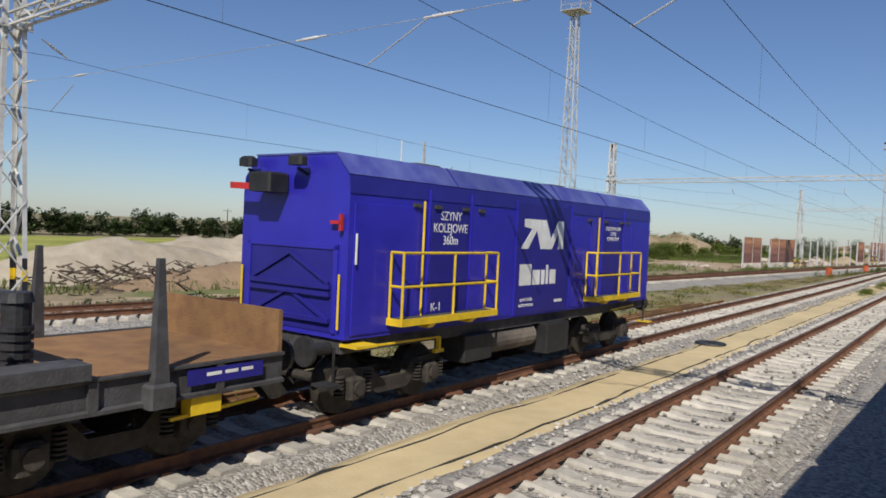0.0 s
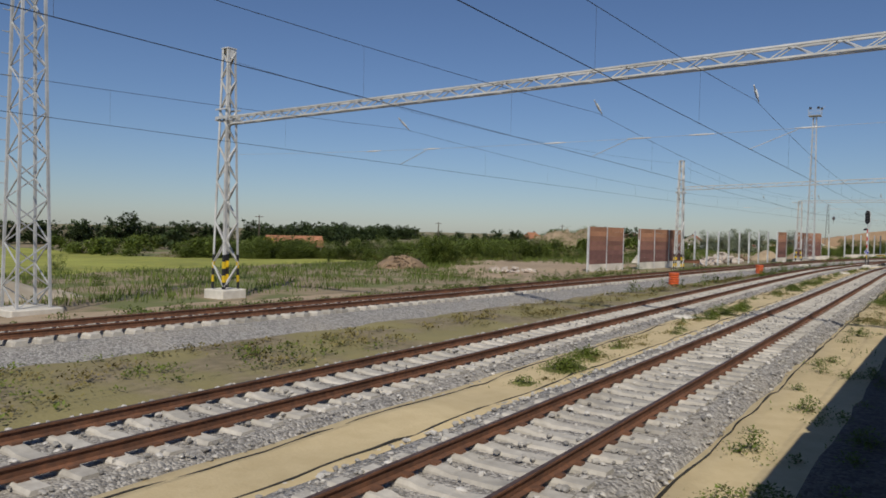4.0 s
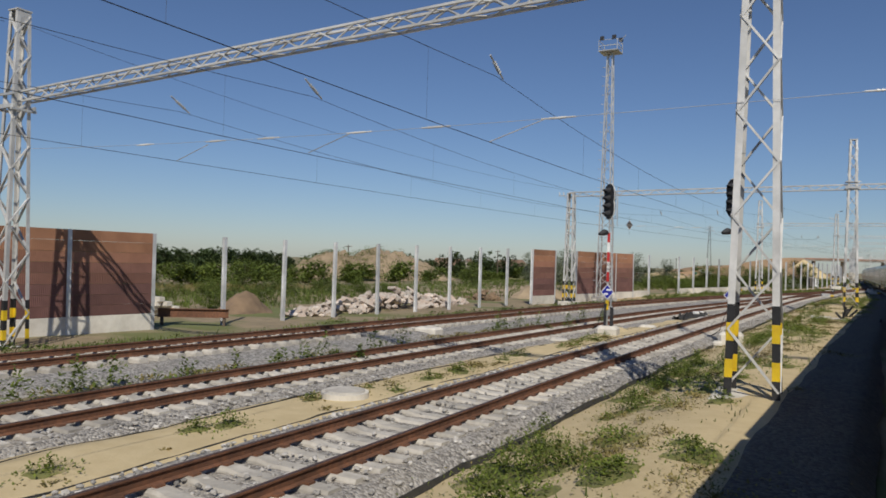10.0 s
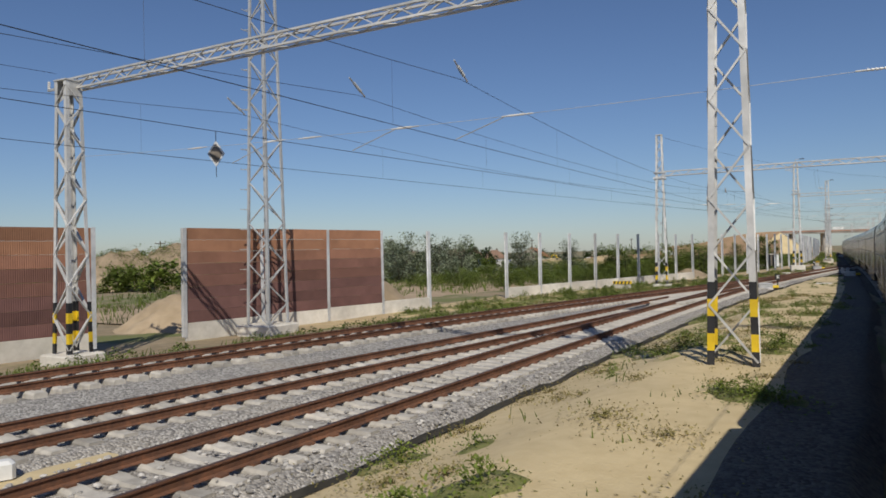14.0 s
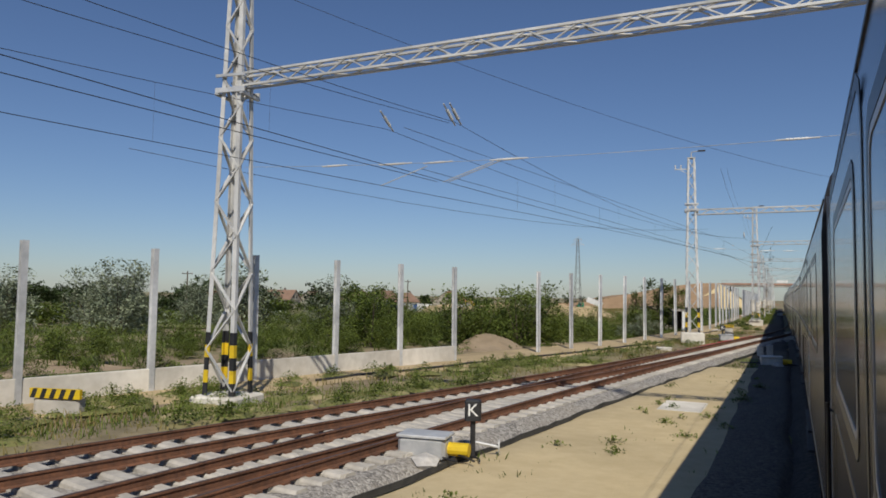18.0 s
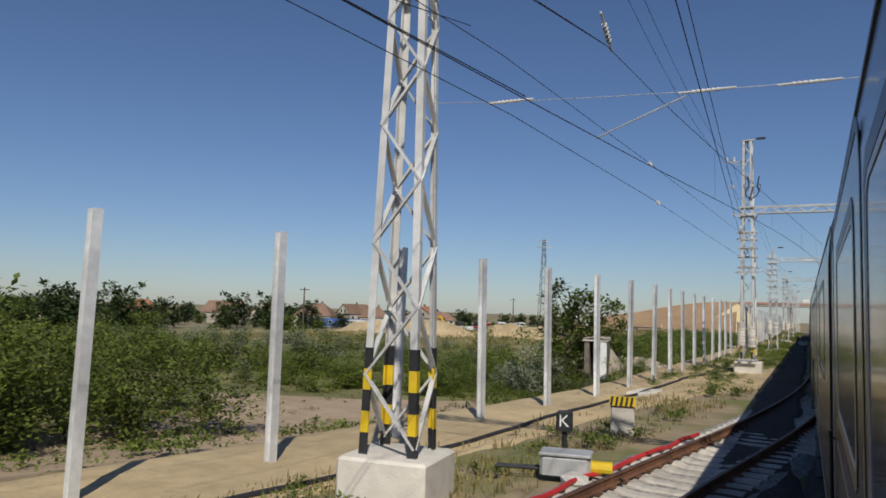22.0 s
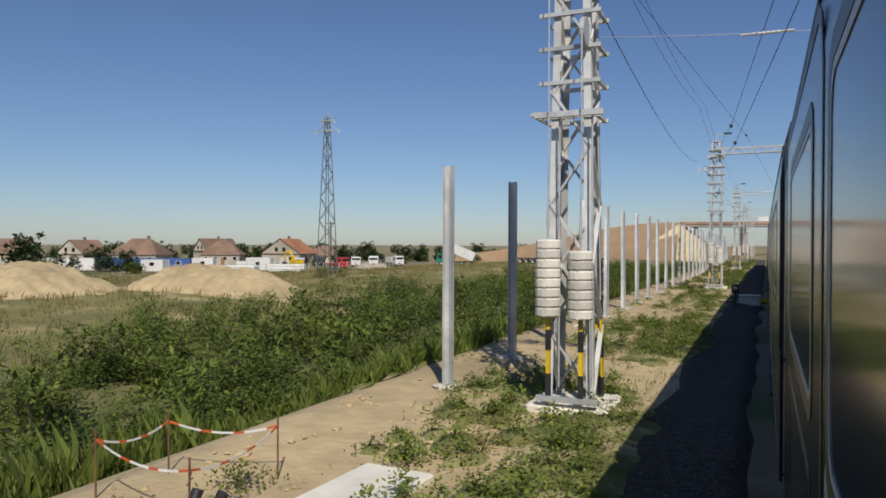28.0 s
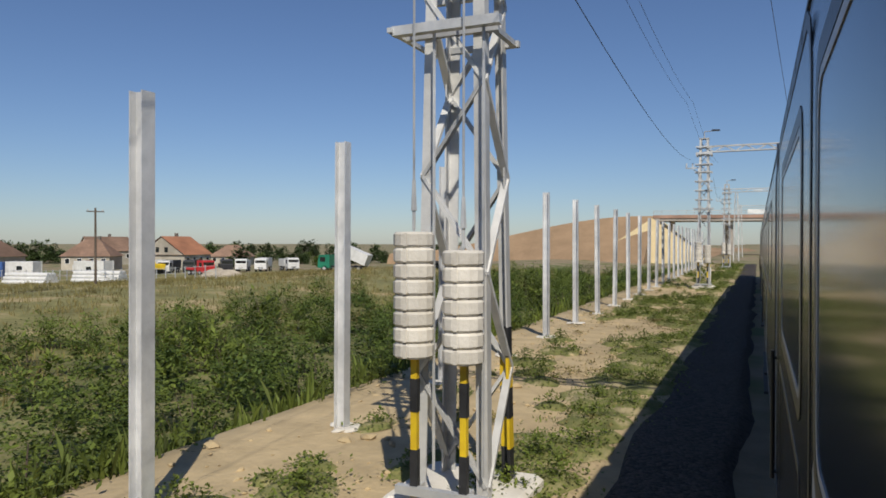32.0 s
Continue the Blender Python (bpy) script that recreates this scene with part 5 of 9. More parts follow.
    part("ladder", Shape().beam((0.0, 0.16, 4.4), (0.0, 0.16, 6.1), 0.03).beam((0.25, 0.16, 4.4), (0.25, 0.16, 6.1), 0.03), M["galv"], g)
    # diamond and warning plate
    part("diamond_edge", Shape().prism([(-0.06, 1.22), (0.24, 1.55), (-0.06, 1.88), (-0.36, 1.55)], -0.092, -0.08), M["white"], g)
    part("diamond_plate", Shape().prism([(-0.06, 1.26), (0.2, 1.55), (-0.06, 1.84), (-0.32, 1.55)], -0.098, -0.093), M["sign_blue"], g, "blue diamond plate")
    part("diamond_bar", Shape().prism([(-0.21, 1.42), (-0.02, 1.42), (-0.02, 1.5), (-0.21, 1.5)], -0.102, -0.0985), M["white"], g)
    part("diamond_bar", Shape().prism([(-0.1, 1.6), (0.1, 1.6), (0.1, 1.68), (-0.1, 1.68)], -0.102, -0.0985), M["white"], g)
    part("warning_plate", Shape().box(-0.13, -0.085, 0.78, 0.01, -0.075, 1.2), M["yellow"], g, "yellow plate with a black bolt")
    part("bolt_mark", Shape().prism([(-0.07, 0.84), (-0.03, 1.02), (-0.06, 1.02), (-0.04, 1.14), (-0.09, 0.98), (-0.055, 0.98)], -0.089, -0.0855), M["black"], g)
    part("cable", Shape().tube([(-0.2, -0.1, 1.0), (-0.35, -0.1, 0.5), (-0.5, 0.1, 0.1), (-0.8, 0.3, -0.1)], 0.02, 5), M["black"], g)
    return g


signal(-8.35, 158.65, 0.1, "K5", "four-lamp railway signal on a striped mast beside the sand", 1.06)
signal(-13.58, 158.38, 0.0, "K6", "four-lamp railway signal on a striped mast between two tracks", 1.06)

# ---- blue wagon ----


def bogie(parent, yc, axle=1.8):
    for sx in (-1, 1):
        s = Shape()
        s.prism([(yc - 1.35, 0.55), (yc - 1.2, 0.75), (yc - 0.5, 0.72), (yc - 0.3, 0.5), (yc + 0.3, 0.5), (yc + 0.5, 0.72), (yc + 1.2, 0.75), (yc + 1.35, 0.55),
                 (yc + 0.6, 0.45), (yc + 0.35, 0.28), (yc - 0.35, 0.28), (yc - 0.6, 0.45)], sx * 1.02 - 0.05, sx * 1.02 + 0.05, "x")
        fr = part("bogie_frame", s, M["bogie"], parent)
        for dy in (-axle / 2, axle / 2):
            part("axle_box", Shape().chamfered(sx * 1.08 - 0.12, yc + dy - 0.17, 0.3, sx * 1.08 + 0.12, yc + dy + 0.17, 0.62, 0.04).cyl(
                (sx * 1.18, yc + dy, 0.46), (sx * 1.24, yc + dy, 0.46), 0.11, n=12), M["bogie"], fr)
            for e in (-0.3, 0.3):
                c = Shape()
                for i in range(6):
                    c.cyl((sx * 1.08, yc + dy + e, 0.36 + i * 0.055), (sx * 1.08, yc + dy + e, 0.385 + i * 0.055), 0.08, n=10)
                part("coil_spring", c, M["bogie"], fr)
    for dy in (-axle / 2, axle / 2):
        for sx in (-1, 1):
            w = Shape().cyl((sx * 0.70, yc + dy, 0.46), (sx * 0.82, yc + dy, 0.46), 0.46, 0.445, 28).cyl((sx * 0.66, yc + dy, 0.46), (sx * 0.70, yc + dy, 0.46), 0.49, n=28)
            w.cyl((sx * 0.82, yc + dy, 0.46), (sx * 0.9, yc + dy, 0.46), 0.12, n=12)
            part("wheel", w, M["bogie"], parent)
        part("axle", Shape().cyl((-0.7, yc + dy, 0.46), (0.7, yc + dy, 0.46), 0.08, n=10), M["bogie"], parent)


def buffers(parent, y, sgn, z=1.05):
    for x in (-0.87, 0.87):
        part("buffer", Shape().cyl((x, y, z), (x, y + sgn * 0.42, z), 0.1, n=12).cyl((x, y + sgn * 0.42, z), (x, y + sgn * 0.48, z), 0.22, n=16), M["dark_steel"], parent)
    part("coupling", Shape().beam((0, y, z - 0.02), (0, y + sgn * 0.45, z - 0.15), 0.08).beam((0, y + sgn * 0.1, z - 0.1), (0, y + sgn * 0.3, z - 0.4), 0.05), M["dark_steel"], parent)


WX, WY0, WY1 = T2(31.5), 25.95, 37.65
wagon = thing("rail_transport_wagon", "bright blue boxy rail-welding wagon with yellow platforms and white lettering", "wagon", at=pose(WX, (WY0 + WY1) / 2, 0, 0, 0, ahead(31.5, T2, 5)))
L = (WY1 - WY0) / 2
SX, SZ0, SZ1 = 1.2, 1.2, 3.6
body = Shape()
out = [(-SX, SZ0), (SX, SZ0), (SX, SZ1 - 0.28), (SX - 0.03, SZ1 - 0.02), (SX - 0.32, SZ1 + 0.3), (-SX + 0.32, SZ1 + 0.3), (-SX + 0.03, SZ1 - 0.02), (-SX, SZ1 - 0.28)]
body.prism(out, -L, L)
part("body", body, M["wagon_blue"], wagon)
rf = Shape()
rf.prism([(SX - 0.30, SZ1 + 0.304), (SX - 0.02, SZ1 - 0.0), (SX - 0.005, SZ1 + 0.005), (SX - 0.29, SZ1 + 0.33), (-SX + 0.29, SZ1 + 0.33), (-SX + 0.30, SZ1 + 0.304)], -L - 0.012, L + 0.012)
part("roof", rf, M["wagon_roof"], wagon, "sun-faded blue roof, with sky reflection put into its pale colour")
# the leaning fascia's shading is put in as a deeper blue
part("roof_fascia", Shape().prism([(SX - 0.03, SZ1 - 0.01), (SX, SZ1 - 0.27), (SX + 0.014, SZ1 - 0.27), (SX - 0.012, SZ1 - 0.006)], -L - 0.006, L + 0.006), M["wagon_deep"], wagon, "blue fascia under the roof edge, coloured darker for its shading")
for y in (-3.2, 0.6, 3.0):
    part("roof_seam", Shape().beam((SX - 0.005, y, SZ1 + 0.01), (SX - 0.285, y, SZ1 + 0.335), 0.03, 0.012), M["wagon_deep"], wagon)
dy = lambda y: y - (WY0 + WY1) / 2
SIDEX = SX + 0.006


def side_panel(name, y0, y1, z0, z1, material, depth=0.0, lab=""):
    return part(name, Shape().chamfered(SIDEX - 0.03 + depth, dy(y0), z0, SIDEX + 0.012 + depth, dy(y1), z1, 0.004), M[material], wagon, lab)


for y0, y1, mname in ((26.05, 27.55, "wagon_blue"), (29.05, 30.5, "wagon_blue"), (32.95, 33.9, "wagon_blue"), (33.94, 34.5, "wagon_blue"), (35.85, 36.3, "wagon_blue"), (36.35, 37.55, "wagon_blue")):
    side_panel("side_panel", y0, y1, 1.26, 3.2, mname)
side_panel("service_door", 27.86, 28.94, 1.4, 3.3, "wagon_deep", 0.0, "service door in a darker blue than the side")
side_panel("service_door", 34.6, 35.77, 1.4, 3.25, "wagon_deep", 0.0, "service door in a darker blue than the side")
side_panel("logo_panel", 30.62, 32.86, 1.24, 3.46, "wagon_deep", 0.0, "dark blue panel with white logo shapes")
for y in (27.8, 29.0, 30.56, 32.9, 34.55, 35.81):
    part("seam_rib", Shape().box(SIDEX, dy(y) - 0.018, 1.24, SIDEX + 0.03, dy(y) + 0.018, 3.5), M["wagon_blue"], wagon)
for y in (27.45, 28.0, 28.8, 29.3, 33.8, 34.7, 35.65, 36.05):
    part("hinge", Shape().box(SIDEX + 0.005, dy(y) - 0.09, 3.2, SIDEX + 0.05, dy(y) + 0.09, 3.26), M["wagon_grey"], wagon)
for y in (27.6, 34.25):
    part("grab_pole", Shape().cyl((SIDEX + 0.06, dy(y), 1.4), (SIDEX + 0.06, dy(y), 3.3), 0.02, n=8), M["yellow"], wagon)
face = lambda y, z: Matrix.Translation((SIDEX + 0.016, dy(y), z)) @ pose(0, 0, 0, 90, 0, 90)
lettering("lettering", "SZYNY\nKOLEJOWE\n360m", 0.215, M["white"], face(28.4, 2.88), wagon, 0.9)
lettering("lettering", "K-1", 0.2, M["white"], face(28.06, 1.56), wagon)
lettering("lettering", "ZGRZEWALNIA\nSZYN\nCHORZÓW", 0.13, M["white"], face(35.18, 2.93), wagon)
lettering("lettering", "steel trade\nand services", 0.115, M["white"], face(31.05, 1.48), wagon)
# logo: plain white shapes, and a bar for the name
logo = Shape()
P3 = lambda pts: [(dy(30.75 + u), 2.55 + w) for u, w in pts]
for pts in ([(0.12, 0.60), (0.78, 0.60), (0.98, 0.0), (0.80, 0.0), (0.62, 0.38), (0.12, 0.44)], [(0.42, 0.40), (0.62, 0.38), (0.28, 0.0), (0.0, 0.0)],
            [(0.80, 0.60), (1.0, 0.60), (1.22, 0.22), (1.08, 0.0), (0.98, 0.0)], [(1.08, 0.0), (1.52, 0.60), (1.78, 0.60), (1.78, 0.0), (1.56, 0.0), (1.56, 0.36), (1.28, 0.0)]):
    logo.prism(P3(pts), SIDEX + 0.014, SIDEX + 0.02, "x")
part("logo_shape", logo, M["white"], wagon, "angular white logo shape")
for a, b, h in ((0.0, 0.46, 0.42), (0.52, 0.82, 0.3), (0.88, 1.02, 0.3), (1.08, 1.17, 0.4), (1.24, 1.5, 0.3)):
    part("name_bar", Shape().box(SIDEX + 0.013, dy(30.75 + a), 1.82, SIDEX + 0.018, dy(30.75 + b), 1.82 + h), M["white"], wagon, "white bar in place of a brand name")
part("name_bar", Shape().box(SIDEX + 0.013, dy(32.25), 1.42, SIDEX + 0.018, dy(32.6), 1.48), M["white"], wagon)


def work_platform(y0, y1):
    z = 1.46
    p = part("platform", Shape().box(SX, dy(y0), z - 0.07, SX + 0.30, dy(y1), z), M["wagon_grey"], wagon, "yellow-edged work platform")
    part("platform_edge", Shape().box(SX + 0.30, dy(y0) - 0.02, z - 0.1, SX + 0.33, dy(y1) + 0.02, z + 0.01).box(SX, dy(y0) - 0.03, z - 0.1, SX + 0.30, dy(y0), z + 0.01).box(
        SX, dy(y1), z - 0.1, SX + 0.30, dy(y1) + 0.03, z + 0.01), M["yellow"], p)
    pts = [(SX + 0.05, y0), (SX + 0.30, y0), (SX + 0.30, (y0 + y1) / 2), (SX + 0.30, y1), (SX + 0.05, y1)]
    for x, y in pts:
        part("railing_post", Shape().cyl((x, dy(y), z - 0.05), (x, dy(y), z + 1.02), 0.022, n=8), M["yellow"], p)
    for h in (0.5, 1.02):
        s = Shape()
        for (xa, ya), (xb, yb) in zip(pts, pts[1:]):
            s.cyl((xa, dy(ya), z + h), (xb, dy(yb), z + h), 0.022, n=8)
        part("handrail", s, M["yellow"], p)
    for y in (y0 + 0.9, y1 - 0.6):
        part("platform_bracket", Shape().prism([(SX - 0.1, z - 0.08), (SX + 0.27, z - 0.08), (SX + 0.15, z - 0.2), (SX - 0.1, z - 0.2)], dy(y) - 0.08, dy(y) + 0.08), M["yellow"], p)


work_platform(26.85, 29.5)
work_platform(33.7, 36.35)
# end face
e = -L
part("end_door_frame", Shape().box(-1.02, e - 0.03, 1.28, -0.94, e, 2.56).box(0.94, e - 0.03, 1.28, 1.02, e, 2.56).box(-1.02, e - 0.03, 2.5, 1.02, e, 2.58), M["wagon_blue"], wagon)
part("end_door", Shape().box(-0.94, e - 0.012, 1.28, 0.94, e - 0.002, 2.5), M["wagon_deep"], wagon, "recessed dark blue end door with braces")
s = Shape()
for a, b in (((-0.86, 2.0), (0.0, 2.42)), ((0.0, 2.42), (0.86, 2.0)), ((-0.86, 1.45), (0.0, 1.86)), ((0.0, 1.86), (0.86, 1.45))):
    s.beam((a[0], e - 0.03, a[1]), (b[0], e - 0.03, b[1]), 0.04, 0.05)
for z in (1.95, 1.84, 1.45):
    s.beam((-0.9, e - 0.04, z), (0.9, e - 0.04, z), 0.06, 0.07)
part("door_braces", s, M["wagon_deep"], wagon)
for x in (-1.1, 1.1):
    part("handrail", Shape().cyl((x, e - 0.06, 1.35), (x, e - 0.06, 2.15), 0.018, n=8), M["yellow"], wagon)
part("handrail", Shape().cyl((SX + 0.05, e + 0.12, 2.3), (SX + 0.05, e + 0.12, 2.75), 0.018, n=8), M["white"], wagon)
for x in (-1.0, 0.15):
    part("work_lamp", Shape().chamfered(x, e - 0.3, 3.72, x + 0.3, e - 0.12, 3.88, 0.04).beam((x + 0.15, e - 0.2, 3.68), (x + 0.15, e, 3.6), 0.04), M["black"], wagon)
part("winch", Shape().chamfered(-0.6, e - 0.4, 3.32, -0.1, e, 3.62, 0.03), M["black"], wagon)
part("winch_arm", Shape().beam((-1.1, e - 0.3, 3.42), (-0.6, e - 0.3, 3.40), 0.1), M["red"], wagon, "dull red arm")
part("valve", Shape().beam((0.9, e - 0.06, 2.9), (1.12, e - 0.06, 2.9), 0.05).beam((1.1, e - 0.06, 2.78), (1.1, e - 0.06, 3.02), 0.05), M["red"], wagon)
part("step", Shape().box(SX - 0.1, e + 0.0, 1.1, SX + 0.25, e + 0.45, 1.14), M["yellow"], wagon)
part("underframe", Shape().box(-1.1, -L + 0.05, 0.98, 1.1, L - 0.05, 1.2), M["wagon_grey"], wagon)
part("chain_strip", Shape().beam((SX - 0.02, -L + 0.6, 1.06), (SX - 0.02, -L + 2.3, 1.04), 0.03).beam((SX - 0.02, L - 2.3, 1.04), (SX - 0.02, L - 0.9, 1.08), 0.03), M["yellow"], wagon)
part("hook", Shape().box(SX - 0.05, -L + 2.25, 0.78, SX + 0.02, -L + 2.31, 1.05).box(SX - 0.05, -L + 2.16, 0.78, SX + 0.02, -L + 2.4, 0.84), M["yellow"], wagon)
bogie(wagon, dy(27.2))
bogie(wagon, dy(35.4))
part("air_tank", Shape().cyl((0.9, dy(30.0), 0.75), (0.9, dy(31.7), 0.75), 0.24, n=16), M["old_wall"], wagon, "dusty grey tank")
part("tool_box", Shape().chamfered(0.6, dy(31.9), 0.35, 1.28, dy(32.9), 0.98, 0.02), M["black"], wagon)
part("tool_box", Shape().chamfered(0.5, dy(29.0), 0.5, 1.2, dy(29.9), 0.98, 0.02), M["black"], wagon)
part("roof_hatch", Shape().chamfered(-0.3, dy(28.3), SZ1 + 0.3, 0.5, dy(29.1), SZ1 + 0.42, 0.05), M["wagon_grey"], wagon)
part("roof_hatch", Shape().chamfered(-0.3, dy(33.2), SZ1 + 0.3, 0.5, dy(34.0), SZ1 + 0.42, 0.05), M["wagon_grey"], wagon)
part("antenna", Shape().cyl((-0.9, dy(29.5), SZ1 + 0.3), (-0.9, dy(29.5), SZ1 + 1.0), 0.015, n=6), M["insulator"], wagon)
buffers(wagon, -L, -1)
buffers(wagon, L, 1)
for sx in (-1, 1):
    part("end_step", Shape().box(sx * 1.1 - 0.18, -L - 0.35, 0.55, sx * 1.1 + 0.18, -L - 0.08, 0.59).beam((sx * 1.1, -L - 0.1, 0.57), (sx * 1.1, -L - 0.1, 1.1), 0.03), M["dark_steel"], wagon)
    part("end_step", Shape().box(sx * 1.1 - 0.18, L + 0.08, 0.55, sx * 1.1 + 0.18, L + 0.35, 0.58), M["yellow"], wagon)
    part("step_hanger", Shape().beam((sx * 1.1, L + 0.1, 0.58), (sx * 1.1, L + 0.1, 1.3), 0.03), M["dark_steel"], wagon)

# ---- flat wagon ----
FL = 6.2
flatw = thing("flat_wagon", "dark grey flat rail wagon with rusty deck and steel stakes", "wagon", at=pose(T2(18.5), 24.65 - FL, 0, 0, 0, ahead(18.5, T2, 5)))
part("deck", Shape().box(-1.38, -FL, 1.14, 1.38, FL, 1.2), M["rust_deck"], flatw, "rusty brown steel deck")
for sx in (-1, 1):
    part("side_sill", Shape().prism([(sx * 1.38, 0.84), (sx * 1.45, 0.84), (sx * 1.45, 0.88), (sx * 1.40, 0.9), (sx * 1.40, 1.16), (sx * 1.45, 1.19), (sx * 1.45, 1.22), (sx * 1.38, 1.22)][::sx], -FL, FL), M["wagon_grey"], flatw)
    for i in range(8):
        part("sill_rib", Shape().box(sx * 1.40 - 0.02, -FL + 0.9 + i * 1.5, 0.88, sx * 1.40 + 0.05, -FL + 1.0 + i * 1.5, 1.18), M["wagon_grey"], flatw)
    for y in (FL - 1.75, FL - 3.9, FL - 6.5):
        stake = Shape()
        stake.add([(sx * 1.46 - 0.08, y - 0.09, 0.95), (sx * 1.46 + 0.08, y - 0.09, 0.95), (sx * 1.46 + 0.08, y + 0.09, 0.95), (sx * 1.46 - 0.08, y + 0.09, 0.95),
                   (sx * 1.42 - 0.035, y - 0.035, 2.42), (sx * 1.42 + 0.035, y - 0.035, 2.42), (sx * 1.42 + 0.035, y + 0.035, 2.42), (sx * 1.42 - 0.035, y + 0.035, 2.42)],
                  [(3, 2, 1, 0), (4, 5, 6, 7), (0, 1, 5, 4), (1, 2, 6, 5), (2, 3, 7, 6), (3, 0, 4, 7)])
        part("stake", stake, M["wagon_grey"], flatw)
        part("stake_pocket", Shape().chamfered(sx * 1.46 - 0.14, y - 0.16, 0.82, sx * 1.46 + 0.12, y + 0.16, 1.08, 0.03), M["wagon_grey"], flatw)
part("end_board", Shape().box(-1.38, FL - 0.06, 1.2, 1.38, FL, 1.75), M["rust_deck"], flatw, "rusty end board")
part("side_board", Shape().box(1.36, FL - 2.4, 1.2, 1.40, FL - 0.06, 1.22), M["rust_deck"], flatw)
post2 = part("swivel_post", Shape().cyl((0.75, FL - 2.9, 1.2), (0.75, FL - 2.9, 1.95), 0.14, n=14).cyl((0.75, FL - 2.9, 1.95), (0.75, FL - 2.9, 2.05), 0.17, 0.14, 14), M["dark_steel"], flatw)
s = Shape()
for i in range(5):
    s.cyl((0.75, FL - 2.9, 1.3 + i * 0.09), (0.75, FL - 2.9, 1.35 + i * 0.09), 0.165, n=14)
part("spring_coil", s, M["dark_steel"], post2)
for z in (1.55, 1.95):
    part("cross_bar", Shape().box(-1.2, FL - 3.0, z - 0.09, 0.7, FL - 2.86, z + 0.09), M["wagon_grey"], flatw)
part("side_bracket", Shape().box(1.1, FL - 4.3, 1.22, 1.5, FL - 2.5, 1.38), M["wagon_grey"], flatw)
part("sill_plate", Shape().box(1.452, FL - 1.4, 0.98, 1.456, FL - 0.35, 1.16), M["wagon_deep"], flatw, "blue plate with white marks")
part("sill_marks", Shape().box(1.457, FL - 1.15, 1.07, 1.46, FL - 0.95, 1.11).box(1.457, FL - 0.9, 1.07, 1.46, FL - 0.72, 1.11).box(1.457, FL - 0.67, 1.07, 1.46, FL - 0.5, 1.11), M["white"], flatw)
part("brake_lever", Shape().box(1.2, FL - 1.3, 0.62, 1.4, FL - 0.9, 0.84).beam((1.3, FL - 1.5, 0.6), (1.3, FL - 0.3, 0.66), 0.04), M["yellow"], flatw)
part("undergear", Shape().box(-0.6, -FL + 0.5, 0.6, 0.6, FL - 0.5, 1.14), M["dark_steel"], flatw)
bogie(flatw, FL - 2.0)
bogie(flatw, -FL + 2.0)
buffers(flatw, FL, 1)

# ---- passenger train ----
CL, CG, WIN = 21.2, 0.4, 2.69


def rounded(y0, y1, z0, z1, r):
    """A rectangle with broken corners, as (y, z)."""
    return [(y0, z0 + r), (y0 + r * 0.3, z0 + r * 0.3), (y0 + r, z0), (y1 - r, z0), (y1 - r * 0.3, z0 + r * 0.3), (y1, z0 + r),
            (y1, z1 - r), (y1 - r * 0.3, z1 - r * 0.3), (y1 - r, z1), (y0 + r, z1), (y0 + r * 0.3, z1 - r * 0.3), (y0, z1 - r)]


def ring(inner, outer, x0, x1):
    """A flat frame between two outlines of as many corners."""
    n = len(inner)
    vs = [(x, y, z) for x in (x0, x1) for o in (inner, outer) for y, z in o]
    fs = []
    for i in range(n):
        j = (i + 1) % n
        fs += [(i, j, n + j, n + i), (2 * n + i, 3 * n + i, 3 * n + j, 2 * n + j), (n + i, n + j, 3 * n + j, 3 * n + i), (i, 2 * n + i, 2 * n + j, j)]
    return Shape().add(vs, fs)


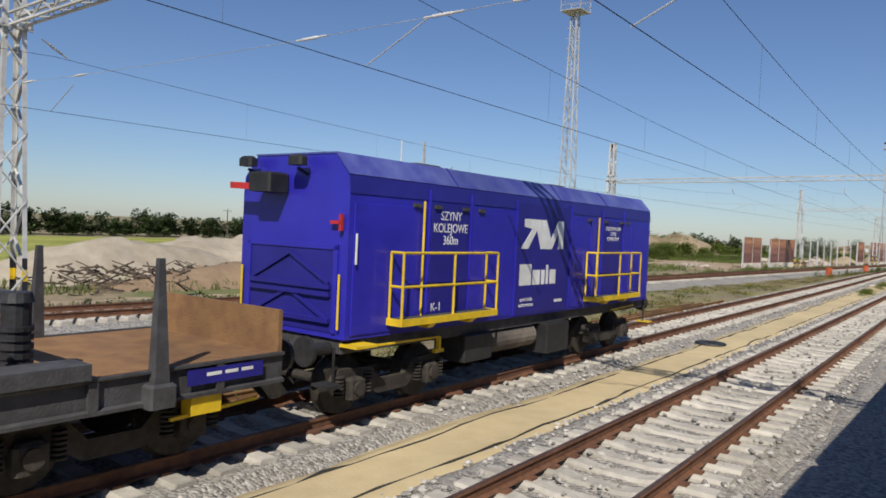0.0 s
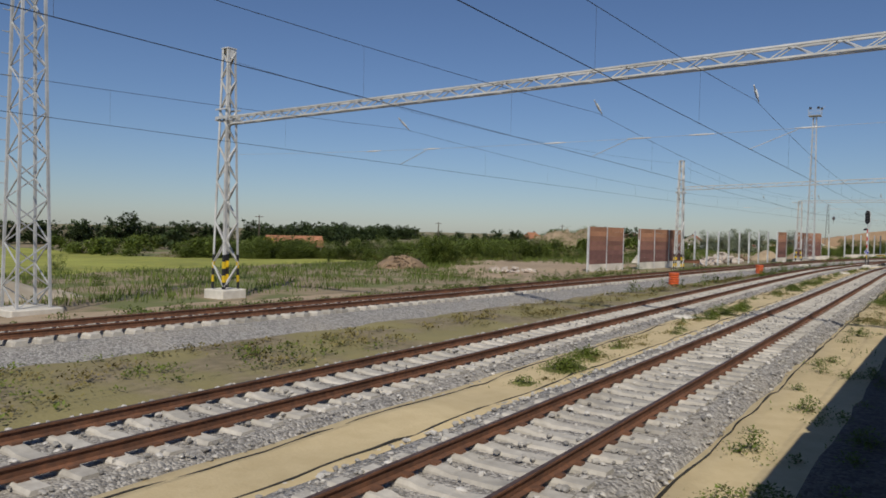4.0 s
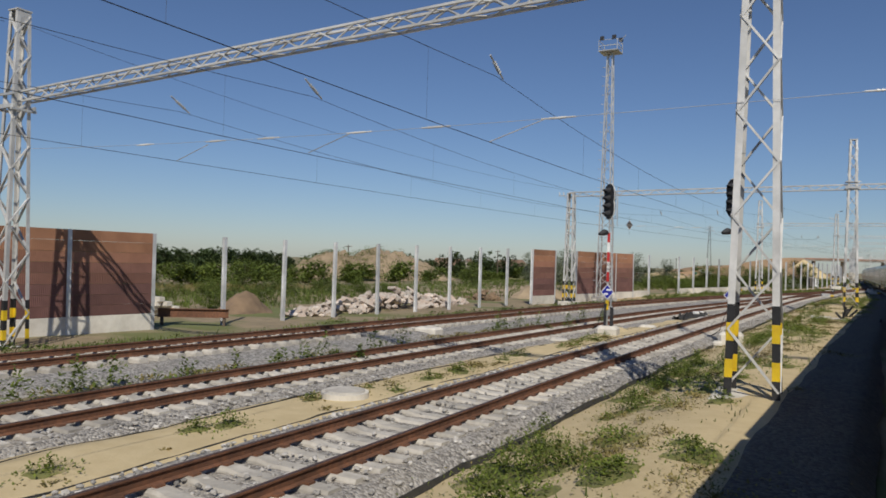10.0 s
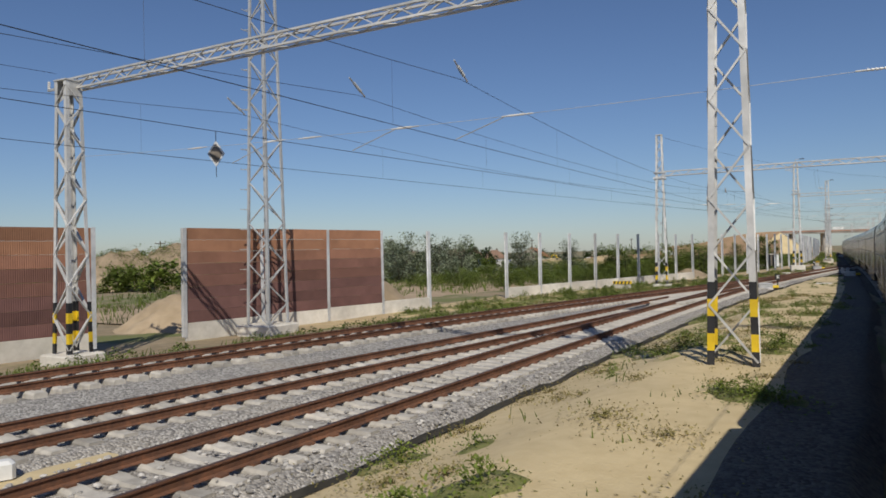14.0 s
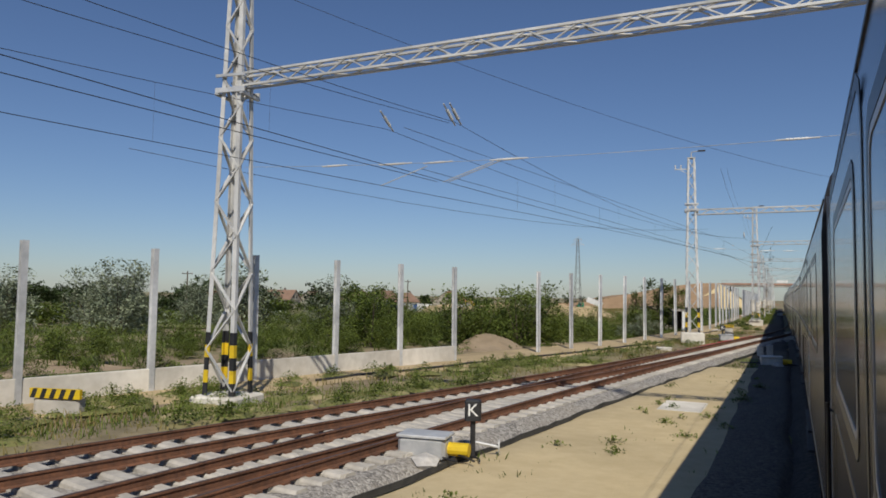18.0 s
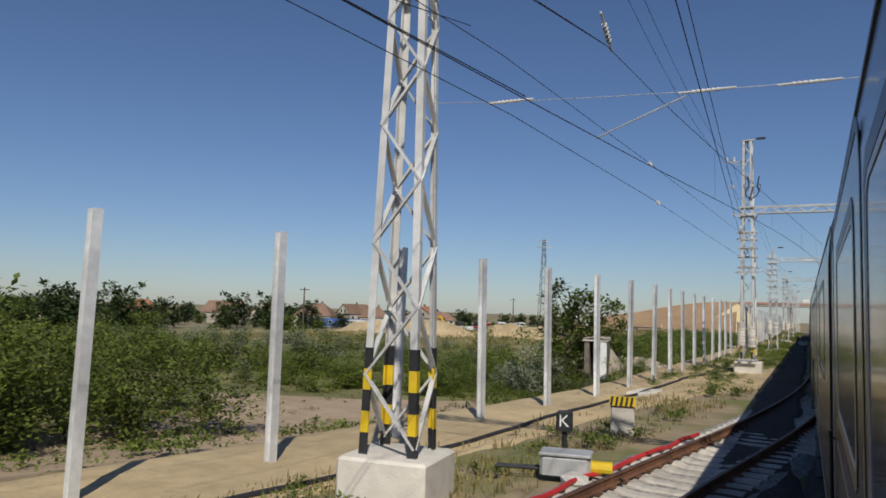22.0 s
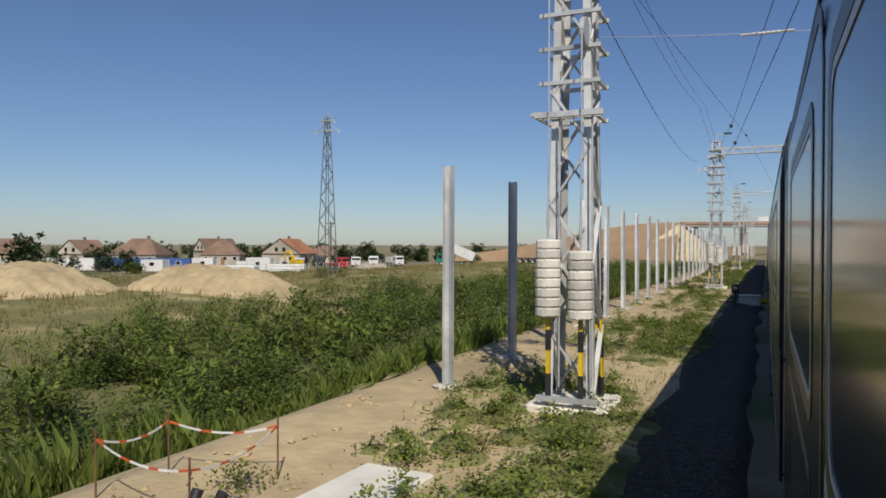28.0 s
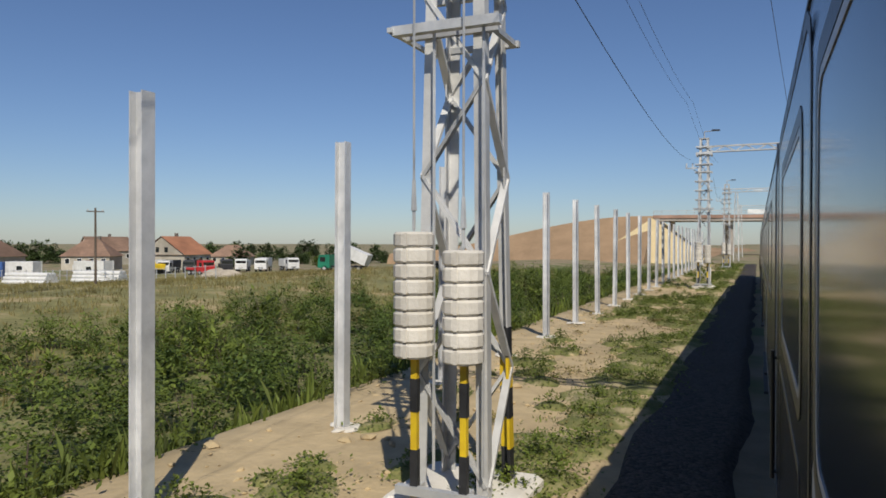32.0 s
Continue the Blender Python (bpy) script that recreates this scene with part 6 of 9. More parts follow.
def coach_body():
    """A dark coach: upright side walls with wide windows, doors and a rounded roof; its side faces the other tracks."""
    c = thing("passenger_coach", "dark grey-blue passenger coach with black-edged windows, standing in line", "train", group="coaches of the train")
    W = 1.42
    side = [(-W, 1.05), (-W, 1.6), (-W, 3.35), (-W + 0.012, 3.5), (-W + 0.03, 3.66), (-W + 0.07, 3.82), (-W + 0.16, 3.96), (-W + 0.32, 4.06), (-W + 0.7, 4.16), (0, 4.24)]
    prof = side + [(-x, z) for x, z in side[::-1][1:]] + [(W - 0.1, 0.98), (-W + 0.1, 0.98)]
    part("body_shell", Shape().prism(prof, 0.02, CL - 0.02), M["coach"], c, smooth=False)
    for sx in (-1, 1):
        part("skirt", Shape().box(sx * (W - 0.09) - 0.03, 3.4, 0.42, sx * (W - 0.09) + 0.03, CL - 3.4, 1.0), M["coach"], c)
    part("waist_line", Shape().box(-W - 0.004, 0.1, 1.10, -W + 0.01, CL - 0.1, 1.16), M["coach_trim"], c)
    part("roof_gutter", Shape().box(-W + 0.018, 0.1, 3.63, -W + 0.034, CL - 0.1, 3.65), M["coach_trim"], c)
    for k in range(7):
        part("gutter_bolt", Shape().cyl((-W - 0.004, CL - 0.9 - 0.42 * k, 3.5), (-W + 0.02, CL - 0.9 - 0.42 * k, 3.5), 0.022, n=8), M["coach_trim"], c)
    for i in range(7):
        y = CL - 2.4 - WIN * i
        fr = part("window_frame", ring(rounded(y - 1.0, y + 1.0, 2.33, 3.24, 0.09), rounded(y - 1.06, y + 1.06, 2.27, 3.30, 0.12), -W - 0.004, -W + 0.004), M["coach_trim"], c)
        part("pane", Shape().prism(rounded(y - 0.995, y + 0.995, 2.335, 3.235, 0.09), -W - 0.001, -W + 0.003, "x"), M["glass"], fr)
        part("pane_bead", ring(rounded(y - 0.97, y + 0.97, 2.36, 3.21, 0.08), rounded(y - 0.995, y + 0.995, 2.335, 3.235, 0.09), -W - 0.0035, -W - 0.0015), M["coach_pale"], fr, "thin pale metal bead")
    for y0, y1 in ((CL - 3.82, CL - 0.62), (CL - 3.82 - 4 * WIN, CL - 0.62 - 4 * WIN)):
        d = part("door", Shape().prism(rounded(y0, y1, 1.12, 3.46, 0.16), -W - 0.0006, -W + 0.001, "x"), M["coach"], c, "flush dark side door")
        part("door_seal", ring(rounded(y0, y1, 1.12, 3.46, 0.16), rounded(y0 - 0.05, y1 + 0.05, 1.07, 3.51, 0.2), -W - 0.003, -W + 0.001), M["coach_trim"], d, "black rubber seal")
        part("lower_panel", ring(rounded(y0 + 0.5, y1 - 0.5, 1.3, 2.08, 0.03), rounded(y0 + 0.46, y1 - 0.46, 1.26, 2.12, 0.04), -W - 0.003, -W), M["coach_trim"], d)
        part("grab_rail", Shape().cyl((-W - 0.03, y1 + 0.2, 1.2), (-W - 0.03, y1 + 0.2, 2.1), 0.014, n=8).cyl((-W - 0.03, y1 + 0.2, 1.25), (-W, y1 + 0.2, 1.25), 0.012, n=6).cyl(
            (-W - 0.03, y1 + 0.2, 2.05), (-W, y1 + 0.2, 2.05), 0.012, n=6), M["coach_trim"], d)
        part("door_step", Shape().box(-W - 0.02, y0 + 0.3, 0.62, -W + 0.2, y1 - 0.3, 0.66).box(-W - 0.02, y0 + 0.3, 0.3, -W + 0.2, y1 - 0.3, 0.34), M["dark_steel"], d)
    for a in (CL - 5.0, CL - 5.0 - 4 * WIN):
        for pts in ([(a + 0.35, 2.2), (a + 0.5, 2.2), (a + 0.82, 1.5), (a + 0.82, 1.18), (a + 0.74, 1.18)], [(a + 0.2, 1.18), (a + 0.3, 1.18), (a + 0.3, 2.0), (a + 0.2, 1.9)],
                    [(a + 0.9, 1.18), (a + 1.0, 1.18), (a + 1.0, 2.3), (a + 0.9, 2.4)]):
            part("livery_stripe", Shape().prism(pts, -W - 0.003, -W + 0.002, "x"), M["coach_pale"], c, "pale slanted livery stripe")
    for y in (3.4, CL - 3.4):
        bogie(c, y, 2.5)
    for y, n in ((6.6, 1.8), (9.2, 2.3), (12.2, 1.6)):
        part("underframe_box", Shape().chamfered(-1.2, y, 0.42, -0.4, y + n, 0.98, 0.04), M["dark_steel"], c)
    for y0, y1 in ((CL - 0.02, CL + CG / 2), (-CG / 2, 0.02)):
        part("gangway", Shape().box(-0.75, y0, 1.05, 0.75, y1, 3.45), M["black"], c, "black rubber gangway")
    part("end_rail", Shape().box(-W - 0.004, CL - 0.06, 1.05, -W + 0.02, CL - 0.018, 3.6), M["coach_pale"], c, "pale corner strip")
    part("roof_panel", Shape().prism([(-0.75, 4.15), (-0.4, 4.22), (0, 4.26), (0.4, 4.22), (0.75, 4.15), (0.7, 4.1), (-0.7, 4.1)], 0.3, CL - 0.3), M["coach_roof"], c)
    for y in (5.0, 14.0):
        part("roof_vent", Shape().chamfered(-0.5, y, 4.16, 0.5, y + 1.6, 4.34, 0.05), M["coach_roof"], c)
    return c


def along(y, length):
    """The pose of a vehicle whose left flank follows the train's line from y on."""
    y1 = y + length
    a, b = SIDE(y) + 1.345, SIDE(y1) + 1.345
    mid = SIDE((y + y1) / 2) + 1.345
    push = max(0.0, mid - (a + b) / 2) * 1.0
    return pose((a + push), y, 0.0, 0, 0, math.degrees(math.atan2(-(b - a), length)))


first = coach_body()
yy = 242.7 - 13 * (CL + CG)
first.matrix_basis = along(yy, CL)
yy += CL + CG
while yy < 405:
    copy_thing(first, along(yy, CL))
    yy += CL + CG

# locomotive at the head
loco = thing("locomotive", "dark electric locomotive with a raised pantograph heading the train", "locomotive", at=along(yy, 17.0))
part("body_shell", Shape().prism([(-1.4, 1.1), (-1.4, 2.9), (-1.2, 3.5), (-0.9, 3.75), (0.9, 3.75), (1.2, 3.5), (1.4, 2.9), (1.4, 1.1)], 0, 17), M["coach"], loco)
bogie(loco, 3.5, 2.6)
bogie(loco, 13.5, 2.6)
part("cab_window", Shape().box(-1.412, 1.0, 2.2, -1.39, 1.9, 2.9), M["glass"], loco)
part("pantograph", Shape().cyl((-0.5, 3.0, 3.75), (-0.4, 5.0, 4.7), 0.03, n=6).cyl((0.5, 3.0, 3.75), (0.4, 5.0, 4.7), 0.03, n=6).cyl((-0.4, 5.0, 4.7), (-0.3, 3.4, 5.6), 0.025, n=6).cyl(
    (0.4, 5.0, 4.7), (0.3, 3.4, 5.6), 0.025, n=6).cyl((-0.9, 3.4, 5.63), (0.9, 3.4, 5.63), 0.03, n=6).cyl((-0.75, 3.0, 3.9), (0.75, 3.0, 3.9), 0.04, n=6), M["dark_steel"], loco)

# ---- small trackside things ----
for x, y, r, dark in ((-12.6, 41.0, 0.42, True), (-13.95, 88.5, 0.42, False), (-14.6, 154.2, 0.55, False), (-6.9, 260.5, 0.45, False), (-6.6, 160.5, 0.4, False)):
    z = ground_z(x, y) + 0.1
    c = thing("manhole", "round concrete manhole ring with a lid in the sand", "manhole", group="manholes", at=pose(x, y, z))
    part("ring", Shape().cyl((0, 0, -0.3), (0, 0, 0.06), r, r, 24), M["pale_concrete"], c)
    part("lid", Shape().cyl((0, 0, 0.06), (0, 0, 0.1), r + 0.04, r + 0.02, 24).cyl((0, 0, 0.1), (0, 0, 0.13), 0.12, n=10), M["dark_steel" if dark else "pale_concrete"], c)


DRUMS = ((-20.5, 107.9, -0.38), (-19.8, 130.6, -0.38))


def orange_tub(x, y, z):
    b = thing("marker_drum", "ribbed orange plastic drum standing beside the far track", "drum", group="orange drums", at=pose(x, y, z - 0.05))
    s = Shape()
    for i in range(6):
        for r0, r1, a, c in ((0.31, 0.34, 0.0, 0.03), (0.34, 0.34, 0.03, 0.09), (0.34, 0.31, 0.09, 0.12)):
            s.cyl((0, 0, i * 0.15 + a), (0, 0, i * 0.15 + c), r0, r1, 20)
    part("shell", s, M["orange"], b)
    part("lid", Shape().cyl((0, 0, 0.88), (0, 0, 0.92), 0.35, 0.33, 20), M["orange"], b)


orange_tub(*DRUMS[0])
orange_tub(*DRUMS[1])
for x, y, w, d, h, turn in ((-13.1, 163.8, 0.4, 0.3, 0.3, 5), (-19.4, 152.2, 0.5, 0.4, 0.5, 0), (-8.75, 157.6, 0.2, 0.2, 0.35, 0)):
    c = thing("concrete_block", "pale concrete block set in the ground", "block", group="concrete blocks", at=pose(x, y, ground_z(x, y) - 0.05, 0, 0, turn))
    part("block", Shape().chamfered(-w, -d, -0.2, w, d, h, 0.08), M["pale_concrete"], c)
for x, y in ((-12.75, 176.1), (-11.1, 220.7)):
    c = thing("fouling_marker", "white fouling-point marker block with a black band", "marker", group="fouling markers", at=pose(x, y, -0.28, 0, 0, 65))
    part("block", Shape().chamfered(-0.5, -0.13, 0, 0.5, 0.13, 0.26, 0.05), M["white"], c)
    part("band", Shape().chamfered(-0.12, -0.136, 0.0, 0.12, 0.136, 0.266, 0.05), M["black"], c)


def slab(x, y, w, d, turn, h=0.12, label="flat pale concrete slab on the sand"):
    c = thing("concrete_slab", label, "slab", group="concrete slabs", at=pose(x, y, ground_z(x, y) + 0.02, 0, 0, turn))
    part("slab", Shape().chamfered(-w, -d, -0.1, w, d, h, 0.02), M["pale_concrete"], c)
    return c


slab(-5.35, 169.7, 0.5, 0.85, 2)
slab(-4.45, 169.1, 0.36, 0.6, 4)
slab(-4.1, 171.0, 0.26, 0.5, 6)
slab(-2.9, 236.4, 0.6, 1.0, 0)
slab(-5.7, 287.0, 0.45, 1.05, -5)
slab(-4.75, 327.5, 0.42, 1.0, -3)
slab(-4.25, 330.0, 0.5, 0.8, -3)
for bx, by, sd in ((-4.45, 169.1, 1), (-4.1, 171.0, 2), (-4.75, 327.5, 3)):
    rnd = random.Random(sd)
    c = thing("cable_stubs", "black cable ducts sticking up out of a concrete slab", "cable duct", group="cable ducts", at=pose(bx, by, ground_z(bx, by) + 0.1))
    for i in range(4):
        a, lean = rnd.uniform(0, 6.28), rnd.uniform(0.15, 0.45)
        p = (rnd.uniform(-0.2, 0.2), rnd.uniform(-0.3, 0.3), 0)
        part("duct", Shape().cyl(p, (p[0] + lean * math.cos(a), p[1] + lean * math.sin(a), rnd.uniform(0.35, 0.75)), 0.055, n=10), M["black"], c)
for x, y, h in ((-9.75, 168.4, 0.5), (-12.7, 170.8, 0.4), (-2.8, 167.5, 0.9)):
    solid("pipe_stub", Shape().cyl((x, y, -0.5), (x + 0.12, y + 0.1, -0.3 + h), 0.06, n=10), M["black"], "short black pipe stub sticking out of the ground", "pipe", "pipe stubs")
# crumpled sheet beside the turnout
s = Shape()
n = 16
s.v = [(-13.0 + 1.0 * (i / n - 0.5) + 0.28 * max(0, j - 6) / 6 + 0.1 * noise.noise((i, j, 0)), 170.6 + 5.0 * (j / 24), -0.30 + 0.75 * abs(noise.noise((i * 0.4, j * 0.45, 2))) * (1 - abs(2 * i / n - 1))) for j in range(25) for i in range(n + 1)]
s.f = [(j * (n + 1) + i, j * (n + 1) + i + 1, (j + 1) * (n + 1) + i + 1, (j + 1) * (n + 1) + i) for j in range(24) for i in range(n)]
solid("crumpled_sheet", s, M["membrane"], "crumpled black ground sheet heaped between the tracks", "sheet")


def switch_drive(x, y, turn):
    g = thing("point_machine", "grey point machine with yellow rods beside the turnout", "point machine", group="point machines", at=pose(x, y, ground_z(x, y) + 0.1, 0, 0, turn))
    part("housing", Shape().chamfered(-0.5, -0.3, 0.05, 0.45, 0.3, 0.42, 0.06), M["galv"], g)
    part("lid", Shape().chamfered(-0.52, -0.32, 0.42, 0.47, 0.32, 0.47, 0.02), M["galv"], g)
    part("motor", Shape().cyl((0.45, 0, 0.2), (0.85, 0, 0.2), 0.13, n=12), M["yellow"], g)
    part("drive_rod", Shape().cyl((-0.5, 0.1, 0.12), (-1.4, 0.1, 0.1), 0.03, n=6).cyl((-0.5, -0.1, 0.12), (-1.4, -0.1, 0.1), 0.03, n=6), M["dark_steel"], g)
    part("stones", Shape().rock((0.2, -0.6, 0.05), 0.25, random.Random(2)), M["stone"], g)
    s = Shape()
    for i in range(3):
        s.tube([(0.6 + 0.5 * math.cos(a + i), -0.2 + 0.4 * math.sin(a), 0.06 + 0.03 * i) for a in np.linspace(0, 4, 10)], 0.02, 5)
    part("cable_loop", s, M["black"], g)
    return g


def dwarf_sign(x, y, letter, turn=20):
    g = thing("turnout_lantern", "black turnout indicator with a white mark on a short post", "indicator", group="turnout indicators", at=pose(x, y, ground_z(x, y) + 0.08, 0, 0, turn))
    part("post", Shape().cyl((0, 0, 0), (0, 0, 0.75), 0.05, n=8), M["dark_steel"], g)
    part("lantern_box", Shape().chamfered(-0.16, -0.12, 0.72, 0.16, 0.12, 1.12, 0.03), M["black"], g)
    lettering("mark", letter, 0.34, M["white"], pose(0, -0.125, 0.92, 90, 0, 0), g)
    part("lever", Shape().cyl((0.05, 0, 0.3), (0.5, 0.1, 0.2), 0.03, n=6).cyl((0.5, 0.1, 0.2), (0.52, 0.1, 0.2), 0.14, n=14), M["galv"], g)


switch_drive(-6.5, 227.1, 8)
dwarf_sign(-5.75, 227.6, "K")
switch_drive(-4.0, 271.3, 12)
dwarf_sign(-4.35, 272.2, "K", 10)
switch_drive(-0.75, 252.3, 5)
dwarf_sign(-1.3, 358.2, ">", 0)
switch_drive(-0.7, 360.5, 0)
for x, y in ((-1.35, 255.9), (-0.9, 256.6)):
    c = thing("track_cabinet", "small grey cabinet on a post beside the turnout", "cabinet", group="track cabinets", at=pose(x, y, ground_z(x, y) + 0.05))
    part("case", Shape().chamfered(-0.16, -0.13, 0.25, 0.16, 0.13, 0.8, 0.03), M["galv"], c)
    part("leg", Shape().cyl((0, 0, -0.1), (0, 0, 0.25), 0.04, n=8), M["galv"], c)


def striped_barrier(x, y, turn, long=1.0, lift=0.0):
    g = thing("buffer_barrier", "low concrete barrier with a black and yellow striped board", "barrier", group="striped barriers", at=pose(x, y, ground_z(x, y) + 0.06 + lift, 0, 0, turn) @ Matrix.Diagonal((long, 1, 1, 1)))
    part("base", Shape().chamfered(-0.3, -0.15, -0.1 - lift, 0.3, 0.15, 0.42, 0.04), M["concrete"], g)
    part("board", Shape().box(-0.33, -0.2, 0.42, 0.33, -0.1, 0.66), M["yellow"], g)
    for i in range(5):
        a = -0.32 + i * 0.125
        part("stripe", Shape().prism([(a, 0.422), (a + 0.06, 0.422), (a + 0.1, 0.658), (a + 0.04, 0.658)], -0.206, -0.201), M["black"], g)


striped_barrier(-16.9, 227.0, 14, 2.2)
striped_barrier(-4.2, 276.7, 12, lift=0.35)

# hazard tape on thin rods
tape = thing("tape_fence", "red and white tape strung between thin rusty rods", "tape fence")
rods = [(-5.5, 330.0), (-6.9, 329.6), (-7.0, 328.6), (-5.2, 328.2)]
for x, y in rods:
    part("rod", Shape().cyl((x, y, ground_z(x, y) - 0.1), (x, y, ground_z(x, y) + 0.85), 0.012, n=6), M["rust"], tape)
for (xa, ya), (xb, yb) in zip(rods, rods[1:] + rods[:1]):
    for i in range(10):
        u, v = i / 10, (i + 1) / 10
        za, zb = [ground_z(xa + (xb - xa) * t, ya + (yb - ya) * t) + 0.72 - 0.2 * 4 * t * (1 - t) * 0.6 for t in (u, v)]
        part("tape_piece", Shape().beam((xa + (xb - xa) * u, ya + (yb - ya) * u, za), (xa + (xb - xa) * v, ya + (yb - ya) * v, zb), 0.005, 0.026), M["white" if i % 3 else "orange"], tape)

# black cable duct along the posts, and a red one by the turnout
pts = []
for y in np.arange(236, 303, 1.0):
    x = WALL(y) + (1.9 if y < 270 else 1.9 - 0.9 * smooth(270, 285, y) + 1.3 * smooth(294, 303, y)) + 0.15 * noise.noise((y * 0.4, 0, 0))
    pts.append((x, y, rough_ground(x, y) + 0.1))
solid("cable_pipe", Shape().tube(pts, 0.06, 8), M["black"], "black plastic cable pipe lying along the dirt", "pipe")
pts = [(T1(y) - 1.25 + 0.12 * noise.noise((y * 0.7, 3, 0)), y, -0.13 + 0.05 * noise.noise((y, 1, 0))) for y in np.arange(256, 278, 0.6)]
solid("cable_pipe", Shape().tube(pts, 0.05, 8), M["red"], "red cable pipe lying beside the rail", "pipe")

# concrete slab sunk in the sand
slab = thing("concrete_slab", "pale concrete slab lying among weeds in the sand", "slab", at=pose(-6.85, 117.85, ground_z(-6.85, 117.85) + 0.10, 0.5, -0.5, 2))
part("slab_body", Shape().chamfered(-0.5, -1.1, -0.12, 0.5, 1.1, 0.09, 0.02), M["pale_concrete"], slab)

ring_cover = thing("manhole", "round pale concrete manhole ring with a lid in the sand", "manhole", at=pose(-14.0, 139.4, ground_z(-14.0, 139.4) + 0.12))
part("ring", Shape().cyl((0, 0, -0.15), (0, 0, 0.12), 0.56, 0.54, 28), M["pale_concrete"], ring_cover)
part("lid", Shape().cyl((0, 0, 0.12), (0, 0, 0.16), 0.46, 0.44, 28), M["concrete"], ring_cover)
stack = random.Random(12)
for row in range(4):
    for col in range(6 - row):
        x, y, z = -39.6 + 0.42 * col + 0.2 * row + stack.uniform(-0.04, 0.04), 152.6 + 0.4 * col + stack.uniform(-0.1, 0.1), ground_z(-38, 154) + 0.08 + 0.26 * row
        solid("kerb_block", Shape().chamfered(-0.55, -0.2, 0, 0.55, 0.2, 0.25, 0.02), M["pale_concrete"], "white concrete kerb block in a stack", "block", "stacked kerb blocks").matrix_basis = pose(x, y, z, 0, 0, stack.uniform(-8, 8))
beam = thing("steel_beam", "long rusty steel beam resting on short props", "beam", at=pose(-32.6, 151.3, ground_z(-32.6, 151.3), 0, 0, -52))
part("girder", Shape().box(-0.12, -1.7, 0.42, 0.12, 1.7, 0.45).box(-0.02, -1.7, 0.45, 0.02, 1.7, 0.82).box(-0.12, -1.7, 0.82, 0.12, 1.7, 0.85), M["rust"], beam)
for d in (-1.5, 1.5):
    part("prop", Shape().chamfered(-0.08, d - 0.07, -0.1, 0.08, d + 0.07, 0.42, 0.01), M["bark"], beam)

# ---- heaps ----


def heap(name, cx, cy, rx, ry, h, material, label, seed, peaks=3, stones=0, category="heap"):
    """A mound of loose soil with an uneven back."""
    rnd = random.Random(seed)
    bumps = [(rnd.uniform(-0.45, 0.45), rnd.uniform(-0.45, 0.45), rnd.uniform(0.6, 1.0)) for _ in range(peaks)]
    s = Shape()
    n = 44
    for j in range(n + 1):
        for i in range(n + 1):
            u, v = 2 * i / n - 1, 2 * j / n - 1
            z = max(k * smooth(0.0, 1.0, 1 - 1.2 * math.hypot(u - a, v - b)) for a, b, k in bumps)
            edge = max(0.0, 1 - max(abs(u), abs(v)) ** 6)
            x, y = cx + rx * u, cy + ry * v
            z = h * z ** 0.85 * edge + 0.16 * h * noise.noise((x * 0.8, y * 0.8, seed)) * (z > 0.03) + 0.07 * h * noise.noise((x * 2.5, y * 2.5, seed)) * (z > 0.03)
            s.v.append((x, y, ground_z(x, y) - 0.06 + z))
    m = n + 1
    s.f = [(j * m + i, j * m + i + 1, (j + 1) * m + i + 1, (j + 1) * m + i) for j in range(n) for i in range(n)]
    ob = solid(name, s, M[material], label, category, smooth=True)
    if stones:
        st = Shape()
        for _ in range(stones):
            a, r = rnd.uniform(0, 6.28), rnd.uniform(0.2, 0.95)
            x, y = cx + rx * r * math.cos(a) * 0.8, cy + ry * r * math.sin(a) * 0.8
            st.rock((x, y, ground_z(x, y) + rnd.uniform(0, 0.2) * h), rnd.uniform(0.05, 0.2), rnd)
        solid("loose_stones", st, M["stone"], "stones scattered round a heap", "stones", kind="stuff")
    return ob


heap("soil_mound", -47, 47, 5, 16, 2.9, "pale_soil", "long heap of pale chalky soil beyond the far track", 1, 5)
heap("soil_mound", -44, 67, 4.2, 12, 2.3, "pale_soil", "heap of pale chalky soil beyond the far track", 2, 4)
heap("soil_mound", -40.6, 46, 3.0, 15, 1.6, "brown_soil", "heap of dark brown soil and roots", 3, 5)
heap("soil_mound", -40.2, 65.5, 2.0, 4.5, 1.3, "rust_earth", "heap of reddish brown soil", 4, 3)
heap("soil_mound", -50.5, 116, 2.4, 3.0, 1.2, "brown_soil", "heap of brown soil and torn brush by the road", 5, 6)
big_mound = heap("soil_mound", -90, 246, 17, 15, 6.6, "grey_soil", "large overgrown mound of pale earth", 6, 5)
heap("soil_mound", -27.8, 210.0, 3.6, 3.6, 2.2, "grey_soil", "heap of grey-brown soil behind the barrier", 7, 1)
heap("soil_mound", -32.2, 195.4, 4.4, 4.0, 1.75, "grey_soil", "heap of grey-brown soil between two barrier walls", 17, 1)
heap("soil_mound", -36.6, 159.0, 2.4, 2.4, 1.7, "brown_soil", "heap of dark brown soil behind the posts", 18, 1)
heap("soil_mound", -16.0, 254, 3.2, 4.2, 1.35, "grey_soil", "heap of grey-brown soil behind the posts", 8, 1)
heap("soil_mound", -58, 363, 12, 8, 3.0, "track_dirt", "pile of yellow building sand", 9, 6)
heap("soil_mound", -43, 371, 11, 6, 2.3, "track_dirt", "pile of yellow building sand", 10, 6)
heap("soil_mound", -77, 379, 10, 7, 2.5, "track_dirt", "pile of pale building sand", 11, 3)
heap("soil_mound", -17.5, 327, 8, 3.0, 1.5, "pale_soil", "bank of broken pale earth closing the dirt yard", 12, 6, 90)
